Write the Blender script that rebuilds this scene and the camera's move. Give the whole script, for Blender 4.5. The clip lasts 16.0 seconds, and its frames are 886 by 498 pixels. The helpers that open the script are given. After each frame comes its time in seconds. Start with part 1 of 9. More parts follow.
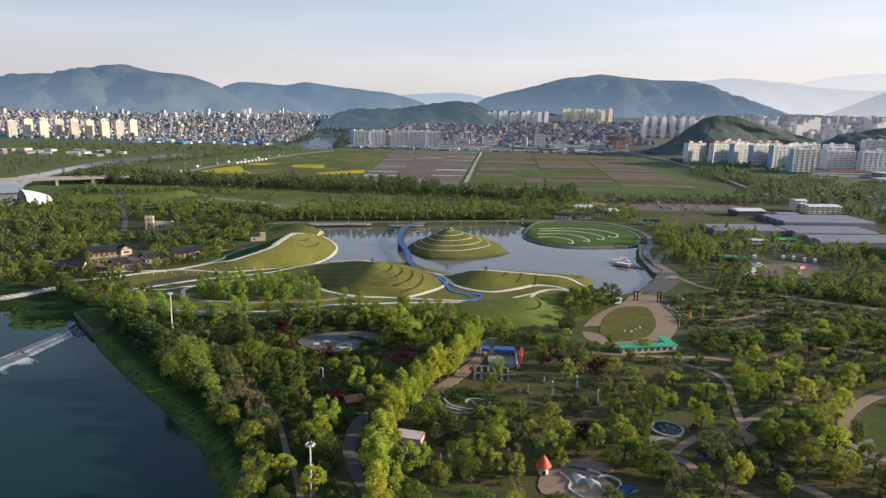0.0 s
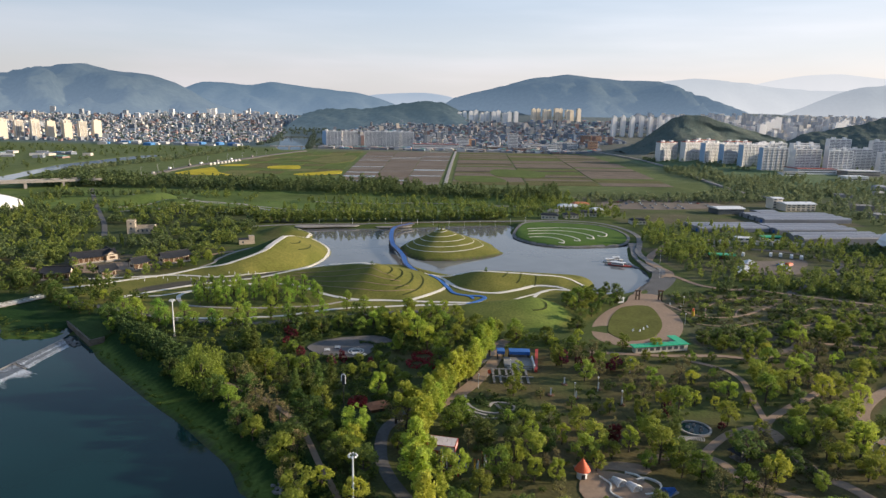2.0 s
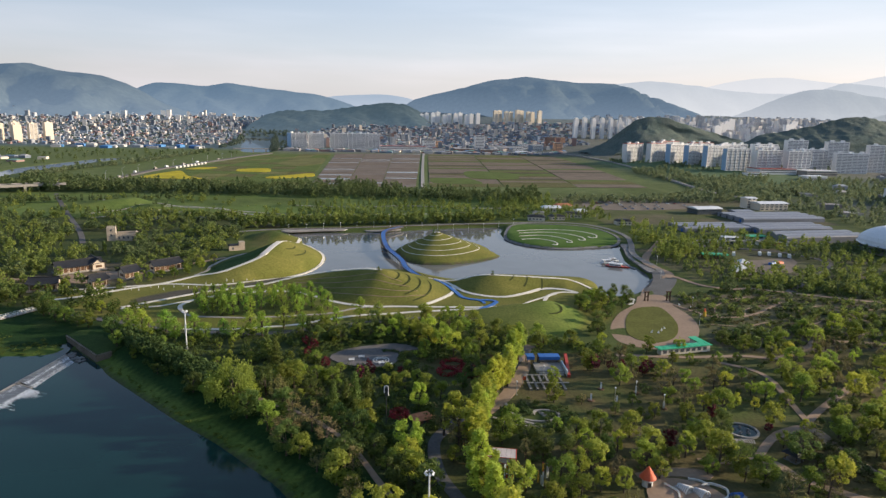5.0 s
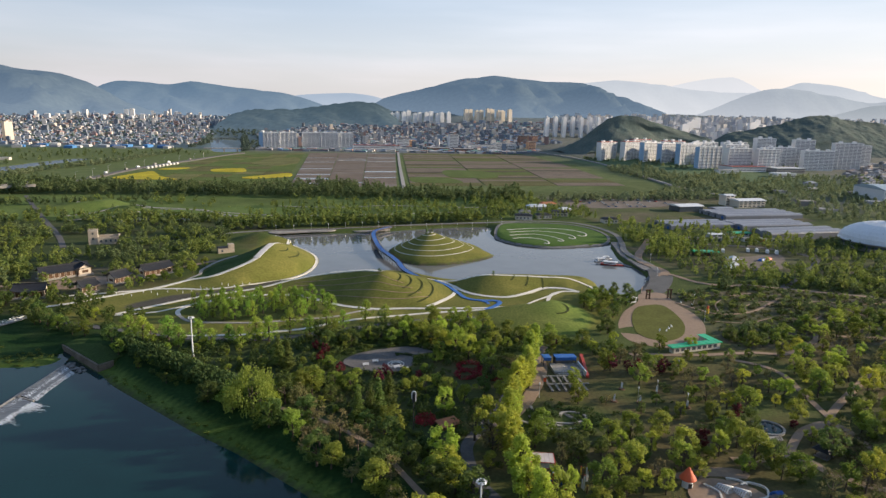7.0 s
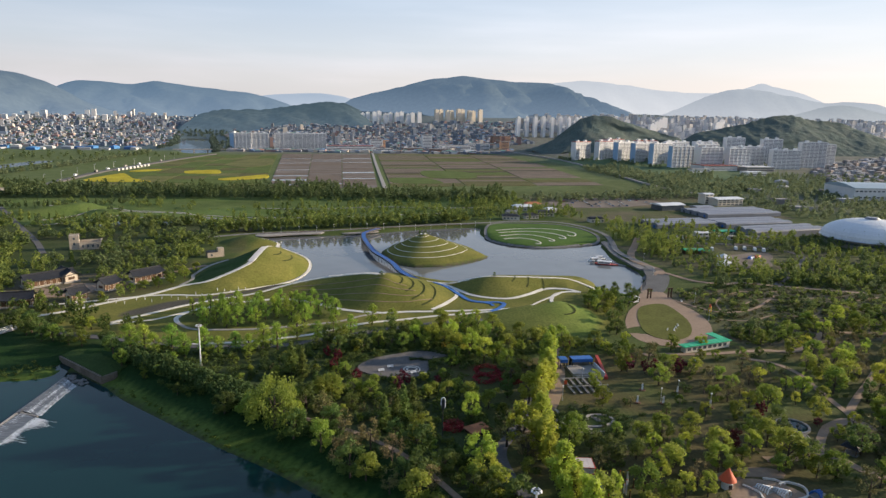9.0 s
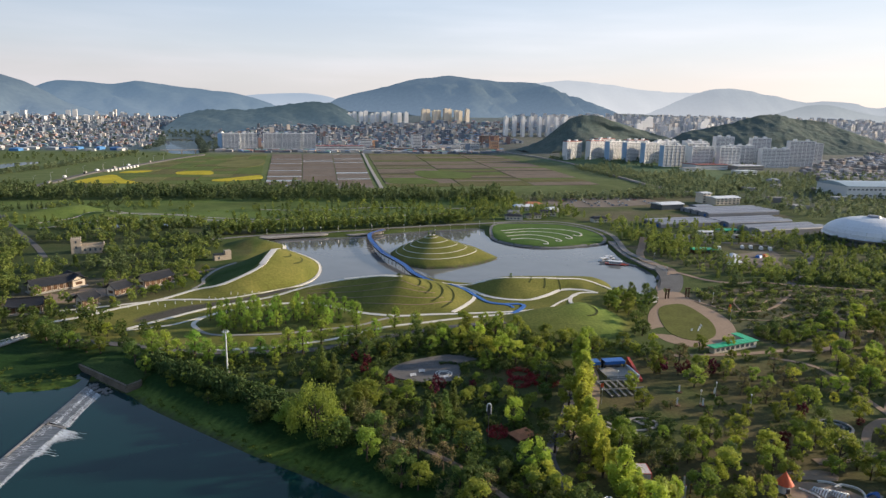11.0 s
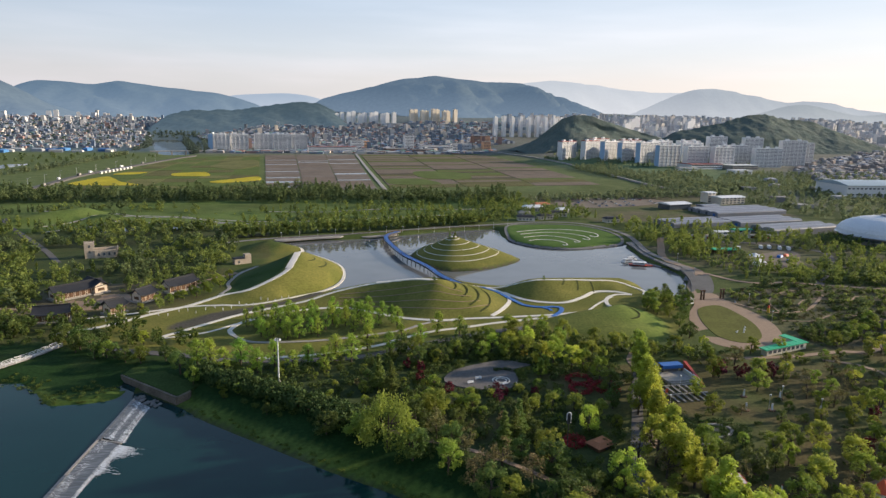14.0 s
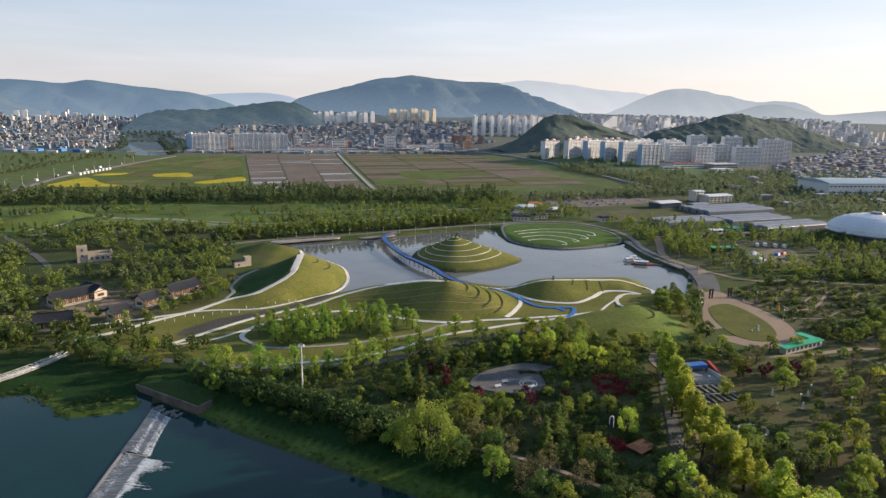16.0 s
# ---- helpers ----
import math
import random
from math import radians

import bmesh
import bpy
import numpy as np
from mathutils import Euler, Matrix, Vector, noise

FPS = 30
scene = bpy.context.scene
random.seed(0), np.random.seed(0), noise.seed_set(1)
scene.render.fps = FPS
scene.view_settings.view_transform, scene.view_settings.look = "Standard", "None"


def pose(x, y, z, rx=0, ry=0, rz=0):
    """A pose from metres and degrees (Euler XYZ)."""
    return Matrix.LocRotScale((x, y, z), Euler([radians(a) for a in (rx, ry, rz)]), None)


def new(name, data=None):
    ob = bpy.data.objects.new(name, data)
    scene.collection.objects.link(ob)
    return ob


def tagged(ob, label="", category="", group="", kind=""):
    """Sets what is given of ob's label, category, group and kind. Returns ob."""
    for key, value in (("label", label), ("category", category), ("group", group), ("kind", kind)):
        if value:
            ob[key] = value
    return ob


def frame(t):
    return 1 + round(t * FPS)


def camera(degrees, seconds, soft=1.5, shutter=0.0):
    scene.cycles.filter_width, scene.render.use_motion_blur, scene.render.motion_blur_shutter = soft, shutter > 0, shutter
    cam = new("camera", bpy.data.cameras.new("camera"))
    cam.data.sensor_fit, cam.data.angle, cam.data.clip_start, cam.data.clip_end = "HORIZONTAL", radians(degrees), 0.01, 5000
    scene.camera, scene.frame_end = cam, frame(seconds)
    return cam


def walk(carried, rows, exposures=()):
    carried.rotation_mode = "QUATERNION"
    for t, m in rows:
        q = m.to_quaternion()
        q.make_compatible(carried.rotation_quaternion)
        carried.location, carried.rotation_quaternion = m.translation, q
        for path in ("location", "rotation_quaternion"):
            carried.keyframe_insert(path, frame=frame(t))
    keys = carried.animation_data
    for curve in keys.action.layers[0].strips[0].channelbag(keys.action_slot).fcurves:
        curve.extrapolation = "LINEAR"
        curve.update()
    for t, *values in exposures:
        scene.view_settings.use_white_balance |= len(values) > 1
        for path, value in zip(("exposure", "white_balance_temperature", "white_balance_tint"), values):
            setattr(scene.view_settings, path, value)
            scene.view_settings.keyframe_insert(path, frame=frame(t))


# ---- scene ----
cam = camera(69.0, 16.0, soft=1.4)
METRES, EYE, TILT, LEAN, TURN = 154.0, 101.0, -12.3, -1.4, 0.0
ROWS = [
    (0.0, 0.0, 0.0, 0.0, 0.0, 0.0, 0.0),
    (0.5, -0.031, 0.006, 0.0016, -0.67, 0.05, 0.16),
    (1.0, -0.0619, 0.0126, 0.0029, -1.4, 0.06, 0.33),
    (1.5, -0.0926, 0.0196, 0.0044, -2.16, -0.01, 0.5),
    (2.0, -0.1233, 0.0272, 0.0064, -2.89, -0.02, 0.67),
    (2.5, -0.1537, 0.0353, 0.008, -3.53, 0.05, 0.8),
    (3.0, -0.1841, 0.0434, 0.01, -4.15, 0.09, 0.92),
    (3.5, -0.2143, 0.0522, 0.0117, -4.81, 0.03, 1.07),
    (4.0, -0.2446, 0.0613, 0.0139, -5.43, 0.04, 1.19),
    (6.5, -0.3927, 0.1136, 0.0254, -8.77, -0.04, 1.9),
    (7.0, -0.4216, 0.1251, 0.0281, -9.52, -0.13, 2.07),
    (7.5, -0.4504, 0.1371, 0.0305, -10.18, -0.13, 2.23),
    (8.0, -0.4791, 0.1493, 0.0328, -10.96, -0.15, 2.41),
    (8.5, -0.5075, 0.1621, 0.0358, -11.74, -0.19, 2.57),
    (11.0, -0.6463, 0.2292, 0.0512, -13.83, -0.33, 3.1),
    (11.5, -0.6738, 0.2434, 0.054, -14.11, -0.33, 3.17),
    (12.0, -0.7013, 0.2579, 0.057, -14.35, -0.34, 3.23),
    (12.5, -0.7285, 0.2726, 0.06, -14.59, -0.35, 3.29),
    (13.0, -0.7557, 0.2875, 0.0629, -14.86, -0.36, 3.35),
    (13.5, -0.7828, 0.3024, 0.0659, -15.11, -0.37, 3.41),
    (14.0, -0.8097, 0.3175, 0.0691, -15.38, -0.39, 3.47),
    (14.5, -0.8366, 0.3328, 0.0721, -15.84, -0.43, 3.57),
    (15.0, -0.8633, 0.3484, 0.0751, -16.47, -0.48, 3.71),
    (15.5, -0.8897, 0.3643, 0.0785, -17.0, -0.53, 3.82),
    (16.0, -0.9151, 0.38, 0.0817, -17.55, -0.57, 3.93),
]
walk(cam, [(t, pose(0, 0, EYE, TILT, LEAN, TURN) @ pose(METRES * x, METRES * y, METRES * z, 90 + pitch, roll, yaw)) for t, x, y, z, yaw, pitch, roll in ROWS],
     exposures=[(0.0, 0.66, 6240, 12.5), (16.0, 0.66, 6240, 12.5)])

# ---- sky, sun ----
SUN_AZ, SUN_EL = 90.0, 15.5      # degrees from +y towards +x, and above the horizon
world = bpy.data.worlds.new("sky")
scene.world = world
world.use_nodes = True
wn, wl = world.node_tree.nodes, world.node_tree.links
wn.clear()
sky = wn.new("ShaderNodeTexSky")
sky.sky_type = "NISHITA"
sky.sun_disc = False
sky.sun_elevation, sky.sun_rotation = radians(SUN_EL), radians(SUN_AZ)
sky.altitude, sky.air_density, sky.dust_density, sky.ozone_density = 50, 1.0, 1.0, 2.5
coord = wn.new("ShaderNodeTexCoord")
stretch = wn.new("ShaderNodeMapping")
stretch.inputs["Scale"].default_value = (1.2, 1.2, 11.0)
streaks = wn.new("ShaderNodeTexNoise")
streaks.inputs["Scale"].default_value, streaks.inputs["Detail"].default_value = 2.2, 5
ramp = wn.new("ShaderNodeMapRange")
ramp.inputs["From Min"].default_value, ramp.inputs["From Max"].default_value = 0.42, 0.75
ramp.inputs["To Min"].default_value, ramp.inputs["To Max"].default_value = 0.76, 0.92
veil = wn.new("ShaderNodeMixRGB")
split = wn.new("ShaderNodeSeparateXYZ")
haze = wn.new("ShaderNodeValToRGB")      # thin high cloud: cream near the horizon, cool white above
for k, (place, tone) in enumerate(((0.0, (0.80, 0.735, 0.715)), (0.05, (0.785, 0.725, 0.705)), (0.09, (0.73, 0.735, 0.75)), (0.15, (0.62, 0.68, 0.745)), (0.4, (0.33, 0.45, 0.62)), (1.0, (0.16, 0.26, 0.44)))):
    e = haze.color_ramp.elements[k] if k < 2 else haze.color_ramp.elements.new(place)
    e.position, e.color = place, (*tone, 1)
lift = wn.new("ShaderNodeVectorMath")
lift.operation = "SCALE"
sunward = wn.new("ShaderNodeMath")      # the veil glows more towards the sun
sunward.operation = "MULTIPLY_ADD"
sunward.inputs[1].default_value, sunward.inputs[2].default_value = 2.5, 7.1
wisps = wn.new("ShaderNodeMapRange")
wisps.inputs["From Min"].default_value, wisps.inputs["From Max"].default_value = 0.35, 0.7
wisps.inputs["To Min"].default_value, wisps.inputs["To Max"].default_value = 0.97, 1.04
glow = wn.new("ShaderNodeMath")
glow.operation = "MULTIPLY"
bg = wn.new("ShaderNodeBackground")
bg.inputs["Strength"].default_value = 0.101
wout = wn.new("ShaderNodeOutputWorld")
wl.new(coord.outputs["Generated"], split.inputs["Vector"])
wl.new(split.outputs["Z"], haze.inputs["Fac"])
wl.new(split.outputs["X"], sunward.inputs[0])
wl.new(streaks.outputs["Fac"], wisps.inputs["Value"])
wl.new(sunward.outputs["Value"], glow.inputs[0])
wl.new(wisps.outputs["Result"], glow.inputs[1])
wl.new(glow.outputs["Value"], lift.inputs["Scale"])
wl.new(haze.outputs["Color"], lift.inputs[0])
wl.new(lift.outputs["Vector"], veil.inputs["Color2"])
wl.new(coord.outputs["Generated"], stretch.inputs["Vector"])
wl.new(stretch.outputs["Vector"], streaks.inputs["Vector"])
wl.new(streaks.outputs["Fac"], ramp.inputs["Value"])
wl.new(ramp.outputs["Result"], veil.inputs["Fac"])
wl.new(sky.outputs["Color"], veil.inputs["Color1"])
warmth = wn.new("ShaderNodeValToRGB")      # cream towards the sun, clear and cool away from it
for k, (place, tone) in enumerate(((0.0, (0.95, 0.98, 1.02)), (0.5, (0.97, 0.99, 1.0)), (0.8, (1.0, 0.965, 0.925)), (1.0, (1.0, 0.95, 0.89)))):
    e = warmth.color_ramp.elements[k] if k < 2 else warmth.color_ramp.elements.new(place)
    e.position, e.color = place, (*tone, 1)
across = wn.new("ShaderNodeMapRange")
across.inputs["From Min"].default_value, across.inputs["From Max"].default_value = -1.0, 1.0
cast = wn.new("ShaderNodeMixRGB")
cast.blend_type = "MULTIPLY"
cast.inputs["Fac"].default_value = 1.0
wl.new(split.outputs["X"], across.inputs["Value"])
wl.new(across.outputs["Result"], warmth.inputs["Fac"])
wl.new(veil.outputs["Color"], cast.inputs["Color1"])
wl.new(warmth.outputs["Color"], cast.inputs["Color2"])
wl.new(cast.outputs["Color"], bg.inputs["Color"])
wl.new(bg.outputs["Background"], wout.inputs["Surface"])
sun = new("sun", bpy.data.lights.new("sun", "SUN"))
sun.data.energy, sun.data.angle, sun.data.color = 5.0, radians(2.0), (1.0, 0.82, 0.58)
to_sun = Vector((math.sin(radians(SUN_AZ)) * math.cos(radians(SUN_EL)), math.cos(radians(SUN_AZ)) * math.cos(radians(SUN_EL)), math.sin(radians(SUN_EL))))
sun.rotation_euler = to_sun.to_track_quat("Z", "Y").to_euler()
sun.location = (600, 300, 300)

rng = np.random.default_rng(7)


# ---- helpers of this scene ----
def link_mesh(name, verts, faces, material=None, parent=None, label="", smooth=False):
    """ONE mesh object out of points and faces."""
    me = bpy.data.meshes.new(name)
    v = np.asarray(verts, dtype=np.float32).reshape(-1, 3)
    if isinstance(faces, np.ndarray):
        n, k = faces.shape
        me.vertices.add(len(v))
        me.vertices.foreach_set("co", v.ravel())
        me.loops.add(n * k)
        me.loops.foreach_set("vertex_index", faces.astype(np.int32).ravel())
        me.polygons.add(n)
        me.polygons.foreach_set("loop_start", np.arange(0, n * k, k, dtype=np.int32))
        me.polygons.foreach_set("loop_total", np.full(n, k, dtype=np.int32))
        me.update(calc_edges=True)
    else:
        me.from_pydata([tuple(map(float, p)) for p in v], [], [tuple(map(int, f)) for f in faces])
        me.update()
    me.polygons.foreach_set("use_smooth", np.full(len(me.polygons), smooth, dtype=bool))
    if material:
        me.materials.append(material)
    ob = new(name, me)
    if parent:
        ob.parent = parent
    if label:
        tagged(ob, label)
    return ob


def part(name, bm, material, parent, label=""):
    me = bpy.data.meshes.new(name)
    bm.to_mesh(me)
    bm.free()
    if material:
        me.materials.append(material)
    ob = new(name, me)
    ob.parent = parent
    if label:
        tagged(ob, label)
    return ob


def shared(name, me, parent, m):
    """One more object on a mesh that exists."""
    ob = new(name, me)
    ob.parent = parent
    ob.matrix_basis = m
    return ob


def thing(name, label, category, at=(0, 0, 0), turn=0.0, group="", kind=""):
    ob = new(name)
    ob.empty_display_size = 0.5
    ob.matrix_basis = pose(*at, 0, 0, turn)
    return tagged(ob, label, category, group, kind)


def add_box(bm, x0, x1, y0, y1, z0, z1, taper=0.0):
    c = []
    for z, t in ((z0, 0.0), (z1, taper)):
        c += [bm.verts.new((x0 + t, y0 + t, z)), bm.verts.new((x1 - t, y0 + t, z)), bm.verts.new((x1 - t, y1 - t, z)), bm.verts.new((x0 + t, y1 - t, z))]
    for f in ((3, 2, 1, 0), (4, 5, 6, 7), (0, 1, 5, 4), (1, 2, 6, 5), (2, 3, 7, 6), (3, 0, 4, 7)):
        bm.faces.new([c[i] for i in f])


def box(*a, **k):
    bm = bmesh.new()
    add_box(bm, *a, **k)
    return bm


def add_tube(bm, p, q, r0, r1, n=8):
    p, q = Vector(p), Vector(q)
    d = (q - p).normalized()
    a = d.orthogonal().normalized()
    b = d.cross(a)
    rings = []
    for c, r in ((p, r0), (q, r1)):
        rings.append([bm.verts.new(c + r * (math.cos(2 * math.pi * i / n) * a + math.sin(2 * math.pi * i / n) * b)) for i in range(n)])
    for i in range(n):
        j = (i + 1) % n
        bm.faces.new((rings[0][i], rings[0][j], rings[1][j], rings[1][i]))
    bm.faces.new(rings[0][::-1])
    bm.faces.new(rings[1])


def tube(*a, **k):
    bm = bmesh.new()
    add_tube(bm, *a, **k)
    return bm


def spline(pts, step=2.0, closed=False):
    """A smooth line through the points, at even steps."""
    p = np.array(pts, float)
    n = len(p)
    out = []
    for i in range(n if closed else n - 1):
        if closed:
            a, b, c, d = p[i - 1], p[i], p[(i + 1) % n], p[(i + 2) % n]
        else:
            a, b, c, d = p[max(i - 1, 0)], p[i], p[i + 1], p[min(i + 2, n - 1)]
        k = max(2, int(np.linalg.norm(c - b) / step))
        t = np.linspace(0, 1, k, endpoint=False)[:, None]
        out.append(0.5 * (2 * b + (c - a) * t + (2 * a - 5 * b + 4 * c - d) * t ** 2 + (3 * b - a - 3 * c + d) * t ** 3))
    if not closed:
        out.append(p[-1:])
    return np.concatenate(out)


def away(poly, X, Y, reach=1e9):
    """Distance to a closed outline, negative inside; far points only roughly."""
    p = np.asarray(poly, float)
    shape = X.shape
    x, y = X.ravel(), Y.ravel()
    out = np.full(x.shape, 1e6)
    lo, hi = p.min(0) - reach, p.max(0) + reach
    near = (x > lo[0]) & (x < hi[0]) & (y > lo[1]) & (y < hi[1])
    x, y = x[near], y[near]
    d2 = np.full(x.shape, 1e12)
    inside = np.zeros(x.shape, bool)
    for a, b in zip(p, np.roll(p, -1, 0)):
        e = b - a
        t = np.clip(((x - a[0]) * e[0] + (y - a[1]) * e[1]) / max(e @ e, 1e-9), 0, 1)
        d2 = np.minimum(d2, (x - a[0] - t * e[0]) ** 2 + (y - a[1] - t * e[1]) ** 2)
        if a[1] != b[1]:
            cross = ((a[1] > y) != (b[1] > y)) & (x < (b[0] - a[0]) * (y - a[1]) / (b[1] - a[1]) + a[0])
            inside ^= cross
    out[near] = np.where(inside, -1, 1) * np.sqrt(d2)
    return out.reshape(shape)


def off_line(line, X, Y, reach=40.0):
    """Distance to an open line."""
    p = np.asarray(line, float)
    x, y = X.ravel(), Y.ravel()
    out = np.full(x.shape, 1e6)
    lo, hi = p.min(0) - reach, p.max(0) + reach
    near = (x > lo[0]) & (x < hi[0]) & (y > lo[1]) & (y < hi[1])
    x, y = x[near], y[near]
    d2 = np.full(x.shape, 1e12)
    for a, b in zip(p[:-1], p[1:]):
        e = b - a
        t = np.clip(((x - a[0]) * e[0] + (y - a[1]) * e[1]) / max(e @ e, 1e-9), 0, 1)
        d2 = np.minimum(d2, (x - a[0] - t * e[0]) ** 2 + (y - a[1] - t * e[1]) ** 2)
    out[near] = np.sqrt(d2)
    return out.reshape(X.shape)


def wave(X, Y, size, seed, octaves=3):
    """Smooth value noise about 0, size metres across."""
    out = np.zeros(np.shape(X))
    amp = 1.0
    for o in range(octaves):
        g = np.random.default_rng(seed * 31 + o).random((64, 64)) - 0.5
        u, v = np.asarray(X) / size + 1000.3, np.asarray(Y) / size + 1000.7
        i, j = np.floor(u).astype(int), np.floor(v).astype(int)
        fu, fv = u - i, v - j
        fu, fv = fu * fu * (3 - 2 * fu), fv * fv * (3 - 2 * fv)
        a, b, c, d = g[i % 64, j % 64], g[(i + 1) % 64, j % 64], g[i % 64, (j + 1) % 64], g[(i + 1) % 64, (j + 1) % 64]
        out += amp * ((a * (1 - fu) + b * fu) * (1 - fv) + (c * (1 - fu) + d * fu) * fv)
        amp *= 0.5
        size /= 2.1
    return out


def ease(v, a, b):
    t = np.clip((v - a) / (b - a), 0, 1)
    return t * t * (3 - 2 * t)


# ---- materials ----
def mat(name, colour, rough=0.7, vary=0.25, size=1.0, bump=0.0, metal=0.0, spec=0.4, fine=None, rand=0.0, cover=False, leaf=0.0, second=None, island=0.0):
    """A procedural material: a colour that varies at two scales, in metres, with relief; rand: from object to object; second: the colour it drifts to."""
    m = bpy.data.materials.new(name)
    m.use_nodes = True
    n, l = m.node_tree.nodes, m.node_tree.links
    b = n["Principled BSDF"]
    b.inputs["Roughness"].default_value, b.inputs["Metallic"].default_value = rough, metal
    b.inputs["Specular IOR Level"].default_value = spec
    geo = n.new("ShaderNodeNewGeometry")
    big, small = n.new("ShaderNodeTexNoise"), n.new("ShaderNodeTexNoise")
    big.inputs["Scale"].default_value, big.inputs["Detail"].default_value = 1.0 / (size * 6), 3
    small.inputs["Scale"].default_value, small.inputs["Detail"].default_value = 1.0 / (fine or size * 0.6), 4
    for t in (big, small):
        l.new(geo.outputs["Position"], t.inputs["Vector"])
    mix = n.new("ShaderNodeMixRGB")
    two = second or [c * (1 - vary) for c in colour]
    if cover:
        at = n.new("ShaderNodeAttribute")
        at.attribute_name = "cover"
        l.new(at.outputs["Color"], mix.inputs["Color1"])
        dim = n.new("ShaderNodeMixRGB")
        dim.blend_type = "MULTIPLY"
        dim.inputs["Fac"].default_value = 1.0
        dim.inputs["Color2"].default_value = (0.62, 0.72, 0.62, 1)
        l.new(at.outputs["Color"], dim.inputs["Color1"])
        l.new(dim.outputs["Color"], mix.inputs["Color2"])
    else:
        mix.inputs["Color1"].default_value, mix.inputs["Color2"].default_value = (*colour, 1), (*two, 1)
    spread = n.new("ShaderNodeMapRange")
    spread.inputs["From Min"].default_value, spread.inputs["From Max"].default_value = 0.3, 0.7
    l.new(big.outputs["Fac"], spread.inputs["Value"])
    l.new(spread.outputs["Result"], mix.inputs["Fac"])
    tone = n.new("ShaderNodeMapRange")
    tone.inputs["From Min"].default_value, tone.inputs["From Max"].default_value = 0.25, 0.75
    tone.inputs["To Min"].default_value, tone.inputs["To Max"].default_value = 1 - vary, 1 + vary
    l.new(small.outputs["Fac"], tone.inputs["Value"])
    hsv = n.new("ShaderNodeHueSaturation")
    l.new(mix.outputs["Color"], hsv.inputs["Color"])
    value = tone.outputs["Result"]
    if rand or island:
        if rand:
            info = n.new("ShaderNodeObjectInfo")
            source = info.outputs["Random"]
        else:
            source = geo.outputs["Random Per Island"]
        amount = rand or island
        r = n.new("ShaderNodeMapRange")
        r.inputs["To Min"].default_value, r.inputs["To Max"].default_value = 1 - amount, 1 + amount
        l.new(source, r.inputs["Value"])
        both = n.new("ShaderNodeMath")
        both.operation = "MULTIPLY"
        l.new(value, both.inputs[0])
        l.new(r.outputs["Result"], both.inputs[1])
        value = both.outputs["Value"]
        if leaf:
            h = n.new("ShaderNodeMapRange")
            h.inputs["To Min"].default_value, h.inputs["To Max"].default_value = 0.5 + 0.022 * (1 if rand else 0.4), 0.5 - 0.022 * (1 if rand else 0.4)
            wn_ = n.new("ShaderNodeMath")
            wn_.operation = "FRACT"
            seven = n.new("ShaderNodeMath")
            seven.operation = "MULTIPLY"
            seven.inputs[1].default_value = 7.31
            l.new(source, seven.inputs[0])
            l.new(seven.outputs["Value"], wn_.inputs[0])
            l.new(wn_.outputs["Value"], h.inputs["Value"])
            l.new(h.outputs["Result"], hsv.inputs["Hue"])
    l.new(value, hsv.inputs["Value"])
    l.new(hsv.outputs["Color"], b.inputs["Base Color"])
    if bump:
        bp = n.new("ShaderNodeBump")
        bp.inputs["Strength"].default_value, bp.inputs["Distance"].default_value = 0.6, bump
        l.new(small.outputs["Fac"], bp.inputs["Height"])
        l.new(bp.outputs["Normal"], b.inputs["Normal"])
    if leaf:
        tr = n.new("ShaderNodeBsdfTranslucent")
        ms = n.new("ShaderNodeMixShader")
        ms.inputs["Fac"].default_value = leaf
        l.new(hsv.outputs["Color"], tr.inputs["Color"])
        l.new(b.outputs["BSDF"], ms.inputs[1])
        l.new(tr.outputs["BSDF"], ms.inputs[2])
        l.new(ms.outputs["Shader"], n["Material Output"].inputs["Surface"])
    return m


def water_mat(name, colour, ripple, rough, gloss=0.5):
    m = mat(name, colour, rough, 0.1, 30.0, spec=0.5)
    n, l = m.node_tree.nodes, m.node_tree.links
    b = n["Principled BSDF"]
    b.inputs["IOR"].default_value = 1.33
    b.inputs["Specular IOR Level"].default_value = gloss
    geo = n.new("ShaderNodeNewGeometry")
    t = n.new("ShaderNodeTexNoise")
    t.inputs["Scale"].default_value, t.inputs["Detail"].default_value = 0.5, 4
    bp = n.new("ShaderNodeBump")
    bp.inputs["Strength"].default_value, bp.inputs["Distance"].default_value = 0.35, ripple
    l.new(geo.outputs["Position"], t.inputs["Vector"])
    l.new(t.outputs["Fac"], bp.inputs["Height"])
    l.new(bp.outputs["Normal"], b.inputs["Normal"])
    return m


M_GROUND = mat("ground_cover", (0.1, 0.1, 0.04), 0.95, 0.28, 3.0, 0.25, cover=True, spec=0.1, fine=1.1)
M_LAKE = water_mat("lake_water", (0.14, 0.145, 0.145), 0.01, 0.05, 0.6)
M_RIVER = water_mat("river_water", (0.005, 0.029, 0.029), 0.012, 0.06, 0.32)
M_FOAM = mat("foam", (0.75, 0.78, 0.8), 0.6, 0.35, 0.8, 0.2)
M_WHITE = mat("pale_paving", (0.62, 0.59, 0.53), 0.85, 0.12, 1.5)
M_TAN = mat("sandy_paving", (0.27, 0.19, 0.13), 0.9, 0.14, 2.0)
M_ASPHALT = mat("asphalt", (0.105, 0.10, 0.098), 0.9, 0.2, 2.0)
M_GREYSTONE = mat("grey_stone", (0.19, 0.185, 0.18), 0.85, 0.35, 0.8, 0.1)
M_CONC = mat("concrete", (0.31, 0.29, 0.265), 0.85, 0.2, 1.2)
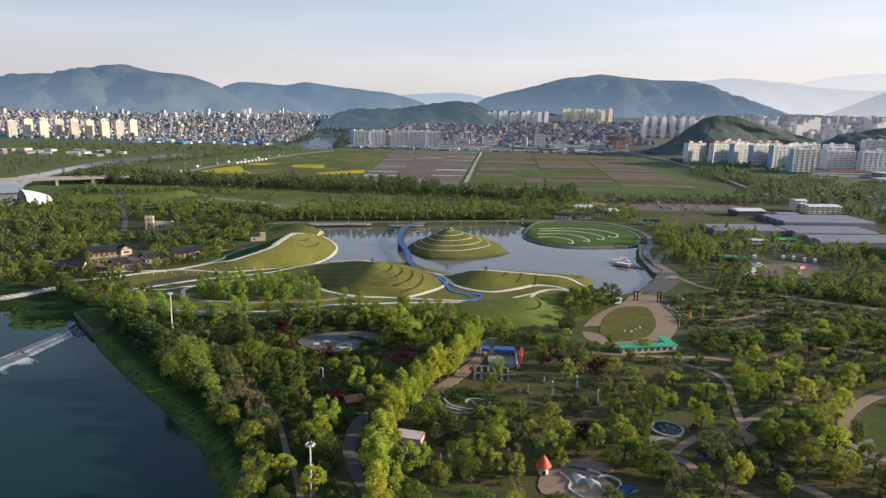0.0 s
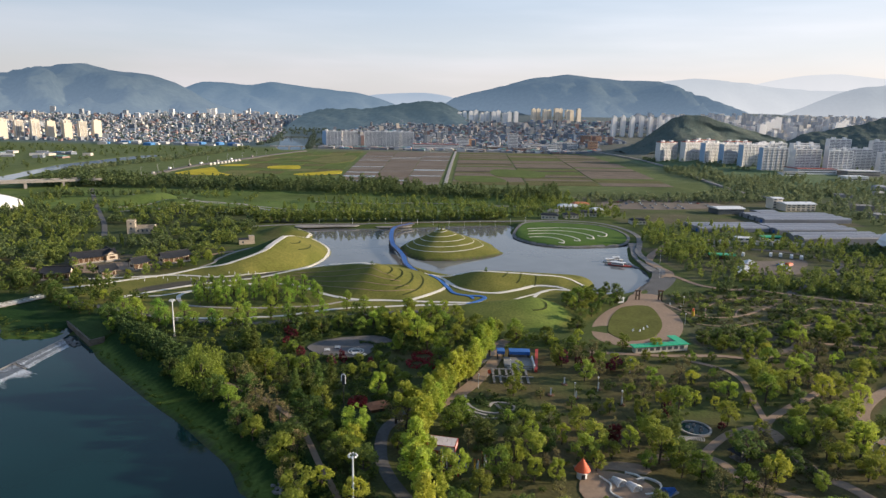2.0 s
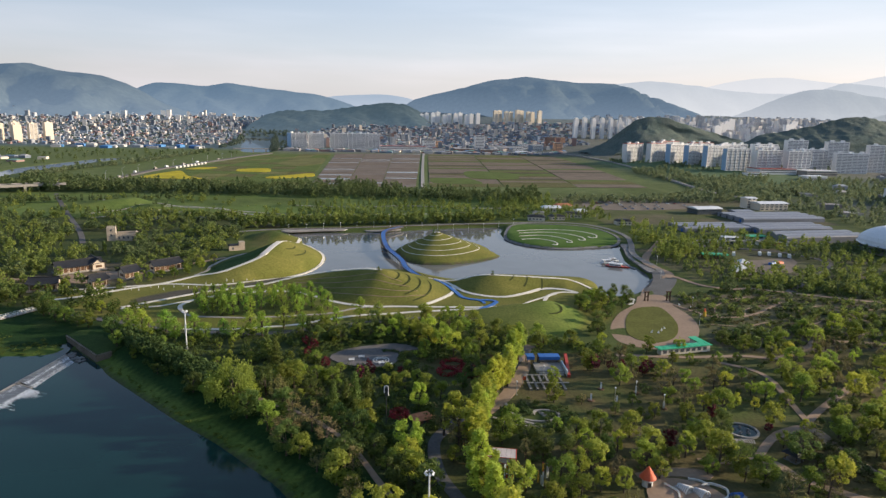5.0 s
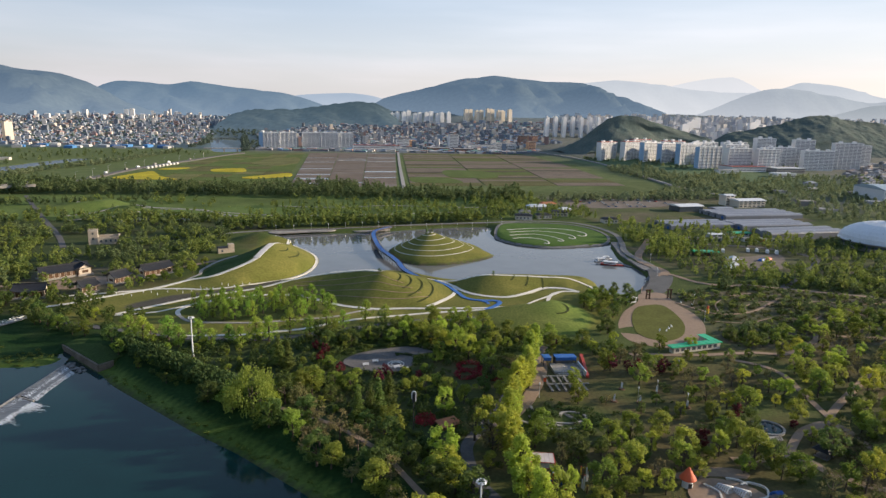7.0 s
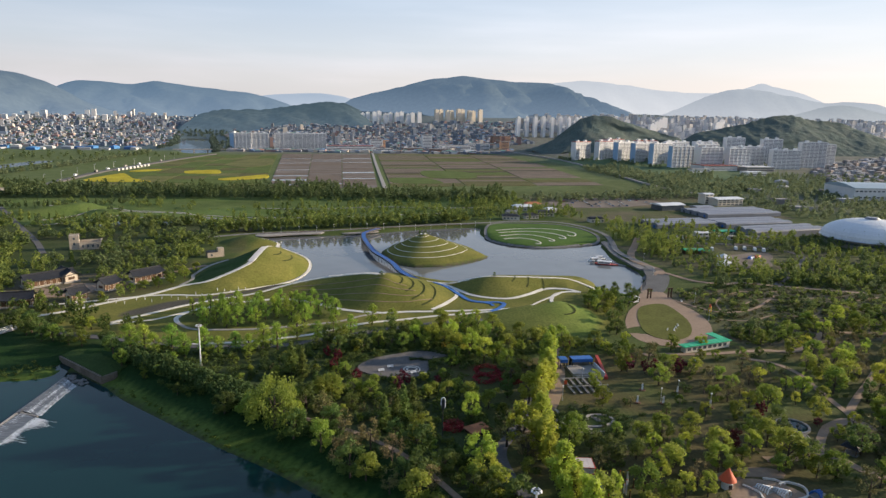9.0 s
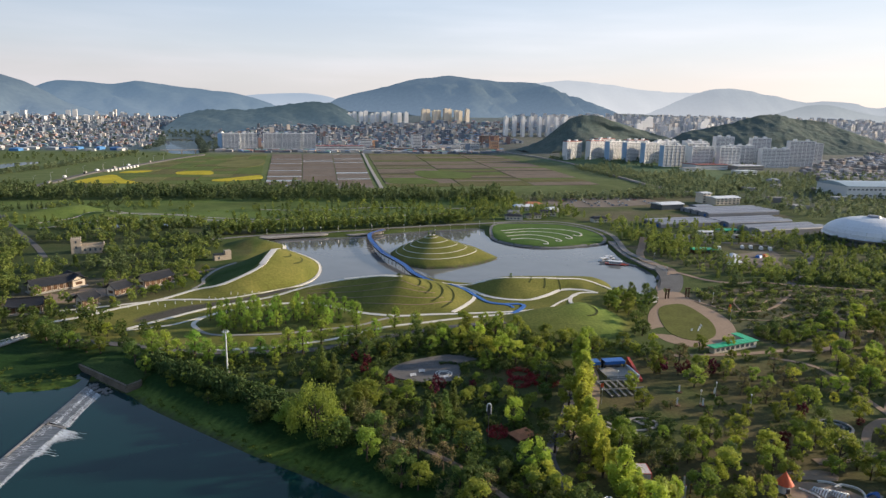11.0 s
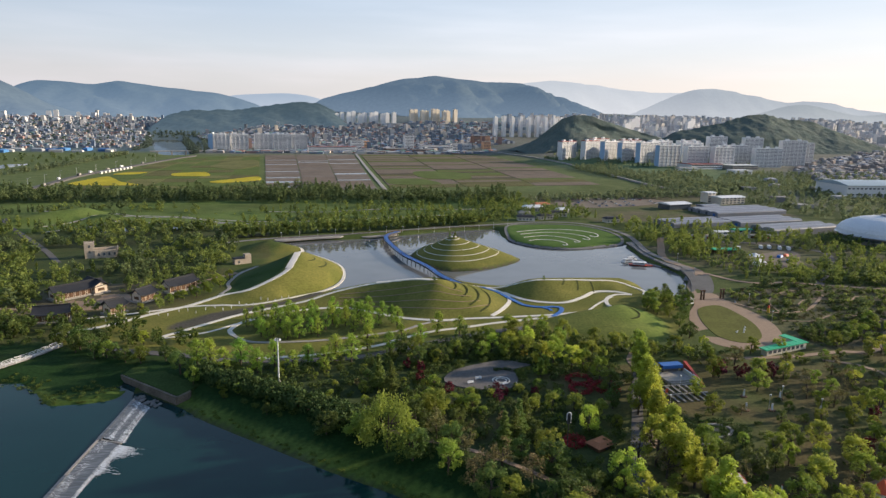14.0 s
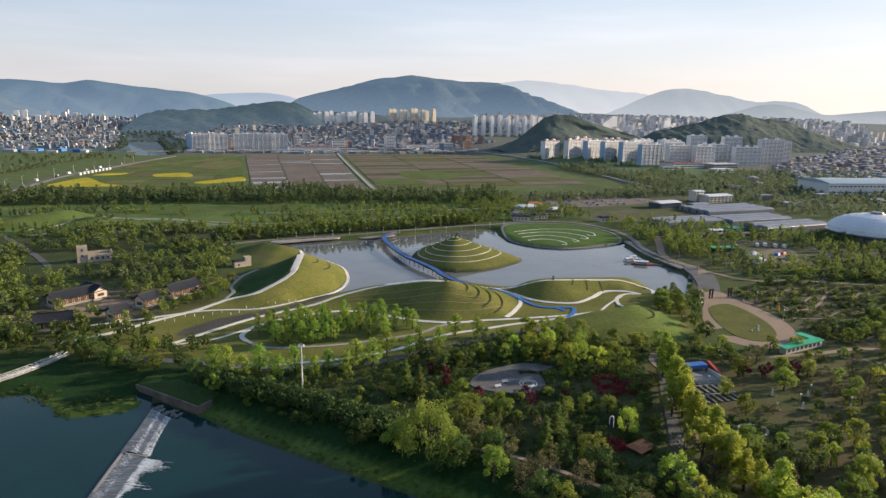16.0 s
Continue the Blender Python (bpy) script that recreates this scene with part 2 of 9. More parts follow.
M_BLUE = mat("blue_deck", (0.028, 0.125, 0.40), 0.5, 0.15, 1.0)
M_STEEL = mat("galvanised_steel", (0.55, 0.56, 0.57), 0.4, 0.1, 0.5, metal=0.6)
M_DARK = mat("dark_metal", (0.03, 0.032, 0.035), 0.5, 0.1)
M_BARK = mat("bark", (0.085, 0.065, 0.05), 0.95, 0.3, 0.4)
M_LEAF = mat("spring_leaves", (0.255, 0.30, 0.052), 0.6, 0.25, 0.7, leaf=0.55, rand=0.34, second=(0.20, 0.265, 0.04), spec=0.2)
M_LEAF_DARK = mat("dark_leaves", (0.105, 0.155, 0.04), 0.6, 0.25, 0.7, leaf=0.5, rand=0.3, second=(0.13, 0.175, 0.04), spec=0.2)
M_LEAF_WILLOW = mat("willow_leaves", (0.24, 0.29, 0.05), 0.6, 0.25, 0.7, leaf=0.48, rand=0.1, second=(0.19, 0.25, 0.045), spec=0.2)
M_LEAF_YEL = mat("young_yellow_leaves", (0.44, 0.485, 0.075), 0.6, 0.22, 0.7, leaf=0.55, rand=0.2, second=(0.31, 0.375, 0.05), spec=0.2)
M_LEAF_YOUNG = mat("tender_leaves", (0.32, 0.43, 0.07), 0.6, 0.22, 0.7, leaf=0.52, rand=0.2, second=(0.23, 0.33, 0.05), spec=0.2)
M_LEAF_RED = mat("maroon_leaves", (0.12, 0.016, 0.028), 0.6, 0.25, 0.7, leaf=0.2, rand=0.25, spec=0.2)
M_LEAF_BUD = mat("budding_twigs", (0.23, 0.20, 0.08), 0.8, 0.3, 0.7, leaf=0.2, rand=0.2, spec=0.2)
M_WOODS = mat("woods", (0.125, 0.175, 0.048), 0.7, 0.3, 1.6, leaf=0.4, island=0.28, second=(0.24, 0.275, 0.065), spec=0.15)
M_WOODS_LIGHT = mat("light_woods", (0.27, 0.31, 0.07), 0.7, 0.3, 1.6, leaf=0.48, island=0.25, second=(0.19, 0.25, 0.06), spec=0.15)
M_WOODS_DARK = mat("dark_woods", (0.098, 0.138, 0.055), 0.7, 0.3, 3.0, leaf=0.4, island=0.28, second=(0.15, 0.185, 0.072), spec=0.15)
# far leaves are paler and bluer: the air's haze is put into their colour
M_WOODS_HAZED = mat("hazed_woods", (0.15, 0.195, 0.115), 0.8, 0.2, 4.0, leaf=0.45, island=0.25, second=(0.22, 0.25, 0.125), spec=0.1)
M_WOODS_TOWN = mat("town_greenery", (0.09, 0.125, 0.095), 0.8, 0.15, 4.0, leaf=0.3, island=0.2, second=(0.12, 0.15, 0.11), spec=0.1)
M_SHRUB = mat("shrubs", (0.09, 0.12, 0.038), 0.8, 0.3, 0.8, leaf=0.25, island=0.35, second=(0.14, 0.115, 0.055), spec=0.15)
M_REEDS = mat("river_reeds", (0.11, 0.145, 0.025), 0.8, 0.3, 0.8, leaf=0.2, island=0.3, second=(0.11, 0.15, 0.03), spec=0.1)
M_SHRUB_GREEN = mat("green_shrubs", (0.058, 0.092, 0.027), 0.7, 0.3, 0.9, leaf=0.25, island=0.35, second=(0.105, 0.135, 0.022), spec=0.15)
# green lowered: the tree belt's shadow on the bank hedge is in the colour
M_HEDGE = mat("hedge_leaves", (0.05, 0.09, 0.027), 0.7, 0.3, 0.9, leaf=0.25, island=0.3, second=(0.075, 0.11, 0.03), spec=0.15)
M_GLASS = mat("window_glass", (0.10, 0.115, 0.13), 0.15, 0.2, 3.0, spec=0.6)
M_APT = mat("apartment_paint", (0.74, 0.73, 0.72), 0.85, 0.06, 6.0, rand=0.06)
M_APT_GLASS = mat("balcony_glass", (0.12, 0.135, 0.155), 0.3, 0.2, 3.0, spec=0.4)
M_APT_BLUE = mat("blue_gable_paint", (0.33, 0.47, 0.64), 0.85, 0.08, 6.0)
M_APT_WARM = mat("cream_paint", (0.66, 0.58, 0.47), 0.85, 0.06, 6.0, rand=0.08)
M_ROOF_RED = mat("red_roof_edge", (0.34, 0.10, 0.08), 0.8, 0.15, 2.0)
# hill green paled and blued, haze painted into the base colour
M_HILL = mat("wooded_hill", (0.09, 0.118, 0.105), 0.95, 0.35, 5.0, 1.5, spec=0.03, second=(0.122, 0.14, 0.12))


def haze_backdrop_mat(name, colour, vary, glow, foot, z0, z1):
    """Far mountains: a plain backdrop; haze is painted as emission, paler at the foot."""
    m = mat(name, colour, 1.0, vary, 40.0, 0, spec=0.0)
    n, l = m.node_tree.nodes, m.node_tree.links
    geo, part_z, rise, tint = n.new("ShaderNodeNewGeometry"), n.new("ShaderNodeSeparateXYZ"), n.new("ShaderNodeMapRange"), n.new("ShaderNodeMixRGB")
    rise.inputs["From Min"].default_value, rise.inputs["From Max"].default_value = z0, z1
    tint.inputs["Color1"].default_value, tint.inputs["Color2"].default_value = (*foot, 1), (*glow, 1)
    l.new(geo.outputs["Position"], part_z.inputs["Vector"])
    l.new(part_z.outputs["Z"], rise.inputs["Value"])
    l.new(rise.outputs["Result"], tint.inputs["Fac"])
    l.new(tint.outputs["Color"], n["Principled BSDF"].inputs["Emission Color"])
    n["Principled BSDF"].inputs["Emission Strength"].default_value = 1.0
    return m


# haze colours put into each ridge: blue on nearer ones, almost white farthest
M_MOUNT = haze_backdrop_mat("distant_forest", (0.045, 0.055, 0.05), 0.35, (0.064, 0.096, 0.134), (0.115, 0.155, 0.20), 60, 240)
M_RIDGE_LOW = haze_backdrop_mat("low_ridge_forest", (0.04, 0.05, 0.048), 0.5, (0.032, 0.052, 0.064), (0.055, 0.08, 0.098), 20, 130)
M_MOUNT_FAR = haze_backdrop_mat("farther_forest", (0.04, 0.05, 0.05), 0.25, (0.074, 0.116, 0.162), (0.115, 0.16, 0.21), 80, 230)
M_MOUNT_LOWMIST = haze_backdrop_mat("low_veiled_forest", (0.06, 0.07, 0.07), 0.2, (0.215, 0.235, 0.245), (0.32, 0.33, 0.335), 60, 200)
M_MOUNT_NEARMIST = haze_backdrop_mat("veiled_forest", (0.06, 0.07, 0.07), 0.2, (0.255, 0.275, 0.295), (0.35, 0.36, 0.37), 60, 260)
M_MOUNT_MIST = haze_backdrop_mat("misty_forest", (0.06, 0.065, 0.07), 0.15, (0.335, 0.355, 0.37), (0.43, 0.435, 0.435), 130, 360)
M_MOUNT_PALE = haze_backdrop_mat("farthest_ridges", (0.05, 0.05, 0.05), 0.05, (0.45, 0.455, 0.455), (0.52, 0.51, 0.50), 200, 460)
M_MOUNT_GAP = haze_backdrop_mat("ridge_in_the_gap", (0.05, 0.05, 0.05), 0.1, (0.24, 0.29, 0.345), (0.30, 0.34, 0.385), 80, 210)
M_TILE = mat("dark_roof_tiles", (0.018, 0.020, 0.026), 0.7, 0.3, 0.5, 0.05)
M_PLASTER = mat("cream_plaster", (0.62, 0.53, 0.42), 0.9, 0.12, 1.0)
M_TIMBER = mat("brown_timber", (0.12, 0.065, 0.035), 0.8, 0.25, 0.5)
M_RED = mat("red_paint", (0.42, 0.055, 0.035), 0.55, 0.12, 1.0)
M_ORANGE = mat("orange_red_roof", (0.62, 0.10, 0.03), 0.6, 0.15, 0.8)
M_GREENROOF = mat("green_roof_sheet", (0.03, 0.42, 0.20), 0.5, 0.12, 1.0)
M_FILM = mat("greenhouse_film", (0.21, 0.22, 0.25), 0.45, 0.12, 3.0, spec=0.5)
M_PANEL = mat("white_panels", (0.66, 0.67, 0.68), 0.5, 0.08, 2.0)
M_YELLOW = mat("yellow_paint", (0.55, 0.36, 0.03), 0.6, 0.15, 1.0)


def falling_water():
    """Wet concrete under thin white water: streaks drawn out along the fall."""
    m = mat("falling_water", (0.5, 0.5, 0.5), 0.3, 0.1, 2.0, spec=0.5)
    n, l = m.node_tree.nodes, m.node_tree.links
    geo, mp, t, r = n.new("ShaderNodeNewGeometry"), n.new("ShaderNodeMapping"), n.new("ShaderNodeTexNoise"), n.new("ShaderNodeValToRGB")
    mp.inputs["Rotation"].default_value = (0, 0, radians(35))
    mp.inputs["Scale"].default_value = (0.22, 2.2, 0.3)
    t.inputs["Scale"].default_value, t.inputs["Detail"].default_value = 1.0, 5
    r.color_ramp.elements[0].position, r.color_ramp.elements[0].color = 0.46, (0.05, 0.055, 0.06, 1)
    r.color_ramp.elements[1].position, r.color_ramp.elements[1].color = 0.85, (0.30, 0.33, 0.36, 1)
    l.new(geo.outputs["Position"], mp.inputs["Vector"])
    l.new(mp.outputs["Vector"], t.inputs["Vector"])
    l.new(t.outputs["Fac"], r.inputs["Fac"])
    l.new(r.outputs["Color"], n["Principled BSDF"].inputs["Base Color"])
    return m


M_WEIR = falling_water()

# ---- the lie of the land ----
LAKE_Z, RIVER_Z = -2.6, -3.2
LAKE = spline([(-112, 396), (-99, 404), (-86, 409), (-68, 418), (-50, 422), (-32, 425), (-15, 421), (-4, 409), (12, 398), (28, 407), (41, 410), (77, 404), (93, 399), (96, 386),
               (90, 364), (98, 358), (112, 363), (127, 379), (137, 398), (141, 416), (140, 432), (141, 448), (148, 472), (154, 491), (159, 504), (129, 498), (102, 494), (83, 505),
               (72, 525), (71, 552), (77, 583), (40, 583), (7, 575), (-40, 561), (-80, 559), (-112, 552), (-94, 511), (-79, 481), (-74, 456), (-81, 431), (-93, 413)], 4, True)
RIVER = spline([(-60, 60), (-58, 150), (-64, 166), (-70, 178), (-80, 190), (-93, 205), (-108, 220), (-129, 243), (-145, 261), (-152, 271), (-163, 283), (-168, 289), (-172, 288), (-175, 282.5), (-182, 280.2), (-191, 280.5), (-198, 281.5),
                (-204, 291), (-212, 302), (-222, 305.5), (-300, 310), (-420, 330), (-520, 300), (-520, 60)], 4, True)
RIVER_UP = spline([(-419, 608), (-460, 700), (-505, 787), (-532, 885), (-541, 971), (-538, 1047), (-526, 1138), (-507, 1249), (-500, 1300), (-535, 1302), (-567, 1153), (-577, 1092), (-574, 1020), (-564, 926), (-562, 866), (-540, 740), (-540, 600), (-500, 560)], 8, True)
RIVER_FAR = spline([(-325, 1572), (-267, 1598), (-300, 1900), (-361, 2287), (-449, 2333), (-386, 1875)], 20, True)

BEACON = spline([(-24, 487), (-22, 461), (-14, 444), (-2, 438), (15, 440), (38, 451), (52, 464), (50, 482), (48, 497), (40, 515), (28, 528), (10, 530), (-9, 516)], 3, True)
SNAIL = spline([(-118, 375), (-105, 382), (-88, 396), (-71, 407), (-53, 414), (-36, 416), (-20, 410), (-8, 398), (0, 386), (4, 374), (1, 360), (-8, 346), (-18, 338), (-32, 337),
                (-46, 337), (-59, 344), (-71, 354), (-84, 366), (-98, 370)], 3, True)
LOW_HILL = spline([(6, 379), (14, 391), (28, 401), (50, 401), (72, 397), (86, 390), (88, 374), (74, 363), (60, 368), (46, 360), (32, 353), (18, 356), (9, 364)], 3, True)
CRESCENT = spline([(-164, 385), (-134, 384), (-119, 390), (-104, 402), (-94, 410), (-83, 424), (-77, 445), (-78, 467), (-86, 487), (-95, 502), (-108, 492), (-120, 472), (-134, 450),
                   (-144, 424), (-160, 396)], 3, True)
CRESCENT_NORTH = spline([(-96, 512), (-104, 534), (-122, 543), (-138, 535), (-140, 516), (-124, 506)], 3, True)
MEADOW = spline([(6, 326), (25, 329), (48, 335), (58, 336), (66, 322), (63, 303), (50, 287), (32, 284), (12, 300)], 3, True)
SPIRAL_ISLE = spline([(72, 540), (72, 518), (83, 500), (102, 491), (127, 493), (154, 501), (166, 528), (164, 560), (150, 580), (120, 590), (90, 586)], 3, True)
GROVE_BED = spline([(-139, 340), (-136, 352), (-124, 359), (-108, 364), (-94, 366), (-80, 361), (-69, 350), (-57, 340), (-66, 328), (-95, 322), (-124, 323)], 3, True)
TERRACE = [(-176.6, 299.5), (-155, 275.5), (-151.5, 279), (-143, 287), (-158, 312), (-178, 312)]


def mound(outline, centre, height, power, X, Y, steps=0, turns=1.5, ledge=0.5, phase=0.0):
    """A planted mound over an outline: height falls from the centre; spiral ledges cut into its flank."""
    c = np.array(centre, float)
    x, y = X - c[0], Y - c[1]
    ang = np.arctan2(y, x)
    oa = np.arctan2(outline[:, 1] - c[1], outline[:, 0] - c[0])
    orad = np.hypot(outline[:, 0] - c[0], outline[:, 1] - c[1])
    order = np.argsort(oa)
    edge = np.interp(ang, oa[order], orad[order], period=2 * math.pi)
    u = np.clip(1 - np.hypot(x, y) / edge, 0, 1)
    h = height * u ** power
    if steps:
        s = u * steps + ang / (2 * math.pi) * turns + phase
        h = h - ledge * np.where(u > 0, np.exp(-((s - np.round(s)) / 0.13) ** 2), 0) * ease(u, 0.04, 0.15) * (1 - ease(u, 0.9, 1.0)) * np.clip(0.5 + np.cos(ang + 0.2), 0.05, 1)
    return np.where(u > 0, h, 0)


CREST = [(-161, 386, 0), (-146, 397, 1.5), (-133, 398.5, 3.2), (-121, 407, 6), (-111.5, 418, 8.5), (-107.5, 430, 10.7), (-104.5, 445, 12), (-101, 460, 10), (-97, 480, 5), (-95, 497, 1)]
SNAIL_CREST = [(-120, 374, 0), (-104, 379, 1.2), (-90, 385, 3.2), (-74, 386.5, 5.6), (-58, 382.5, 8.4), (-46, 376, 10.7), (-37, 365, 12.6)]
LOW_CREST = [(2, 387, 0.3), (14, 381.5, 3.8), (23, 376.5, 6.5), (36, 375, 6.5), (60, 377.5, 4.4), (76, 379, 2.6), (84, 373, 0.6)]


def crested(outline, crest, X, Y, base, power=1.0):
    """A mound that falls from a crest line to its outline on both sides."""
    out = away(outline, X, Y, 5)
    h = np.full(X.shape, -9.0)
    ins = out < 0
    x, y = X[ins], Y[ins]
    line = spline(crest, 1.5)
    d = np.full(x.shape, 1e9)
    top = np.zeros(x.shape)
    for px, py, pz in line:
        e = np.hypot(x - px, y - py)
        # the nearest crest point, with a soft hand-over between neighbours
        top = np.where(e < d, pz, top)
        d = np.minimum(d, e)
    t = -out[ins] / (-out[ins] + d + 1e-6)
    h[ins] = base[ins] + np.maximum(top - base[ins], 0) * np.clip(1.1 * t, 0, 1) ** power
    return h


def height(X, Y):
    X, Y = np.asarray(X, float), np.asarray(Y, float)
    near = (np.abs(X) < 330) & (Y < 800)
    h = 0.35 * wave(X, Y, 40, 1) + 14 * ease(X, 380, 620) * ease(Y, 950, 1350) + 58 * ease(Y, 2000, 3200) * (1 - ease(-X, 100, 300)) + 44 * ease(Y, 2250, 3500) * ease(-X, 100, 300) + 48 * ease(Y, 3200, 4300) * (1 - ease(-X, 100, 400))
    lake = away(LAKE, X, Y, 30)
    h = np.where(lake < 14, np.minimum(h, LAKE_Z + np.where(lake < 0.8, np.clip(lake * 0.7 + 0.35, -2.5, 1), 0.91 + 0.3 * (lake - 0.8))), h)
    for line, z in ((RIVER, RIVER_Z), (RIVER_UP, -1.0), (RIVER_FAR, RIVER_Z)):
        d = away(line, X, Y, 40)
        if line is RIVER:
            h = np.where((Y < 300) & (d > 4) & (d < 60), np.maximum(h, 1.7 * np.exp(-((d - 21) / 8) ** 2)), h)
        h = np.where(d < 26, np.minimum(h, z + np.clip(d * 0.26 + 0.15, -2.0, 8)), h)
    # marsh flat behind the weir
    marsh = np.exp(-(((X + 200) / 26) ** 2 + ((Y - 298) / 15) ** 2))
    h = np.where((away(RIVER, X, Y, 60) > 1) & (Y > 272) & (Y < 345) & (X < -170) & (X > -300), np.minimum(h, -2.4 + 2.4 * (1 - np.clip(marsh * 1.6, 0, 1))), h)
    ter = away(TERRACE, X, Y, 8)
    h = np.where(ter < -2.0, np.maximum(h, -0.25), h)
    h = np.where((ter > -2.0) & (ter < 5) & (away(RIVER, X, Y, 60) < 9 + 3 * (ter < 0)) & (Y < 302) & (X + Y < 128), np.minimum(h, -2.9), h)
    isle = LAKE_Z + 0.5
    b = mound(BEACON, (7, 482), 14.8, 1.12, X, Y, 5, 1.0, 0.35)
    h = np.where(away(BEACON, X, Y, 5) < 0, np.maximum(h, isle - 0.6 + np.minimum(1.0, b * 0.7) + b), h)
    h = np.maximum(h, crested(SNAIL, SNAIL_CREST, X, Y, h, 1.05))
    h = np.maximum(h, crested(LOW_HILL, LOW_CREST, X, Y, h, 1.0))
    h = np.maximum(h, crested(CRESCENT, CREST, X, Y, h, 0.95))
    h = np.maximum(h, np.where(away(CRESCENT_NORTH, X, Y, 5) < 0, -0.4 + mound(CRESCENT_NORTH, (-120, 525), 6.0, 0.9, X, Y, 4, 1, 0.3), -9))
    h = np.maximum(h, np.where(away(MEADOW, X, Y, 5) < 0, -0.2 + mound(MEADOW, (47, 326), 6.0, 0.75, X, Y, 2, 0.0, 0.7), -9))
    for cx, cy, rx, ry, tall in ((-300, 682, 24, 15, 7.0), (-283, 700, 22, 16, 7.5), (-258, 672, 20, 14, 5.0), (-322, 668, 20, 13, 5.0), (-60, 668, 22, 12, 3.5)):      # grassy ridges of the north park
        h = h + tall * np.clip(1 - ((X - cx) / rx) ** 2 - ((Y - cy) / ry) ** 2, 0, 1)
    iso = away(SPIRAL_ISLE, X, Y, 5)
    h = np.where(iso < 0, np.maximum(h, -1.2 + np.clip(-iso * 0.1, 0, 1.2)), h)
    h = np.where(near, h + 0.9 * np.clip(-away(GROVE_BED, X, Y, 5) * 0.08, 0, 1), h)
    return h


def stretch_axis(parts):
    return np.unique(np.concatenate([np.arange(a, b, s) for a, b, s in parts]))


XS = stretch_axis([(-6600, -900, 150), (-900, -620, 20), (-620, -420, 9), (-420, -250, 8), (-250, 330, 2.4), (330, 480, 8), (480, 1300, 20), (1300, 7000, 150)])
YS = stretch_axis([(-900, 40, 60), (40, 80, 8), (80, 610, 2.4), (610, 800, 6), (800, 1700, 18), (1700, 5200, 90)])
GX, GY = np.meshgrid(XS, YS)
GZ = height(GX, GY)


def ground_z(x, y):
    """The ground's height at places, as the sheet has it."""
    x, y = np.asarray(x, float), np.asarray(y, float)
    i = np.clip(np.searchsorted(XS, x) - 1, 0, len(XS) - 2)
    j = np.clip(np.searchsorted(YS, y) - 1, 0, len(YS) - 2)
    fx, fy = (x - XS[i]) / (XS[i + 1] - XS[i]), (y - YS[j]) / (YS[j + 1] - YS[j])
    return (GZ[j, i] * (1 - fx) + GZ[j, i + 1] * fx) * (1 - fy) + (GZ[j + 1, i] * (1 - fx) + GZ[j + 1, i + 1] * fx) * fy


def gz(x, y):
    return float(ground_z(x, y))


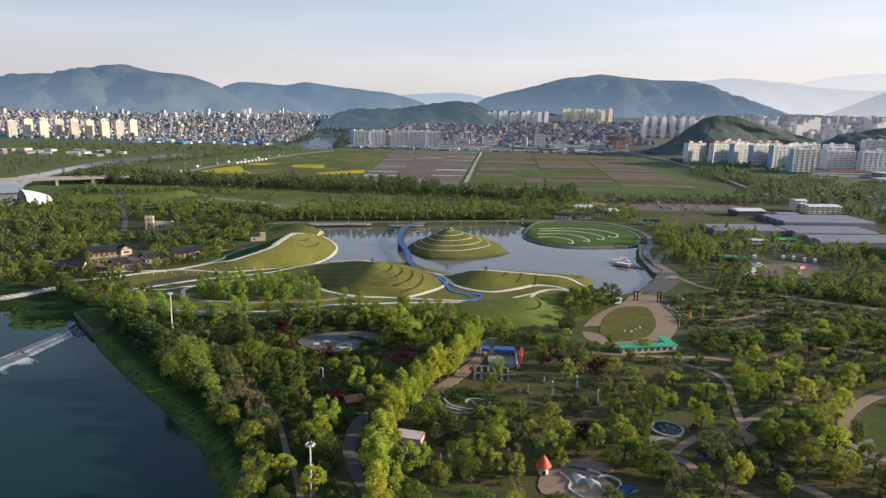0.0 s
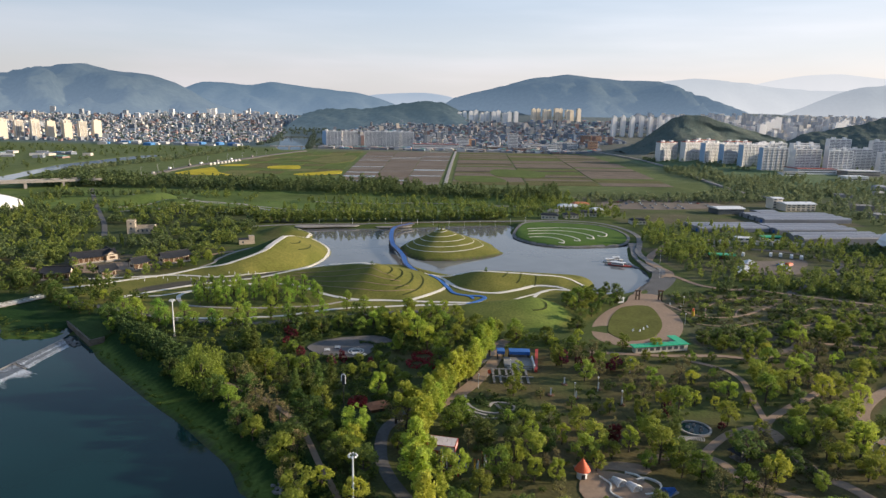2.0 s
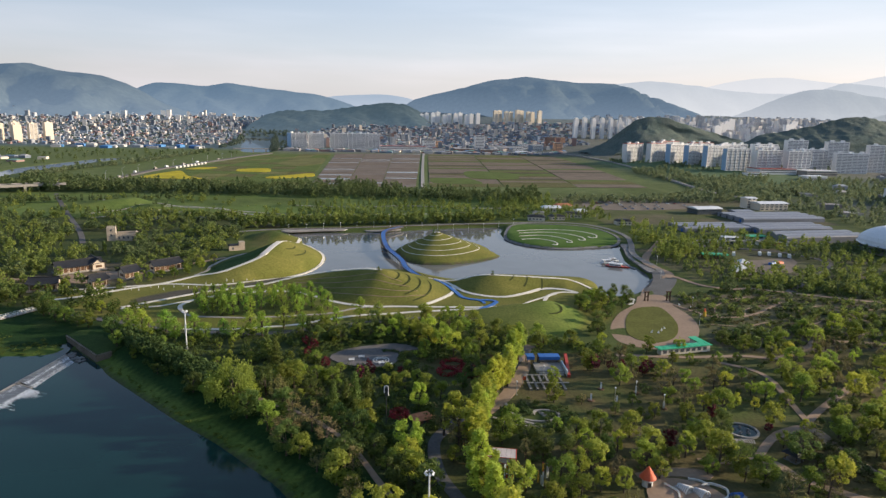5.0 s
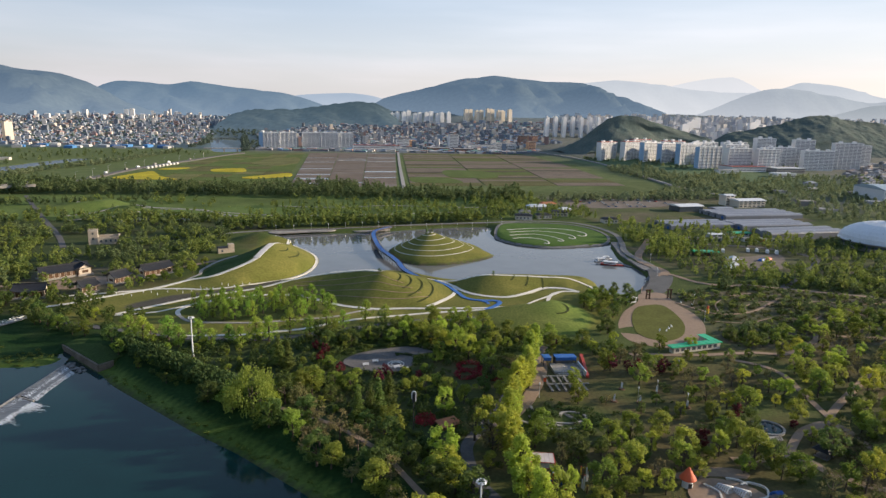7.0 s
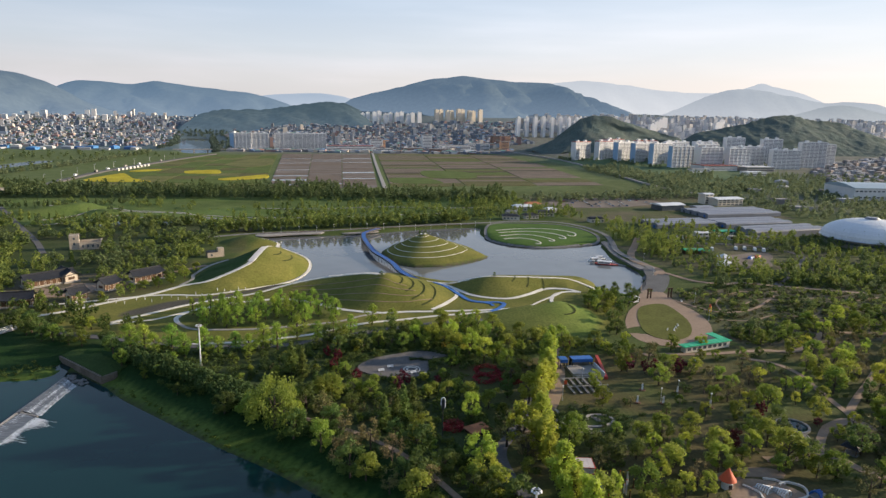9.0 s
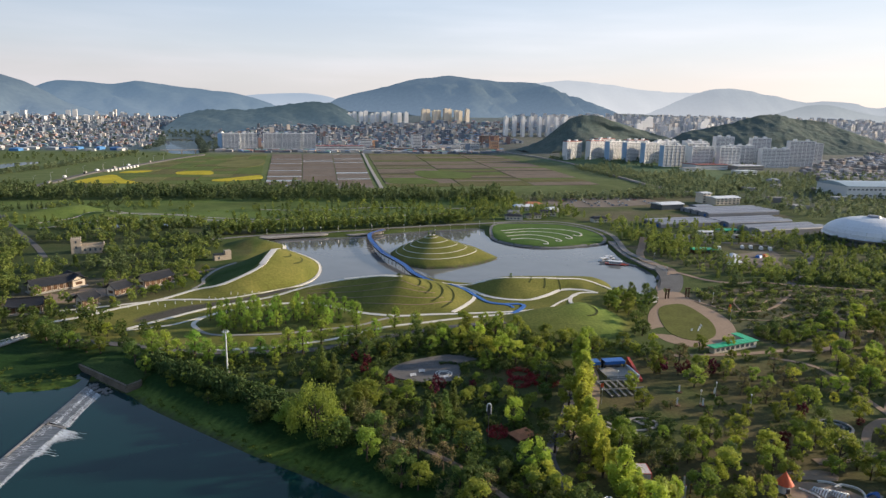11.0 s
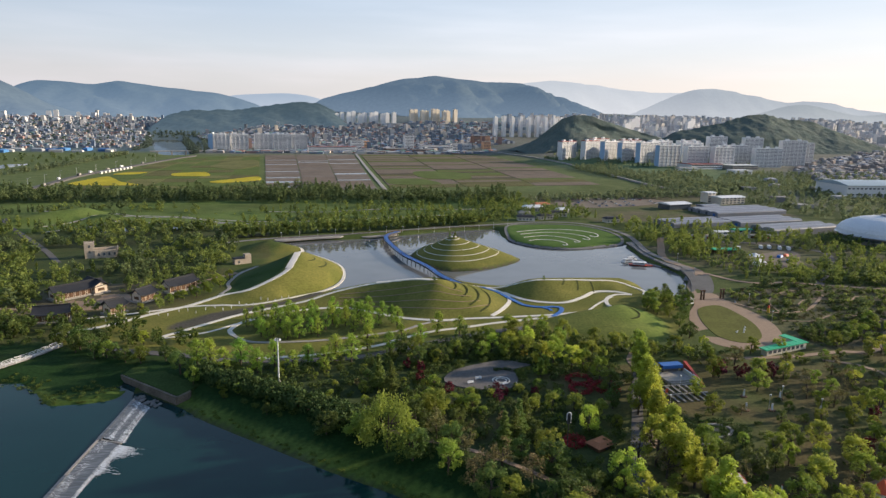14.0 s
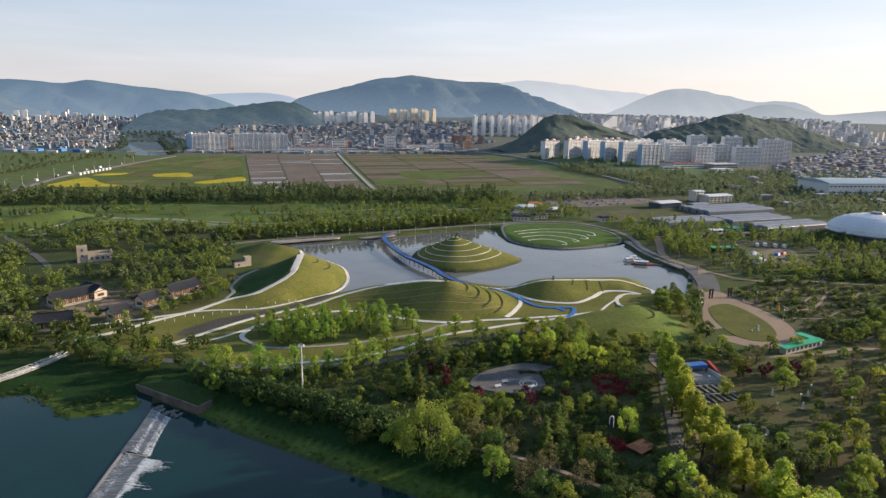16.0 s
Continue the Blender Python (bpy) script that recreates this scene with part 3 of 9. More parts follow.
# paths: centre line, width, material key
PATHS = {
    "crescent_shore_path": ([(-205, 374), (-185, 378), (-161, 384), (-146, 383.5), (-133, 381.5), (-117.5, 387), (-103, 399.5), (-93, 408), (-82, 422.5), (-75.5, 445), (-76, 467.5), (-84, 488.5), (-93.5, 505)], 2.2, "w"),
    "crescent_ridge_path": ([(-215, 352), (-196, 360), (-178, 374), (-161, 386), (-146, 397), (-133, 398.5), (-121, 407), (-111.5, 418), (-107.5, 430), (-104.5, 445)], 3.2, "w"),
    "crescent_west_path": ([(-147, 400), (-143, 414), (-144, 428), (-138, 450), (-128, 466)], 2.2, "c"),
    "north_crescent_path": ([(-104.5, 445), (-101, 460), (-98, 480), (-97, 508), (-98, 525), (-110, 536)], 3.0, "w"),
    "snail_ridge_path": ([(-168, 340), (-151, 354), (-136, 366), (-120, 374), (-104, 379), (-90, 385), (-74, 386.5), (-58, 382.5), (-46, 376), (-37, 366)], 2.8, "w"),
    "snail_east_path": ([(-8, 392), (1, 386), (5, 374), (2, 360), (-8, 346), (-16, 338)], 2.6, "w"),
    "grove_path": ([(-138, 335), (-140, 343), (-135, 353), (-126, 360), (-110, 366), (-95, 368), (-82, 364), (-70, 353), (-59, 343), (-44, 336), (-30, 336), (-15, 335), (-1, 334), (14, 333), (31, 334), (44, 334)], 2.8, "w"),
    "lower_grove_path": ([(-138, 335), (-130, 325), (-110, 321), (-95, 321), (-80, 323), (-64, 326), (-54, 332), (-44, 336)], 2.0, "c"),
    "west_link_path": ([(-168, 338), (-150, 342), (-138, 351), (-126, 358)], 1.6, "w"),
    "south_path": ([(-130, 305), (-105, 304), (-93, 306), (-78, 309), (-67, 315), (-52, 321), (-34, 324), (-19, 327), (0, 329), (16, 330), (32, 331), (45, 334), (52, 339)], 2.6, "w"),
    "low_hill_path": ([(5, 377), (10, 363), (19, 355), (31, 352), (45, 359), (57, 367), (69, 365), (75, 358)], 2.6, "w"),
    "low_hill_link": ([(52, 335), (51, 342), (57, 354), (66, 360), (75, 358)], 2.6, "w"),
    "low_hill_branch": ([(25, 328), (35, 335), (46, 345), (62, 357)], 1.6, "w"),
    "low_hill_ridge_path": ([(-6, 392), (2, 387), (14, 381.5), (23, 376.5), (36, 375), (60, 377.5), (76, 379), (84, 373), (87, 364), (82, 357)], 2.4, "w"),
    "lakeside_road": ([(-190, 330), (-157, 315), (-140, 306), (-121, 301), (-95, 297), (-81, 299), (-65, 304), (-43, 311), (-20, 316), (5, 318)], 4.5, "a"),
    "asphalt_drive": ([(-8, 120), (-17, 152), (-23, 166), (-26, 178), (-25, 195), (-16, 208), (-7, 222), (4, 240), (16, 258), (24, 272)], 4.2, "a"),
    "sandy_walk": ([(-14, 206), (-6, 213), (3, 224), (12, 240), (18, 254), (20, 268), (26, 276)], 5.5, "t"),
    "embankment_path": ([(-32, 130), (-35, 151), (-43, 171), (-52, 193), (-64, 210), (-75, 219), (-86, 228), (-110, 250), (-130, 275), (-150, 300)], 2.0, "t"),
    "round_lawn_walk": ([(220, 235), (190, 233), (171, 227), (153, 216), (140, 203), (133, 188), (138, 172), (160, 160)], 4.5, "t"),
    "garden_walk_south": ([(86, 190), (97, 194), (101, 191), (100, 184), (100, 177), (101, 166), (106, 158), (112, 140)], 4.5, "t"),
    "playground_walk": ([(52, 177), (62, 176), (71, 176), (75, 173), (77, 165), (85, 157), (100, 145)], 3.5, "t"),
    "garden_walk_east": ([(100, 194), (106, 201), (121, 212), (130, 218), (150, 232)], 3.0, "t"),
    "garden_walk_north": ([(102, 196), (108, 218), (112, 232), (110, 243), (100, 252)], 2.6, "t"),
    "ring_garden_walk": ([(72, 178), (78, 184), (87, 191), (97, 194)], 3.0, "t"),
    "hedge_walk": ([(60, 262), (90, 258), (115, 258), (130, 255), (151, 266), (163, 274), (185, 270), (230, 262)], 3.2, "t"),
    "east_garden_walk": ([(118, 345), (126, 322), (134, 311), (150, 312), (166, 321), (185, 335)], 1.8, "t"),
    "rock_garden_walk": ([(124, 300), (140, 296), (158, 302), (176, 298), (196, 306), (222, 300), (252, 306)], 0.9, "t"),
    "rock_garden_loop": ([(150, 312), (158, 324), (174, 330), (190, 322), (204, 328), (224, 320), (250, 324)], 0.9, "t"),
    "rock_garden_path": ([(134, 311), (142, 328), (156, 340), (174, 346), (196, 342)], 1.0, "t"),
    "rock_garden_link": ([(176, 298), (182, 286), (200, 280), (226, 284), (250, 280)], 1.0, "t"),
    "lake_east_walk": ([(112, 352), (124, 372), (148, 396), (158, 374), (172, 364), (187, 364), (205, 354), (245, 332)], 4.0, "t"),
    "north_east_walk": ([(145, 392), (152, 404), (149, 430), (158, 452), (170, 470), (196, 510)], 6.0, "t"),
    "quay_walk": ([(131, 385), (146, 402), (151, 420), (150, 446), (154, 468), (165, 496), (175, 530), (172, 565), (155, 592), (120, 600), (85, 594), (40, 590), (0, 582), (-60, 568), (-120, 560), (-150, 548)], 5.0, "g"),
    "hanok_lane": ([(-260, 400), (-228, 395), (-205, 398), (-180, 412), (-160, 432), (-140, 452)], 4.0, "t"),
    "tower_avenue": ([(-390, 780), (-330, 660), (-275, 555), (-250, 500)], 4.5, "a"),
    "north_walk": ([(-330, 735), (-262, 710), (-224, 681), (-190, 676), (-154, 639), (-100, 622)], 3.0, "c"),
    "north_pond_walk": ([(-290, 615), (-261, 635), (-244, 661), (-210, 645), (-150, 636)], 2.6, "c"),
    "north_lawn_walk": ([(-120, 700), (-60, 690), (0, 702), (70, 690), (130, 690)], 2.6, "c"),
    "park_loop": ([(-300, 640), (-240, 690), (-170, 660), (-120, 640), (-40, 640), (60, 655)], 3.0, "c"),
}
SURFACES = {"w": M_WHITE, "c": M_CONC, "t": M_TAN, "a": M_ASPHALT, "g": M_GREYSTONE}
PATH_LINES = {k: (spline(p, 2.0), w, m) for k, (p, w, m) in PATHS.items()}

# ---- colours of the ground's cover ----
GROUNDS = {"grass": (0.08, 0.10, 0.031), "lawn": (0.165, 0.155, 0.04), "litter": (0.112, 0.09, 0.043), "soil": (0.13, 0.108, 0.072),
           "bank": (0.018, 0.045, 0.012), "farm": (0.12, 0.145, 0.055), "town": (0.16, 0.155, 0.135), "mud": (0.09, 0.075, 0.055), "painted_shade_lawn": (0.04, 0.075, 0.02), "far": (0.16, 0.18, 0.185), "park_lawn": (0.13, 0.175, 0.048), "reeds": (0.105, 0.145, 0.032), "isle": (0.085, 0.15, 0.03), "hazed_wood": (0.10, 0.135, 0.155), "meadow_lit": (0.165, 0.21, 0.045), "dark_ground": (0.05, 0.066, 0.026), "hazed_grass": (0.12, 0.165, 0.085), "wet": (0.085, 0.075, 0.065)}
cover = np.empty(GX.shape + (3,))
cover[:] = GROUNDS["grass"]


def lay(weight, key):
    w = np.clip(weight, 0, 1)[..., None]
    cover[:] = cover * (1 - w) + np.array(GROUNDS[key]) * w


lay(ease(GY, 800, 860), "farm")
lay(ease(GY, 1480, 1620) * ease(GX + 0.6 * (GY - 1560), -290, -210), "town")
# bluish tones beyond the fields: distance haze painted into the ground cover
lay(ease(GY, 1560, 1700) * ease(-GX, 150, 260), "hazed_wood")
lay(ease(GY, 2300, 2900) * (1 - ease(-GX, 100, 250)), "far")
lay(ease(GX, 400, 520) * ease(GY, 560, 700) * (1 - ease(GY, 1500, 2000)), "town")
# paler grass: haze over the slope put into its colour
lay(ease(GX, 430, 470) * ease(GY, 760, 860) * (1 - ease(GY, 1330, 1420)) * (1 - ease(GX, 640, 900)), "hazed_grass")
lay(ease(GX, 250, 330) * ease(GY, 340, 420) * (1 - ease(GY, 900, 1000)) * (0.5 + wave(GX, GY, 60, 19)), "grass")
lay(ease(GY, 600, 640) * (1 - ease(GY, 770, 800)) * (GX < 200) * (0.7 + wave(GX, GY, 60, 23)), "park_lawn")
lay((GX > -70) * (GX < 260) * (GY < 265) * (0.7 + 1.2 * wave(GX, GY, 25, 5)), "litter")
# darker cover under the riverside trees
lay((GX < -25) * (GX > -150) * (GY < 300) * (0.75 + wave(GX, GY, 20, 45)), "dark_ground")
lay((GX > 112) * (GX < 300) * (GY > 262) * (GY < 352) * (0.75 + wave(GX, GY, 18, 6)), "soil")
lay((GX > 160) * (GX < 330) * (GY > 385) * (GY < 480) * (0.6 + wave(GX, GY, 18, 8)), "soil")
lay((GX < -120) * (GX > -420) * (GY > 345) * (GY < 610) * (0.45 + 1.4 * wave(GX, GY, 26, 41)), "litter")
# darker cover under the west park woods
lay((GX < -150) * (GX > -430) * (GY > 430) * (GY < 620) * 0.7, "dark_ground")
lay((GX < -175) * (GX > -240) * (GY > 375) * (GY < 440) * (0.8 + wave(GX, GY, 12, 43)), "soil")
lay((GX > 180) * (GX < 420) * (GY > 590) * (GY < 790) * (0.6 + wave(GX, GY, 30, 8)), "soil")
# very dark bank green: the trees' shade on this slope is in the colour
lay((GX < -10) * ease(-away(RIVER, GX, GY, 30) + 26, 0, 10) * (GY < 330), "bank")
lawn_zone = spline([(-215, 345), (-190, 372), (-160, 392), (-130, 455), (-110, 520), (-80, 500), (-60, 440), (0, 425), (90, 412), (100, 380), (88, 330), (60, 296), (20, 292), (-20, 318), (-100, 305), (-150, 318)], 6, True)
lay(ease(-away(lawn_zone, GX, GY, 20), -4, 4), "lawn")
lay(ease(-away(GROVE_BED, GX, GY, 5), 0, 3) * 0.6, "grass")
# green brightens to the right: sunlight on the mound painted into the cover
lay(ease(-away(MEADOW, GX, GY, 5), 0, 6) * (0.35 + 0.65 * ease(GX, 25, 58)), "meadow_lit")
lay(ease(-away(BEACON, GX, GY, 5), 2, 4), "lawn")
lay(ease(-away(BEACON, GX, GY, 5), 0.2, 0.6) * (1 - ease(-away(BEACON, GX, GY, 5), 1.6, 2.6)), "mud")
lay(ease(-away(SPIRAL_ISLE, GX, GY, 5), 0, 2) * 0.85, "isle")
INLET = spline([(-92, 402), (-101, 396.5), (-110, 388.5), (-120, 382), (-136, 376), (-150, 371), (-158, 364), (-166, 356), (-165, 348), (-152, 355), (-142, 363), (-128, 373), (-117, 378), (-105, 386), (-95, 394)], 3, True)
lay(ease(-away(INLET, GX, GY, 5), -1, 1), "wet")
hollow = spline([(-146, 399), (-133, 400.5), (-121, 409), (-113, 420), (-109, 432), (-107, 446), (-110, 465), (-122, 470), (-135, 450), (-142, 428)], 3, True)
# darker green paints the shade on the slope turned from the sun
lay(ease(-away(hollow, GX, GY, 5), 0, 2), "painted_shade_lawn")
ROUND_LAWN = spline([(186, 222), (168, 221), (152, 211), (138, 196), (136, 182), (150, 172), (175, 172), (195, 190)], 3, True)
lay(ease(-away(ROUND_LAWN, GX, GY, 5), 0, 2), "grass")
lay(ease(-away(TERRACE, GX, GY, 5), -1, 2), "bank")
# same dark tone beside the marsh, shade painted over the grass
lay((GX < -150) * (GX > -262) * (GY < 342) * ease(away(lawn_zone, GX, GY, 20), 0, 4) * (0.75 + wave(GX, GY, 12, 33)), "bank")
river_edge = away(RIVER, GX, GY, 30)
lay(ease(river_edge, -0.5, 1.5) * (1 - ease(river_edge, 5.0, 6.6)) * (GY < 300) * (0.95 + wave(GX, GY, 9, 14)), "reeds")
lay((river_edge < 0.6) * (river_edge > -3) * 0.5, "mud")

nx, ny = len(XS), len(YS)
gi = np.arange(nx * ny).reshape(ny, nx)
quads = np.stack([gi[:-1, :-1], gi[:-1, 1:], gi[1:, 1:], gi[1:, :-1]], -1).reshape(-1, 4)
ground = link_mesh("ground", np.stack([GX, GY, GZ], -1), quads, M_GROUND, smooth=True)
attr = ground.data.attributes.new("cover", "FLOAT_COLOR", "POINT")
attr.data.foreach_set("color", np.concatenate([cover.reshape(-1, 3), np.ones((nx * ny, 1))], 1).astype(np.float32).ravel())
tagged(ground, "grassy park ground with mounds, banks and farmland beyond", "ground", kind="structure")


def sheet(name, outline, z, material, label, category, kind="structure"):
    p = np.asarray(outline)
    bm = bmesh.new()
    f = bm.faces.new([bm.verts.new((x, y, z)) for x, y in p])
    bmesh.ops.triangulate(bm, faces=[f])
    me = bpy.data.meshes.new(name)
    bm.to_mesh(me)
    bm.free()
    me.materials.append(material)
    for poly in me.polygons:
        if poly.normal.z < 0:
            poly.flip()
    return tagged(new(name, me), label, category, kind=kind)


sheet("lake_water", [(-150, 340), (190, 340), (190, 610), (-150, 610)], LAKE_Z, M_LAKE, "still grey lake mirroring trees and sky", "lake")
sheet("river_water", [(-560, 20), (-40, 20), (-40, 200), (-150, 312), (-560, 340)], RIVER_Z, M_RIVER, "dark teal river below the park embankment", "river")
for px, py, rx, ry in ((-236, 615, 13, 11), (-193, 617, 11, 6)):
    sheet("pond_water", [(px + rx * math.cos(k), py + ry * math.sin(k) * (1 + 0.25 * math.sin(2 * k))) for k in np.arange(20) * math.pi / 10], gz(px, py) + 0.5, M_LAKE, "small pale pond among the park's lawns", "pond")
sheet("upstream_river_water", [(-620, 540), (-390, 540), (-470, 1320), (-620, 1320)], -0.95, M_LAKE, "pale river winding between grassy banks", "river")
sheet("town_river_water", [(-480, 1540), (-240, 1540), (-260, 2360), (-480, 2360)], RIVER_Z, M_LAKE, "pale river crossing the far town", "river")


def ribbon(name, line, width, material, label, category="path", lift=0.14, thick=0.25, parent=None, kind="structure"):
    """A paved strip that follows the ground, with a kerb-thick edge."""
    p = np.asarray(line, float)
    t = np.gradient(p, axis=0)
    t /= np.linalg.norm(t, axis=1)[:, None] + 1e-9
    nrm = np.stack([-t[:, 1], t[:, 0]], 1)
    cols = np.linspace(-0.5, 0.5, 5)
    pts = p[:, None, :] + nrm[:, None, :] * cols[None, :, None] * width
    under = ground_z(pts[..., 0], pts[..., 1])
    z = np.maximum(under, np.repeat((0.6 * under[:, 2] + 0.4 * under.max(1))[:, None], 5, 1) - 0.1) + lift
    z = np.maximum(z, LAKE_Z + 0.3)
    if len(p) > 12:
        pad = np.pad(z, ((4, 4), (0, 0)), "edge")
        z = np.stack([np.convolve(pad[:, c], np.ones(9) / 9, "valid") for c in range(5)], 1) + 0.06
        z = np.maximum(z, ground_z(pts[..., 0], pts[..., 1]) + 0.1)
    top = np.concatenate([pts, z[..., None]], -1)
    left, right = top[:, :1].copy(), top[:, -1:].copy()
    left[..., 2] -= thick + lift
    right[..., 2] -= thick + lift
    g = np.concatenate([left, top, right], 1)
    n, k = g.shape[:2]
    idx = np.arange(n * k).reshape(n, k)
    f = np.stack([idx[:-1, :-1], idx[:-1, 1:], idx[1:, 1:], idx[1:, :-1]], -1).reshape(-1, 4)[:, ::-1]
    ob = link_mesh(name, g, f, material, parent)
    return tagged(ob, label, category, kind=kind) if not parent else ob


LOOKS = {"w": "pale concrete path edging the grass mounds", "c": "light grey concrete footpath through the park", "t": "sandy brown paved park walk",
         "a": "grey asphalt drive between young trees", "g": "grey stone walk round the lake"}
for key, (line, w, m) in PATH_LINES.items():
    ribbon(key, line, w * (0.78 if m == "w" else 0.9), SURFACES[m], LOOKS[m])


def slab(name, outline, material, label, lift=0.2, category="pavement", kind="structure", parent=None, step=3.0):
    """A flat paved area with an edge, on the ground."""
    p = np.asarray(spline(outline, step, True))
    z = float(np.median(ground_z(p[:, 0], p[:, 1]))) + lift
    bm = bmesh.new()
    top = [bm.verts.new((x, y, z)) for x, y in p]
    low = [bm.verts.new((x, y, z - 0.9)) for x, y in p]
    f = bm.faces.new(top)
    for i in range(len(p)):
        j = (i + 1) % len(p)
        bm.faces.new((top[i], low[i], low[j], top[j]))
    bmesh.ops.recalc_face_normals(bm, faces=bm.faces[:])
    bmesh.ops.triangulate(bm, faces=[f])
    me = bpy.data.meshes.new(name)
    bm.to_mesh(me)
    bm.free()
    me.materials.append(material)
    ob = new(name, me)
    if parent:
        ob.parent = parent
        return ob
    return tagged(ob, label, category, kind=kind)


M_EARTH = mat("bare_earth", (0.155, 0.125, 0.10), 0.95, 0.25, 4.0)
M_COURT = mat("worn_court_paving", (0.135, 0.125, 0.118), 0.9, 0.3, 1.4)
M_WETSHORE = mat("dark_gravel", (0.10, 0.098, 0.096), 0.8, 0.3, 1.5, 0.05)
M_LAWN = mat("mown_lawn", (0.115, 0.12, 0.03), 0.95, 0.22, 2.0, 0.1, spec=0.1)
PLAZA = [(68, 278), (71, 297), (84, 319), (100, 336), (109, 351), (123, 351), (120, 332), (120, 313), (116, 297), (107, 281), (97, 271), (80, 268)]
slab("plaza", PLAZA, M_TAN, "sandy paved plaza around an oval lawn")
slab("plaza_lawn", [(76, 285), (81, 303), (90, 320), (98, 328), (110, 329), (110, 314), (105, 296), (95, 281), (83, 276)], M_LAWN, "oval lawn set in the sandy plaza", 0.3, "lawn")
slab("lake_forecourt", [(110, 352), (124, 352), (150, 388), (152, 412), (143, 408), (134, 388), (122, 368)], M_WETSHORE, "grey paved forecourt at the lake's end", 0.15)
slab("quay", [(141, 408), (152, 410), (154, 440), (160, 470), (166, 494), (158, 500), (152, 480), (145, 455), (142, 430)], M_GREYSTONE, "grey stone quay beside the lake", 0.3)
slab("blue_stage_court", [(-61, 266), (-55, 275), (-42, 280), (-28, 281), (-21, 275), (-31, 271), (-33, 262), (-39, 255), (-52, 257)], M_COURT, "grey paved court among trees", 0.25)
slab("play_court", [(29, 156), (31, 166), (38, 169), (47, 165), (50, 156), (40, 153)], M_TAN, "pale playground paving with curved edges", 0.22)
LOT = [(201, 690), (222, 752), (325, 752), (338, 712), (266, 682)]
slab("car_park", LOT, M_EARTH, "wide bare-earth car park", 0.15)
slab("hanok_yard", [(-226, 392), (-222, 405), (-206, 415), (-190, 412), (-188, 400), (-204, 388)], M_TAN, "sandy yard between the tile-roofed houses", 0.12)
ribbon("ridge_plaza", spline([(-110.5, 420), (-107.5, 431), (-105, 441), (-103.5, 450)], 1.5), 3.8, M_WHITE, "broad pale viewing terrace on the crescent mound's crest", lift=0.2)

# ---- distance: mountains, hills ----
RIDGES = {}


def ridge(name, profile, y, depth, material, label, seed, rough=30.0, kind="structure", step=40.0, rows=41, canopy=0.0):
    """A wooded ridge: its skyline over x, falling away towards both sides with spurs."""
    p = np.array(profile, float)
    xs = np.arange(p[0, 0], p[-1, 0] + 1, step)
    top = np.interp(xs, p[:, 0], p[:, 1])
    k = np.array([1, 2, 3, 2, 1.0])
    top = np.convolve(np.pad(top, 2, "edge"), k / k.sum(), "valid")
    v = np.linspace(-1, 0.6, rows)
    X, V = np.meshgrid(xs, v)
    fall = 1 - np.abs(V) ** 0.9
    spur = 0.5 - 2.2 * np.abs(wave(X + 0.35 * V * depth, V * depth * 0.5, 330, seed, 4))
    Z = (top[None, :] + 9 * wave(xs, xs * 0, 90, seed + 9, 3)[None, :] * (rough > 8)) * fall + rough * spur * np.sin(np.clip(-V, 0, 1) * math.pi) * 2.4 * top[None, :] / top.max()
    Y = y + V * depth + 60 * wave(X, V * 500, 300, seed + 3)
    if canopy:      # the uneven roof of the woods
        Z = Z + canopy * 2 * wave(X, Y, 13, seed + 5, 2)
    Z = np.where(np.abs(V) > 0.985, -5, Z)
    n, m = X.shape
    idx = np.arange(n * m).reshape(n, m)
    f = np.stack([idx[:-1, :-1], idx[:-1, 1:], idx[1:, 1:], idx[1:, :-1]], -1).reshape(-1, 4)
    RIDGES[name + str(seed)] = np.stack([X, Y, Z], -1)
    return tagged(link_mesh(name, np.stack([X, Y, Z], -1), f, material, smooth=True), label, "mountain", kind=kind)


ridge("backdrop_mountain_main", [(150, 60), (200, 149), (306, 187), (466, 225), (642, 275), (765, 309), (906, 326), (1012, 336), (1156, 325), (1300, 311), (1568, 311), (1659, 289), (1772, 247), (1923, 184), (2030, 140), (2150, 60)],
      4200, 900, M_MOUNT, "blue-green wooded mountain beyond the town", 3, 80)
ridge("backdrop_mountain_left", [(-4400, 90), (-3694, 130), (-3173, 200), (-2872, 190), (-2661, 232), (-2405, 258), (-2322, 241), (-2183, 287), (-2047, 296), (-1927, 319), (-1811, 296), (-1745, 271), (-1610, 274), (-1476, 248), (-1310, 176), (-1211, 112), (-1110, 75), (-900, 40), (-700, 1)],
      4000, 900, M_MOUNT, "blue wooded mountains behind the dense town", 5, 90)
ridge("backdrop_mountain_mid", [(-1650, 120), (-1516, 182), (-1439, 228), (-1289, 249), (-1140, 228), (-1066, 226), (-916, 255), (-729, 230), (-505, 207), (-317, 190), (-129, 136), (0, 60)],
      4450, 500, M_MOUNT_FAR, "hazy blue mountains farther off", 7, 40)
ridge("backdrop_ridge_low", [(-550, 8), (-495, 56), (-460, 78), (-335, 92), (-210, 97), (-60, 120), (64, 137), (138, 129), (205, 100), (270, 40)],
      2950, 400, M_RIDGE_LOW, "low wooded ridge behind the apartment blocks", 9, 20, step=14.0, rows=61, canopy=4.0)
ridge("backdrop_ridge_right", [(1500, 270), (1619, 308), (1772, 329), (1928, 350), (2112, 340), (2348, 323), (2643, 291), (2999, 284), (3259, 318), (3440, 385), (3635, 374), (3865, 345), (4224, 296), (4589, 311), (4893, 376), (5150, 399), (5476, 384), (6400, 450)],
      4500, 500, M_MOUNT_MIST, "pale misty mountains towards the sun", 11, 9)
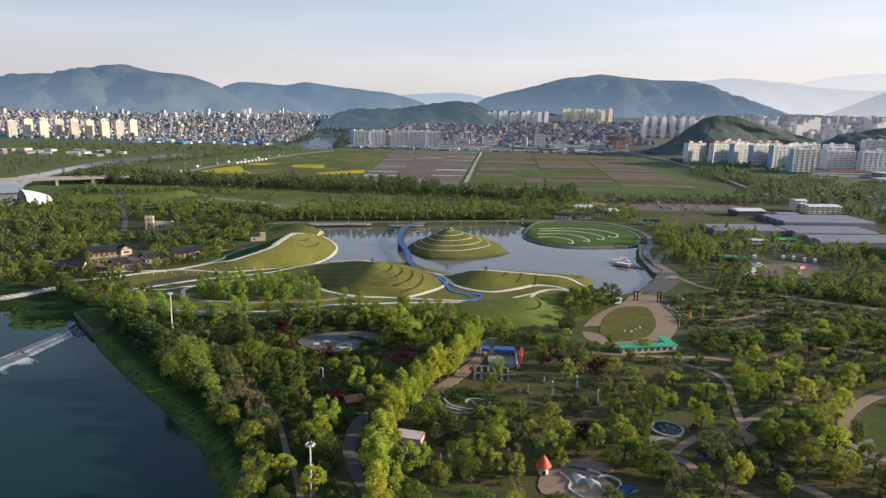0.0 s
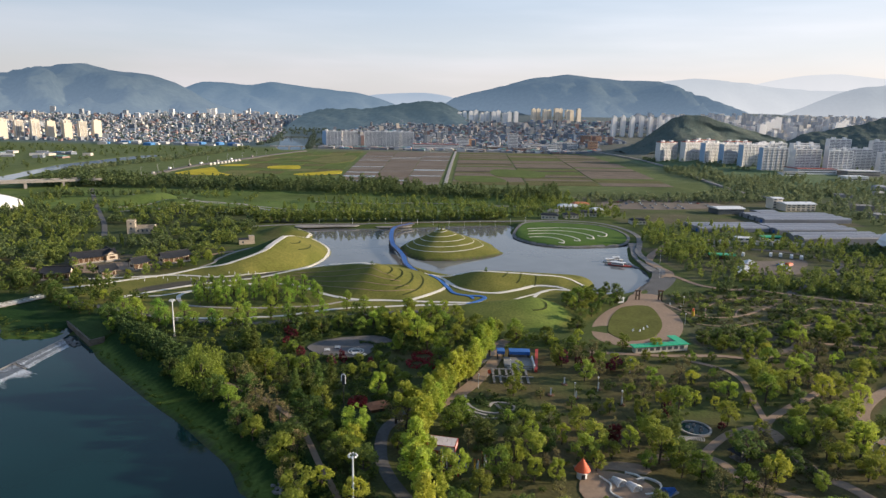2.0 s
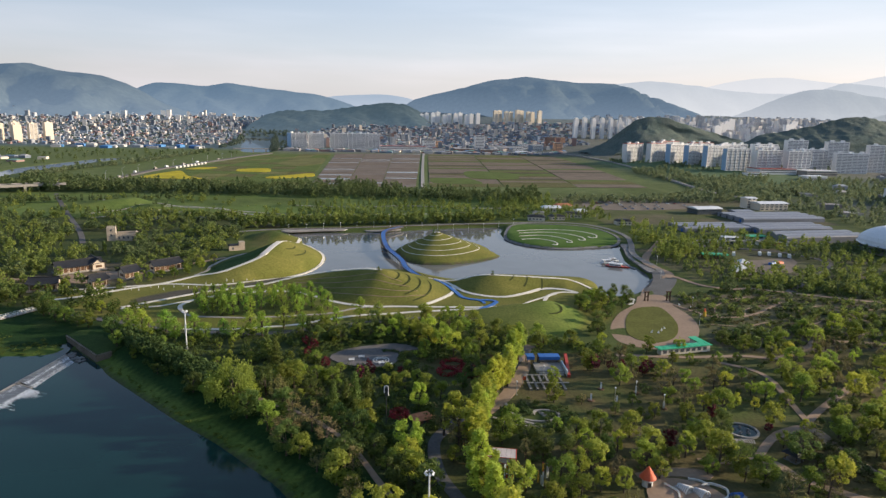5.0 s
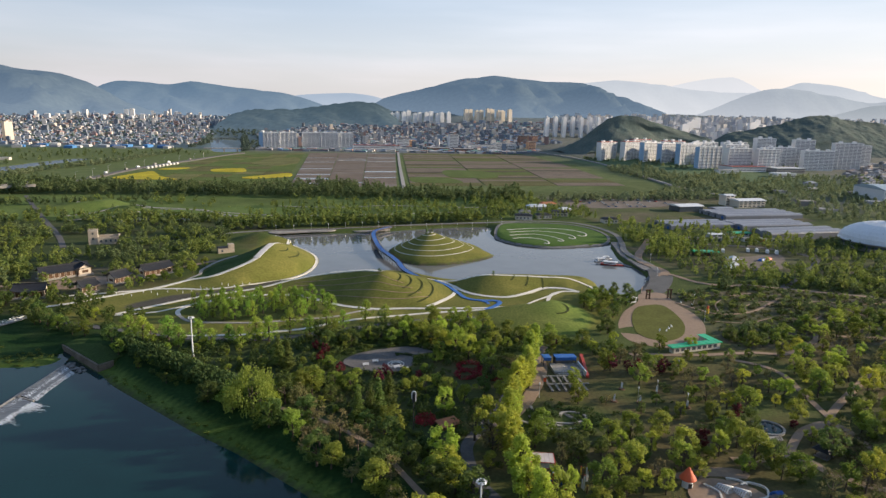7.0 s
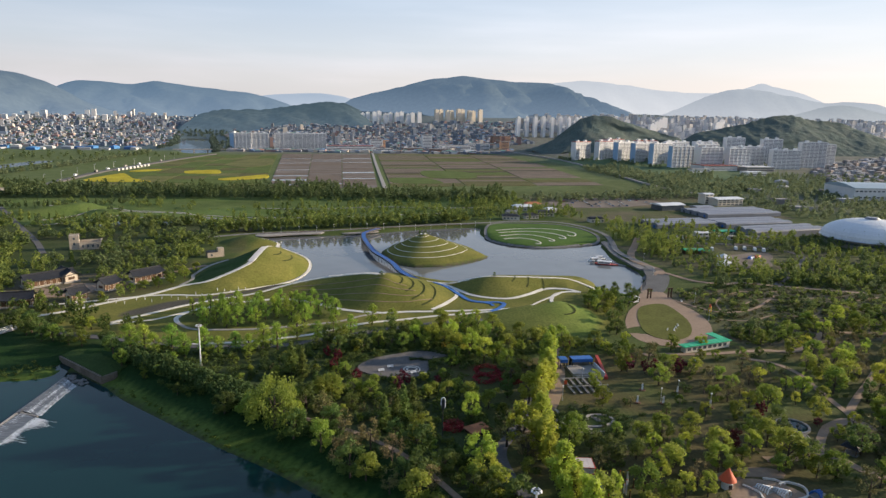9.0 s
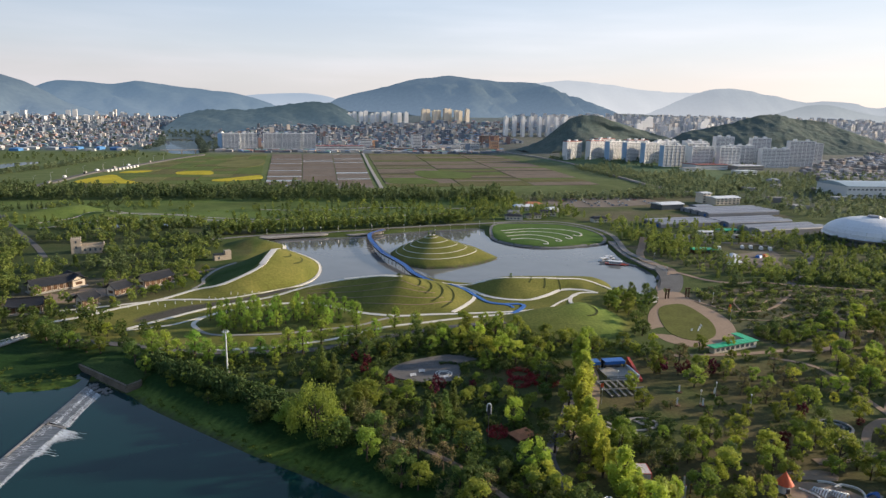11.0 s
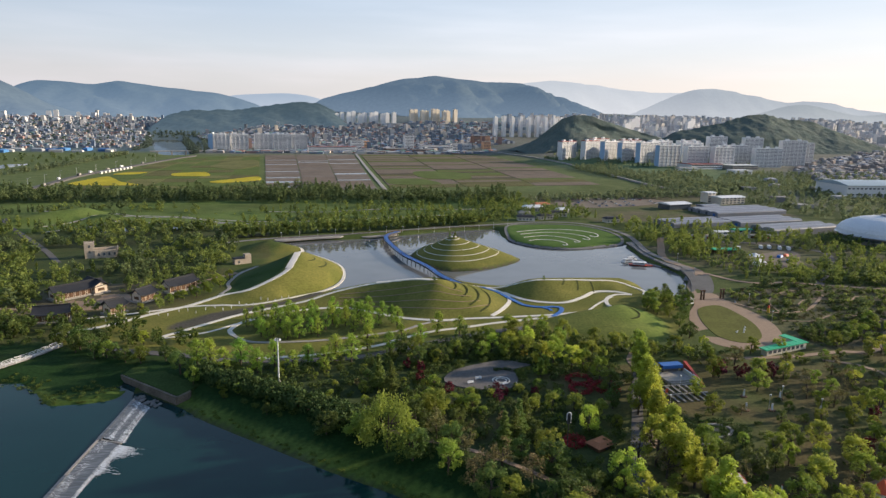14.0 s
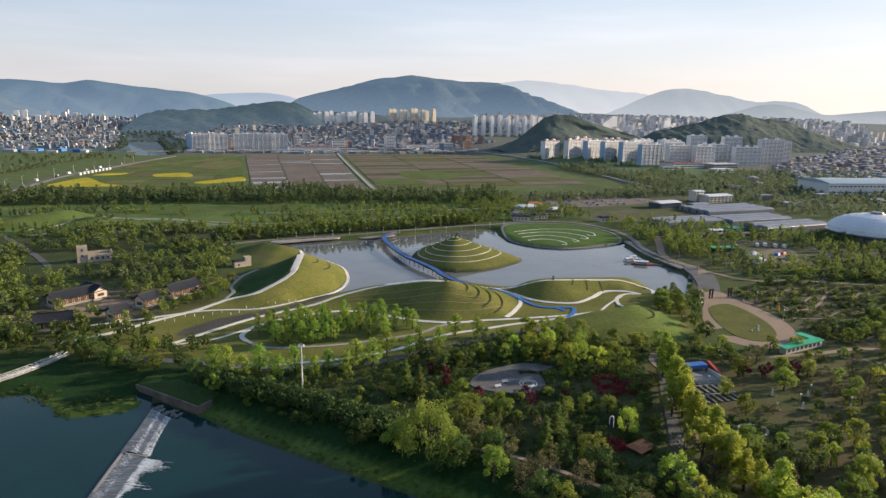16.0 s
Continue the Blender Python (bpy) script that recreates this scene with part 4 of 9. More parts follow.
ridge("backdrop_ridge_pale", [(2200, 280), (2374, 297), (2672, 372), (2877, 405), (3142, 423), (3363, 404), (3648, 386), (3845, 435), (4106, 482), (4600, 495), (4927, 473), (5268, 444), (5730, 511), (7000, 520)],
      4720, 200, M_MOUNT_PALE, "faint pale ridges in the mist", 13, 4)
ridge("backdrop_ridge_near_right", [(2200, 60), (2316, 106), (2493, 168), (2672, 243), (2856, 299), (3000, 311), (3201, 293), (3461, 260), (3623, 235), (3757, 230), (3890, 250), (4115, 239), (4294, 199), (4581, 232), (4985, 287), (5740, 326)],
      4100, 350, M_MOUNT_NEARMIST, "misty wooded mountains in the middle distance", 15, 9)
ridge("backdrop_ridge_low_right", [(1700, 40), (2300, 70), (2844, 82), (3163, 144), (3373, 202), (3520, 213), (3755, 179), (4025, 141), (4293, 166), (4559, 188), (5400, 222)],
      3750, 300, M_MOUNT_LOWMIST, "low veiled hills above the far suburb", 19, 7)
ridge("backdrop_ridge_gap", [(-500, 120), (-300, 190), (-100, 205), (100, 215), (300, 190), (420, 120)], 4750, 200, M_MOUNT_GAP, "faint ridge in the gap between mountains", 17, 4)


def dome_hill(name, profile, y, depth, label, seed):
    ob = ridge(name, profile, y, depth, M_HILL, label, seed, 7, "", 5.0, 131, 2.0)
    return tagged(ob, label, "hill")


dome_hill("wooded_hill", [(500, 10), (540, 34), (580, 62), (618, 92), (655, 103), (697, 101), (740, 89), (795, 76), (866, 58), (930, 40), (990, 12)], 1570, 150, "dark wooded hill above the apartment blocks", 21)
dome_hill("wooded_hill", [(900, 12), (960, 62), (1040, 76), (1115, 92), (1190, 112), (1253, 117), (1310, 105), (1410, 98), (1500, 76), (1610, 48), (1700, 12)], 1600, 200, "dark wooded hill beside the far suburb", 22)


# ---- trees ----
def clumps(rg, lobes, n, size, droop=0.0, outward=0.7, inner=0.72, outer=1.08, long=1.0, hang=0.0):
    """n leaf clumps, each a small three-cornered piece, over a crown made of lobes (x, y, z, rx, ry, rz)."""
    lob = np.array(lobes, float)
    area = (lob[:, 3] * lob[:, 4] * lob[:, 5]) ** (2 / 3)
    which = rg.choice(len(lob), n, p=area / area.sum())
    d = rg.normal(size=(n, 3))
    d /= np.linalg.norm(d, axis=1)[:, None]
    r = rg.uniform(inner, outer, n)[:, None]
    c = lob[which, :3] + d * lob[which, 3:] * r
    c[:, 2] -= droop * rg.random(n) ** 2 * np.hypot(c[:, 0], c[:, 1])
    nrm = outward * d + (1 - outward) * rg.normal(size=(n, 3))
    nrm[:, 2] += 0.15
    nrm /= np.linalg.norm(nrm, axis=1)[:, None]
    a = np.cross(nrm, rg.normal(size=(n, 3)))
    a[:, 2] *= 1 - hang
    a /= np.linalg.norm(a, axis=1)[:, None]
    b = np.cross(nrm, a)
    if hang:        # strands that hang down
        b = b * (1 - hang) + np.array((0, 0, -1.0)) * hang
    s = size * rg.uniform(0.6, 1.25, n)[:, None]
    bend = nrm * s * 0.35
    q = np.stack([c - a * s / long - b * s * 0.6 * long, c + a * s / long - b * s * 0.6 * long, c + b * s * 1.1 * long - bend], 1)
    return q.reshape(-1, 3), np.arange(3 * n).reshape(n, 3)


def ball(rg):
    d = rg.normal(size=3)
    return d / np.linalg.norm(d) * rg.uniform(0.35, 1.0) ** (1 / 3)


def lobes_for(kind, rg):
    """Height about 10 m, scaled when planted: many tufts at the ends of limbs, never one ball."""
    L = []
    if kind == "round":
        lean = rg.uniform(-0.5, 0.5, 2)
        for i in range(26):
            d = ball(rg)
            z = 5.4 + 3.7 * d[2]
            w = 3.0 * (1.0 - 0.22 * max(0, d[2]))
            L.append((w * d[0] + lean[0] * d[2], w * d[1] + lean[1] * d[2], z, *(rg.uniform(0.55, 1.25) * rg.uniform(0.8, 1.2, 3))))
    elif kind == "tall":
        for i in range(24):
            t = (i + 0.5) / 24
            w = 1.35 * math.sin(math.pi * min(1, (t * 10 + 1.6) / 11.4)) ** 0.8
            a = i * 2.4
            r = w * rg.uniform(0.3, 0.95)
            L.append((r * math.cos(a), r * math.sin(a), 1.9 + 7.7 * t, *(rg.uniform(0.4, 0.75) * np.array((1, 1, 1.5)))))
    elif kind == "willow":
        for i in range(34):
            d = ball(rg)
            up = abs(d[2])
            L.append((3.6 * d[0], 3.6 * d[1], 3.4 + 5.4 * up, rg.uniform(0.5, 1.0), rg.uniform(0.5, 1.0), rg.uniform(1.0, 1.9)))
    elif kind == "cone":
        for i in range(22):
            t = i / 21
            w = 2.0 * (1 - t) + 0.12
            a = i * 2.4
            L.append((0.6 * w * math.cos(a), 0.6 * w * math.sin(a), 1.2 + 8.4 * t, 0.3 + 0.5 * w, 0.3 + 0.5 * w, 0.45))
    elif kind == "bush":
        for i in range(6):
            a = i * 2.4
            L.append((1.6 * math.cos(a), 1.6 * math.sin(a), rg.uniform(1.2, 2.4), *rg.uniform(1.0, 1.6, 3)))
    elif kind == "thicket":
        for i in range(9):
            a = i * 2.4
            t = (i + 0.5) / 9
            w = 2.6 * math.sqrt(1 - t) * rg.uniform(0.6, 1.0)
            L.append((w * math.cos(a), w * math.sin(a), 1.2 + 6.6 * t, *(rg.uniform(1.2, 1.9) * np.array((1, 1, 0.9)))))
    elif kind == "airy":
        for i in range(26):
            d = ball(rg)
            L.append((2.5 * d[0] * (1 - 0.3 * d[2]), 2.5 * d[1] * (1 - 0.3 * d[2]), 5.9 + 3.5 * d[2], *(rg.uniform(0.4, 0.85) * np.array((1, 1, 1.3)))))
    elif kind == "sapling":
        for i in range(18):
            t = (i + 0.5) / 18
            w = 2.5 * math.sin(math.pi * min(1, t * 0.84 + 0.14))
            a = i * 2.4
            r = w * rg.uniform(0.3, 1.0)
            L.append((r * math.cos(a), r * math.sin(a), 1.7 + 7.6 * t, *(rg.uniform(0.5, 0.95) * np.array((1, 1, 1.2)))))
    return L


def trunk_mesh(kind, rg):
    bm = bmesh.new()
    top = {"tall": 9.0, "cone": 8.8, "bush": 1.2, "sapling": 8.6}.get(kind, 6.0)
    add_tube(bm, (0, 0, -0.4), (0.05, 0.03, top * 0.45), 0.26, 0.19, 7)
    add_tube(bm, (0.05, 0.03, top * 0.45), (0.1, -0.05, top), 0.19, 0.06, 6)
    if kind not in ("cone", "bush"):
        for i in range(6):
            a = i * 2.4 + rg.uniform(0, 0.5)
            z = top * rg.uniform(0.35, 0.75)
            r = rg.uniform(1.3, 2.6) * (0.45 if kind in ("tall", "sapling") else 1)
            add_tube(bm, (0.05, 0, z), (r * math.cos(a), r * math.sin(a), z + rg.uniform(1.4, 2.8)), 0.1, 0.03, 5)
    me = bpy.data.meshes.new("trunk")
    bm.to_mesh(me)
    bm.free()
    me.materials.append(M_BARK)
    return me


KINDS = {  # crown shape, leaves, clumps, clump size, droop, (outward, inner, outer, long, hang), label
    "broadleaf_tree": ("round", M_LEAF, 1950, 0.215, 0.0, (0.72, 0.5, 1.15, 1.1, 0.0), "fresh green broadleaf tree in spring leaf"),
    "dark_broadleaf_tree": ("round", M_LEAF_DARK, 1900, 0.215, 0.0, (0.72, 0.5, 1.15, 1.1, 0.0), "dark green dense-crowned park tree"),
    "poplar_tree": ("tall", M_LEAF_YEL, 2600, 0.165, 0.0, (0.6, 0.4, 1.2, 1.2, 0.0), "tall narrow yellow-green tree beside the drive"),
    "willow_tree": ("willow", M_LEAF_WILLOW, 4200, 0.17, 0.3, (0.4, 0.4, 1.2, 1.6, 0.75), "spreading weeping willow with yellow-green leaves"),
    "conifer_tree": ("cone", M_LEAF_DARK, 1900, 0.22, 0.3, (0.5, 0.4, 1.15, 1.3, 0.0), "dark green conical conifer"),
    "maroon_maple_tree": ("round", M_LEAF_RED, 1200, 0.28, 0.0, (0.5, 0.4, 1.1, 1.1, 0.0), "small maroon-leaved maple tree"),
    "budding_tree": ("airy", M_LEAF_BUD, 1000, 0.16, 0.0, (0.2, 0.1, 1.3, 1.4, 0.0), "bare-twigged brownish tree just budding"),
    "young_tree": ("sapling", M_LEAF_YOUNG, 1500, 0.185, 0.0, (0.55, 0.3, 1.25, 1.2, 0.0), "slender light green young tree in the grove"),
    "lime_tree": ("airy", M_LEAF_YEL, 2200, 0.185, 0.1, (0.6, 0.35, 1.2, 1.2, 0.0), "light lime-green young tree"),
}
TEMPLATES = {}
for name, (shape, leaves, n, size, droop, habit, label) in KINDS.items():
    TEMPLATES[name] = []
    for v in range(4 if "broadleaf" in name else 3):
        rg = np.random.default_rng(100 + 7 * v + len(name))
        verts, faces = clumps(rg, lobes_for(shape, rg), n, size, droop, *habit)
        me = bpy.data.meshes.new("crown")
        me.from_pydata(verts.tolist(), [], faces.tolist())
        me.materials.append(leaves)
        TEMPLATES[name].append((trunk_mesh(shape, rg), me))
planted = []      # (x, y) of what stands already


def plant(name, x, y, tall, wide=1.0, rg=rng):
    trunk, crown = TEMPLATES[name][int(rg.integers(len(TEMPLATES[name])))]
    ob = thing(name, KINDS[name][6], "tree", (x, y, gz(x, y) - 0.05), float(rg.uniform(0, 360)), "park trees")
    s = tall / 10.0
    ob.scale = (s * wide, s * wide, s)
    for nm, me in (("trunk", trunk), ("crown", crown)):
        new(nm, me).parent = ob
    planted.append((x, y))
    return ob


FAR_TREES = {}
for key, shape, n, size in (("round", "round", 160, 0.70), ("tall", "tall", 160, 0.54), ("bush", "bush", 110, 0.46), ("shrub", "bush", 185, 0.345), ("cone", "cone", 120, 0.62), ("dot", "thicket", 72, 1.0)):
    FAR_TREES[key] = []
    for v in range(4):
        rg = np.random.default_rng(300 + v)
        FAR_TREES[key].append(clumps(rg, lobes_for(shape, rg), n, size * 0.95, 0.0, 0.7, 0.5, 1.15))


def woods(name, places, material, label, mix=("round",), tall=(6, 11), wide=(0.8, 1.2), seed=1, category="woods", heights=None):
    """Many far trees as one growth."""
    rg = np.random.default_rng(seed)
    V, F, base = [], [], 0
    P = np.asarray(places, float)
    Z = ground_z(P[:, 0], P[:, 1]) if heights is None else heights
    for (x, y), z in zip(P, Z):
        v, f = FAR_TREES[mix[int(rg.integers(len(mix)))]][int(rg.integers(4))]
        s = rg.uniform(*tall) / 10
        w = s * rg.uniform(*wide)
        a = rg.uniform(0, 6.28)
        c, sn = math.cos(a), math.sin(a)
        V.append(np.stack([x + w * (v[:, 0] * c - v[:, 1] * sn), y + w * (v[:, 0] * sn + v[:, 1] * c), z + s * v[:, 2] - 0.1], 1))
        F.append(f + base)
        base += len(v)
    return tagged(link_mesh(name, np.concatenate(V), np.concatenate(F), material), label, category, kind="stuff")


def mixed_woods(name, places, label, mix, tall, wide=(0.8, 1.2), seed=1, shares=(0.4, 0.3, 0.3)):
    """A growth of several kinds: dark, middle and light trees stand among each other, each kind in loose drifts."""
    P = np.asarray(places, float)
    r = 0.55 * np.random.default_rng(seed + 500).random(len(P)) + 0.45 * np.clip(0.5 + 0.9 * wave(P[:, 0], P[:, 1], 34, seed + 50, 2), 0, 1)
    cuts = np.quantile(r, np.cumsum(shares)[:-1]) if len(P) else (0, 0)
    for k, (material, look_of, size) in enumerate(((M_WOODS_DARK, "dark green ", 1.0), (M_WOODS, "fresh green ", 1.0), (M_WOODS_LIGHT, "yellow-green ", 0.85))):
        lo, hi = (-9, *cuts)[k], (*cuts, 9)[k]
        Q = P[(r > lo) & (r <= hi)]
        if len(Q):
            woods(name, Q, material, look_of + label, mix, (tall[0] * size, tall[1] * size), wide, seed + k)


NO_TREES = [LAKE, RIVER, BEACON, SNAIL, LOW_HILL, CRESCENT, CRESCENT_NORTH, MEADOW, SPIRAL_ISLE, ROUND_LAWN, spline(PLAZA, 4, True)]


def free(P, gap=2.0, blocks=()):
    """Places clear of water, mounds and paths."""
    X, Y = P[:, 0], P[:, 1]
    ok = np.ones(len(P), bool)
    for o in NO_TREES:
        ok &= away(o, X, Y, 12) > gap
    for line, w, _ in PATH_LINES.values():
        ok &= off_line(line, X, Y, 20) > w / 2 + gap
    for x0, x1, y0, y1 in blocks:
        ok &= ~((X > x0) & (X < x1) & (Y > y0) & (Y < y1))
    return P[ok]


def scatter(outline, gap, seed, jitter=0.8):
    """Uneven places inside an outline, about gap apart."""
    p = np.asarray(outline, float)
    rg = np.random.default_rng(seed)
    lo, hi = p.min(0), p.max(0)
    X, Y = np.meshgrid(np.arange(lo[0], hi[0], gap), np.arange(lo[1], hi[1], gap))
    X = X + (np.arange(X.shape[0]) % 2)[:, None] * gap / 2
    P = np.stack([X.ravel(), Y.ravel()], 1) + rg.uniform(-0.5, 0.5, (X.size, 2)) * gap * jitter
    P = P[away(p, P[:, 0], P[:, 1]) < 0]
    return P[rg.permutation(len(P))]


KEEP_CLEAR = [(-25, -6, 236, 262), (-46, -26, 196, 214), (-64, -24, 246, 280), (10, 45, 224, 266), (-16, 0, 170, 188), (24, 56, 148, 170), (66, 86, 184, 202), (82, 114, 266, 282), (-8, 24, 198, 218), (-240, -170, 370, 432)]
LOW_GROWTH = [(-48, -24, 178, 200, 5.0), (72, 116, 240, 262, 5.2), (-72, -12, 218, 246, 5.0), (-146, -68, 238, 296, 5.5), (56, 108, 190, 250, 8.0), (0, 60, 196, 224, 5.5)]      # where only low trees stand
# single trees that stand out
plant("willow_tree", -91, 222, 18, 1.4)
for x, y, h in ((46, 184, 8), (70, 202, 6), (84, 192, 4), (-48, 244, 6), (-45, 254, 4.5), (44, 246, 8), (-68, 275, 6), (-72, 281, 5), (50, 243, 6), (-140, 298, 3.5)):
    plant("maroon_maple_tree", x, y, h)
for i in range(24):      # the row of tall trees along the drive
    x, y = np.interp(i / 23, np.linspace(0, 1, 6), (-15, -15, -11, -3, 6, 15)), np.interp(i / 23, np.linspace(0, 1, 6), (140, 175, 200, 218, 236, 258))
    plant("poplar_tree", x + rng.uniform(-1.5, 1.5), y + rng.uniform(-1, 1), float(rng.uniform(11.5, 17.5)), float(rng.uniform(1.25, 1.6)))
for x, y, h in ((-18, 195, 17), (-14, 189, 15), (-16, 162, 15), (0, 229, 12), (-5, 225, 13), (-14, 171, 13), (-12, 150, 13), (-34, 185, 14), (-35, 176, 12), (119, 175, 13), (131, 213, 12), (141, 207, 11), (83, 159, 12), (95, 189, 6.5),
                (134, 234, 11), (97, 214, 10), (20, 186, 8), (23, 163, 8), (155, 267, 11), (176, 282, 12), (-174, 331, 7)):
    plant("lime_tree", x, y, h, 1.2)
for x, y, h in ((111, 214, 12), (56, 173, 13), (75, 205, 11), (88, 196, 10), (60, 214, 8), (51, 205, 6), (20, 219, 9), (24, 234, 8), (42, 247, 10), (110, 192, 10), (111, 182, 11), (104, 183, 9), (126, 197, 10), (58, 242, 9), (80, 251, 6), (109, 252, 5),
                (88, 252, 5), (99, 250, 6), (180, 275, 10), (108, 169, 10), (113, 163, 10), (128, 173, 8), (122, 158, 9), (51, 170, 7), (36, 169, 7), (10, 160, 9), (15, 199, 5), (-20, 224, 8), (-65, 297, 9), (-186, 320, 8)):
    plant("broadleaf_tree", x, y, h, 1.15)
for x, y, h in ((-30, 163, 12), (-38, 168, 11), (-198, 331, 11), (-204, 338, 10), (-229, 354, 8), (-225, 360, 9), (-235, 362, 9), (-199, 328, 9), (-193, 327, 9), (-188, 323, 8), (-183, 319, 7), (-208, 345, 8), (-56, 182, 9), (-160, 308, 7), (-173, 316, 6)):
    plant("dark_broadleaf_tree", x, y, h, 1.2)
for x, y, h in ((-76, 223, 10), (-63, 201, 11), (-70, 212, 9), (-58, 192, 10), (-50, 176, 9), (-22, 198, 13), (62, 222, 8), (70, 230, 8), (84, 226, 9), (66, 214, 8), (90, 238, 9)):
    plant("budding_tree", x, y, h, 1.25)
for x, y, h in ((-58.8, 240, 7.5), (-64.4, 242, 7.5), (-71.5, 247, 8), (-40, 234, 6.5), (-32, 234.5, 7), (-24.5, 233, 7.5), (-27, 240, 5.5), (-46, 198, 6), (-36, 240, 5), (-84, 238, 7), (-78, 243, 7.5)):
    plant("broadleaf_tree", x, y, h, 1.3)
for x, y, h in ((-66.8, 282, 9), (-57, 284, 9), (-62, 288, 9), (-44, 288, 8), (-49, 292, 9), (-52.5, 180, 10), (-44, 186, 8), (-34, 187, 6.5), (-39, 194, 5.5), (-66, 232, 7)):
    plant("dark_broadleaf_tree", x, y, h, 1.3)
for x, y, h in ((-20, 271, 12), (-10, 264, 12), (-4.5, 252, 11), (-27, 287, 11), (-14, 272, 13), (-18, 290, 11)):
    plant("lime_tree", x, y, h, 1.25)
for x, y in ((-57, 215), (-53, 217), (-50, 221), (-46, 226), (-86, 266), (-82, 262)):
    plant("conifer_tree", x, y, float(rng.uniform(11, 14)), 1.2)
for i, (x, y) in enumerate(spline([(-150, 300), (-140, 296), (-128, 292), (-115, 291), (-103, 291), (-92, 296), (-75, 304), (-60, 311), (-40, 318)], 8.0)):     # young trees along the lakeside road
    plant("young_tree", float(x), float(y) + (4 if i % 2 else -3), float(rng.uniform(8.5, 12)), 1.45)
BELTS = [  # outline, spacing, kinds by weight, heights
    ([(-38, 118), (-53, 165), (-83, 205), (-117, 243), (-145, 274), (-156, 300), (-120, 298), (-70, 300), (-62, 280), (-66, 255), (-30, 252), (-5, 245), (-22, 205), (-28, 160), (-14, 118)], 7.8,
     (("dark_broadleaf_tree", 4.5), ("broadleaf_tree", 6), ("budding_tree", 1.7), ("lime_tree", 1.6), ("conifer_tree", 0.6)), (7.5, 12)),
    ([(-60, 300), (-20, 314), (8, 318), (30, 284), (78, 268), (60, 256), (22, 268), (-18, 256), (-26, 282)], 8.0, (("broadleaf_tree", 6), ("dark_broadleaf_tree", 2), ("lime_tree", 3)), (6, 10)),
    ([(-14, 118), (-22, 160), (-18, 205), (10, 238), (30, 268), (58, 258), (110, 254), (215, 268), (232, 180), (150, 118)], 8.8,
     (("broadleaf_tree", 6), ("lime_tree", 2.5), ("dark_broadleaf_tree", 3), ("budding_tree", 3.5)), (6, 11)),
    ([(78, 268), (112, 260), (240, 268), (262, 300), (200, 300), (140, 282), (116, 282)], 7.5, (("broadleaf_tree", 5), ("dark_broadleaf_tree", 3), ("lime_tree", 1)), (5, 8)),
    ([(56, 286), (80, 306), (96, 336), (104, 360), (84, 352), (66, 336)], 6.0, (("broadleaf_tree", 4), ("dark_broadleaf_tree", 3)), (5, 9)),
    ([(-138, 338), (-122, 356), (-96, 364), (-74, 352), (-62, 338), (-66, 329), (-96, 324), (-128, 326)], 7.0, (("young_tree", 1),), (7.5, 10.5)),
    ([(-190, 330), (-150, 310), (-100, 300), (-60, 303), (-90, 292), (-140, 298), (-190, 318)], 7.0, (("broadleaf_tree", 4), ("dark_broadleaf_tree", 4), ("lime_tree", 2)), (5, 9)),
]
for b, (outline, gap, kinds, hs) in enumerate(BELTS):
    P = scatter(spline(outline, 6, True), gap, 40 + b)
    P = P[away(GROVE_BED, P[:, 0], P[:, 1]) < -1] if b == 5 else free(P, 1.6, KEEP_CLEAR)
    names, w = [k for k, _ in kinds], np.array([k for _, k in kinds])
    for x, y in P:
        if planted and np.min(np.hypot(*(np.array(planted) - (x, y)).T)) < gap * 0.5:
            continue
        most = min([m for x0, x1, y0, y1, m in LOW_GROWTH if x0 < x < x1 and y0 < y < y1], default=99.0)
        tall = float(rng.uniform(*hs))
        if most < 6 and (rng.random() < 0.35 or (-46 < x < -24 and y > 236)):
            continue
        plant(names[int(rng.choice(len(names), p=w / w.sum()))], float(x), float(y), min(tall, most * float(rng.uniform(0.6, 1.0))), float(rng.uniform(1.05, 1.4)))

# light trees between the tile-roofed houses and the path
for x, y, h in ((-176.6, 392.6, 6), (-171.4, 394.6, 5.5), (-165.2, 397, 6), (-158.9, 401, 6), (-153.4, 408.5, 7), (-148, 419, 8), (-143.5, 434, 7), (-183.3, 381.5, 5), (-208.8, 373.4, 7), (-168, 399, 5), (-161, 406, 6), (-150.5, 427, 7), (-156, 413, 6)):
    plant("broadleaf_tree", x, y, h, 1.2)
# farther growth
P = free(scatter([(-420, 340), (-240, 345), (-240, 440), (-150, 440), (-140, 540), (-150, 620), (-420, 620)], 6.8, 61, 1.2), 1.5, [(-242, -170, 370, 432), (-264, -216, 478, 546)])
P = P[(wave(P[:, 0], P[:, 1], 48, 71) > -0.27) | (P[:, 0] < -350)]
mixed_woods("west_park_woods", P, "park trees west of the lake", ("round", "round", "tall", "bush", "round"), (4, 10.5), (0.95, 1.35), 2, (0.34, 0.36, 0.30))
P = free(scatter([(-420, 620), (-150, 600), (190, 610), (190, 700), (-420, 760)], 8.5, 62, 1.1), 1.5)
P = P[wave(P[:, 0], P[:, 1], 55, 9) > 0.03]
mixed_woods("north_park_woods", P, "trees on lawns beyond the lake", ("round", "tall", "bush", "round"), (4, 10), (0.9, 1.3), 203, (0.35, 0.35, 0.3))
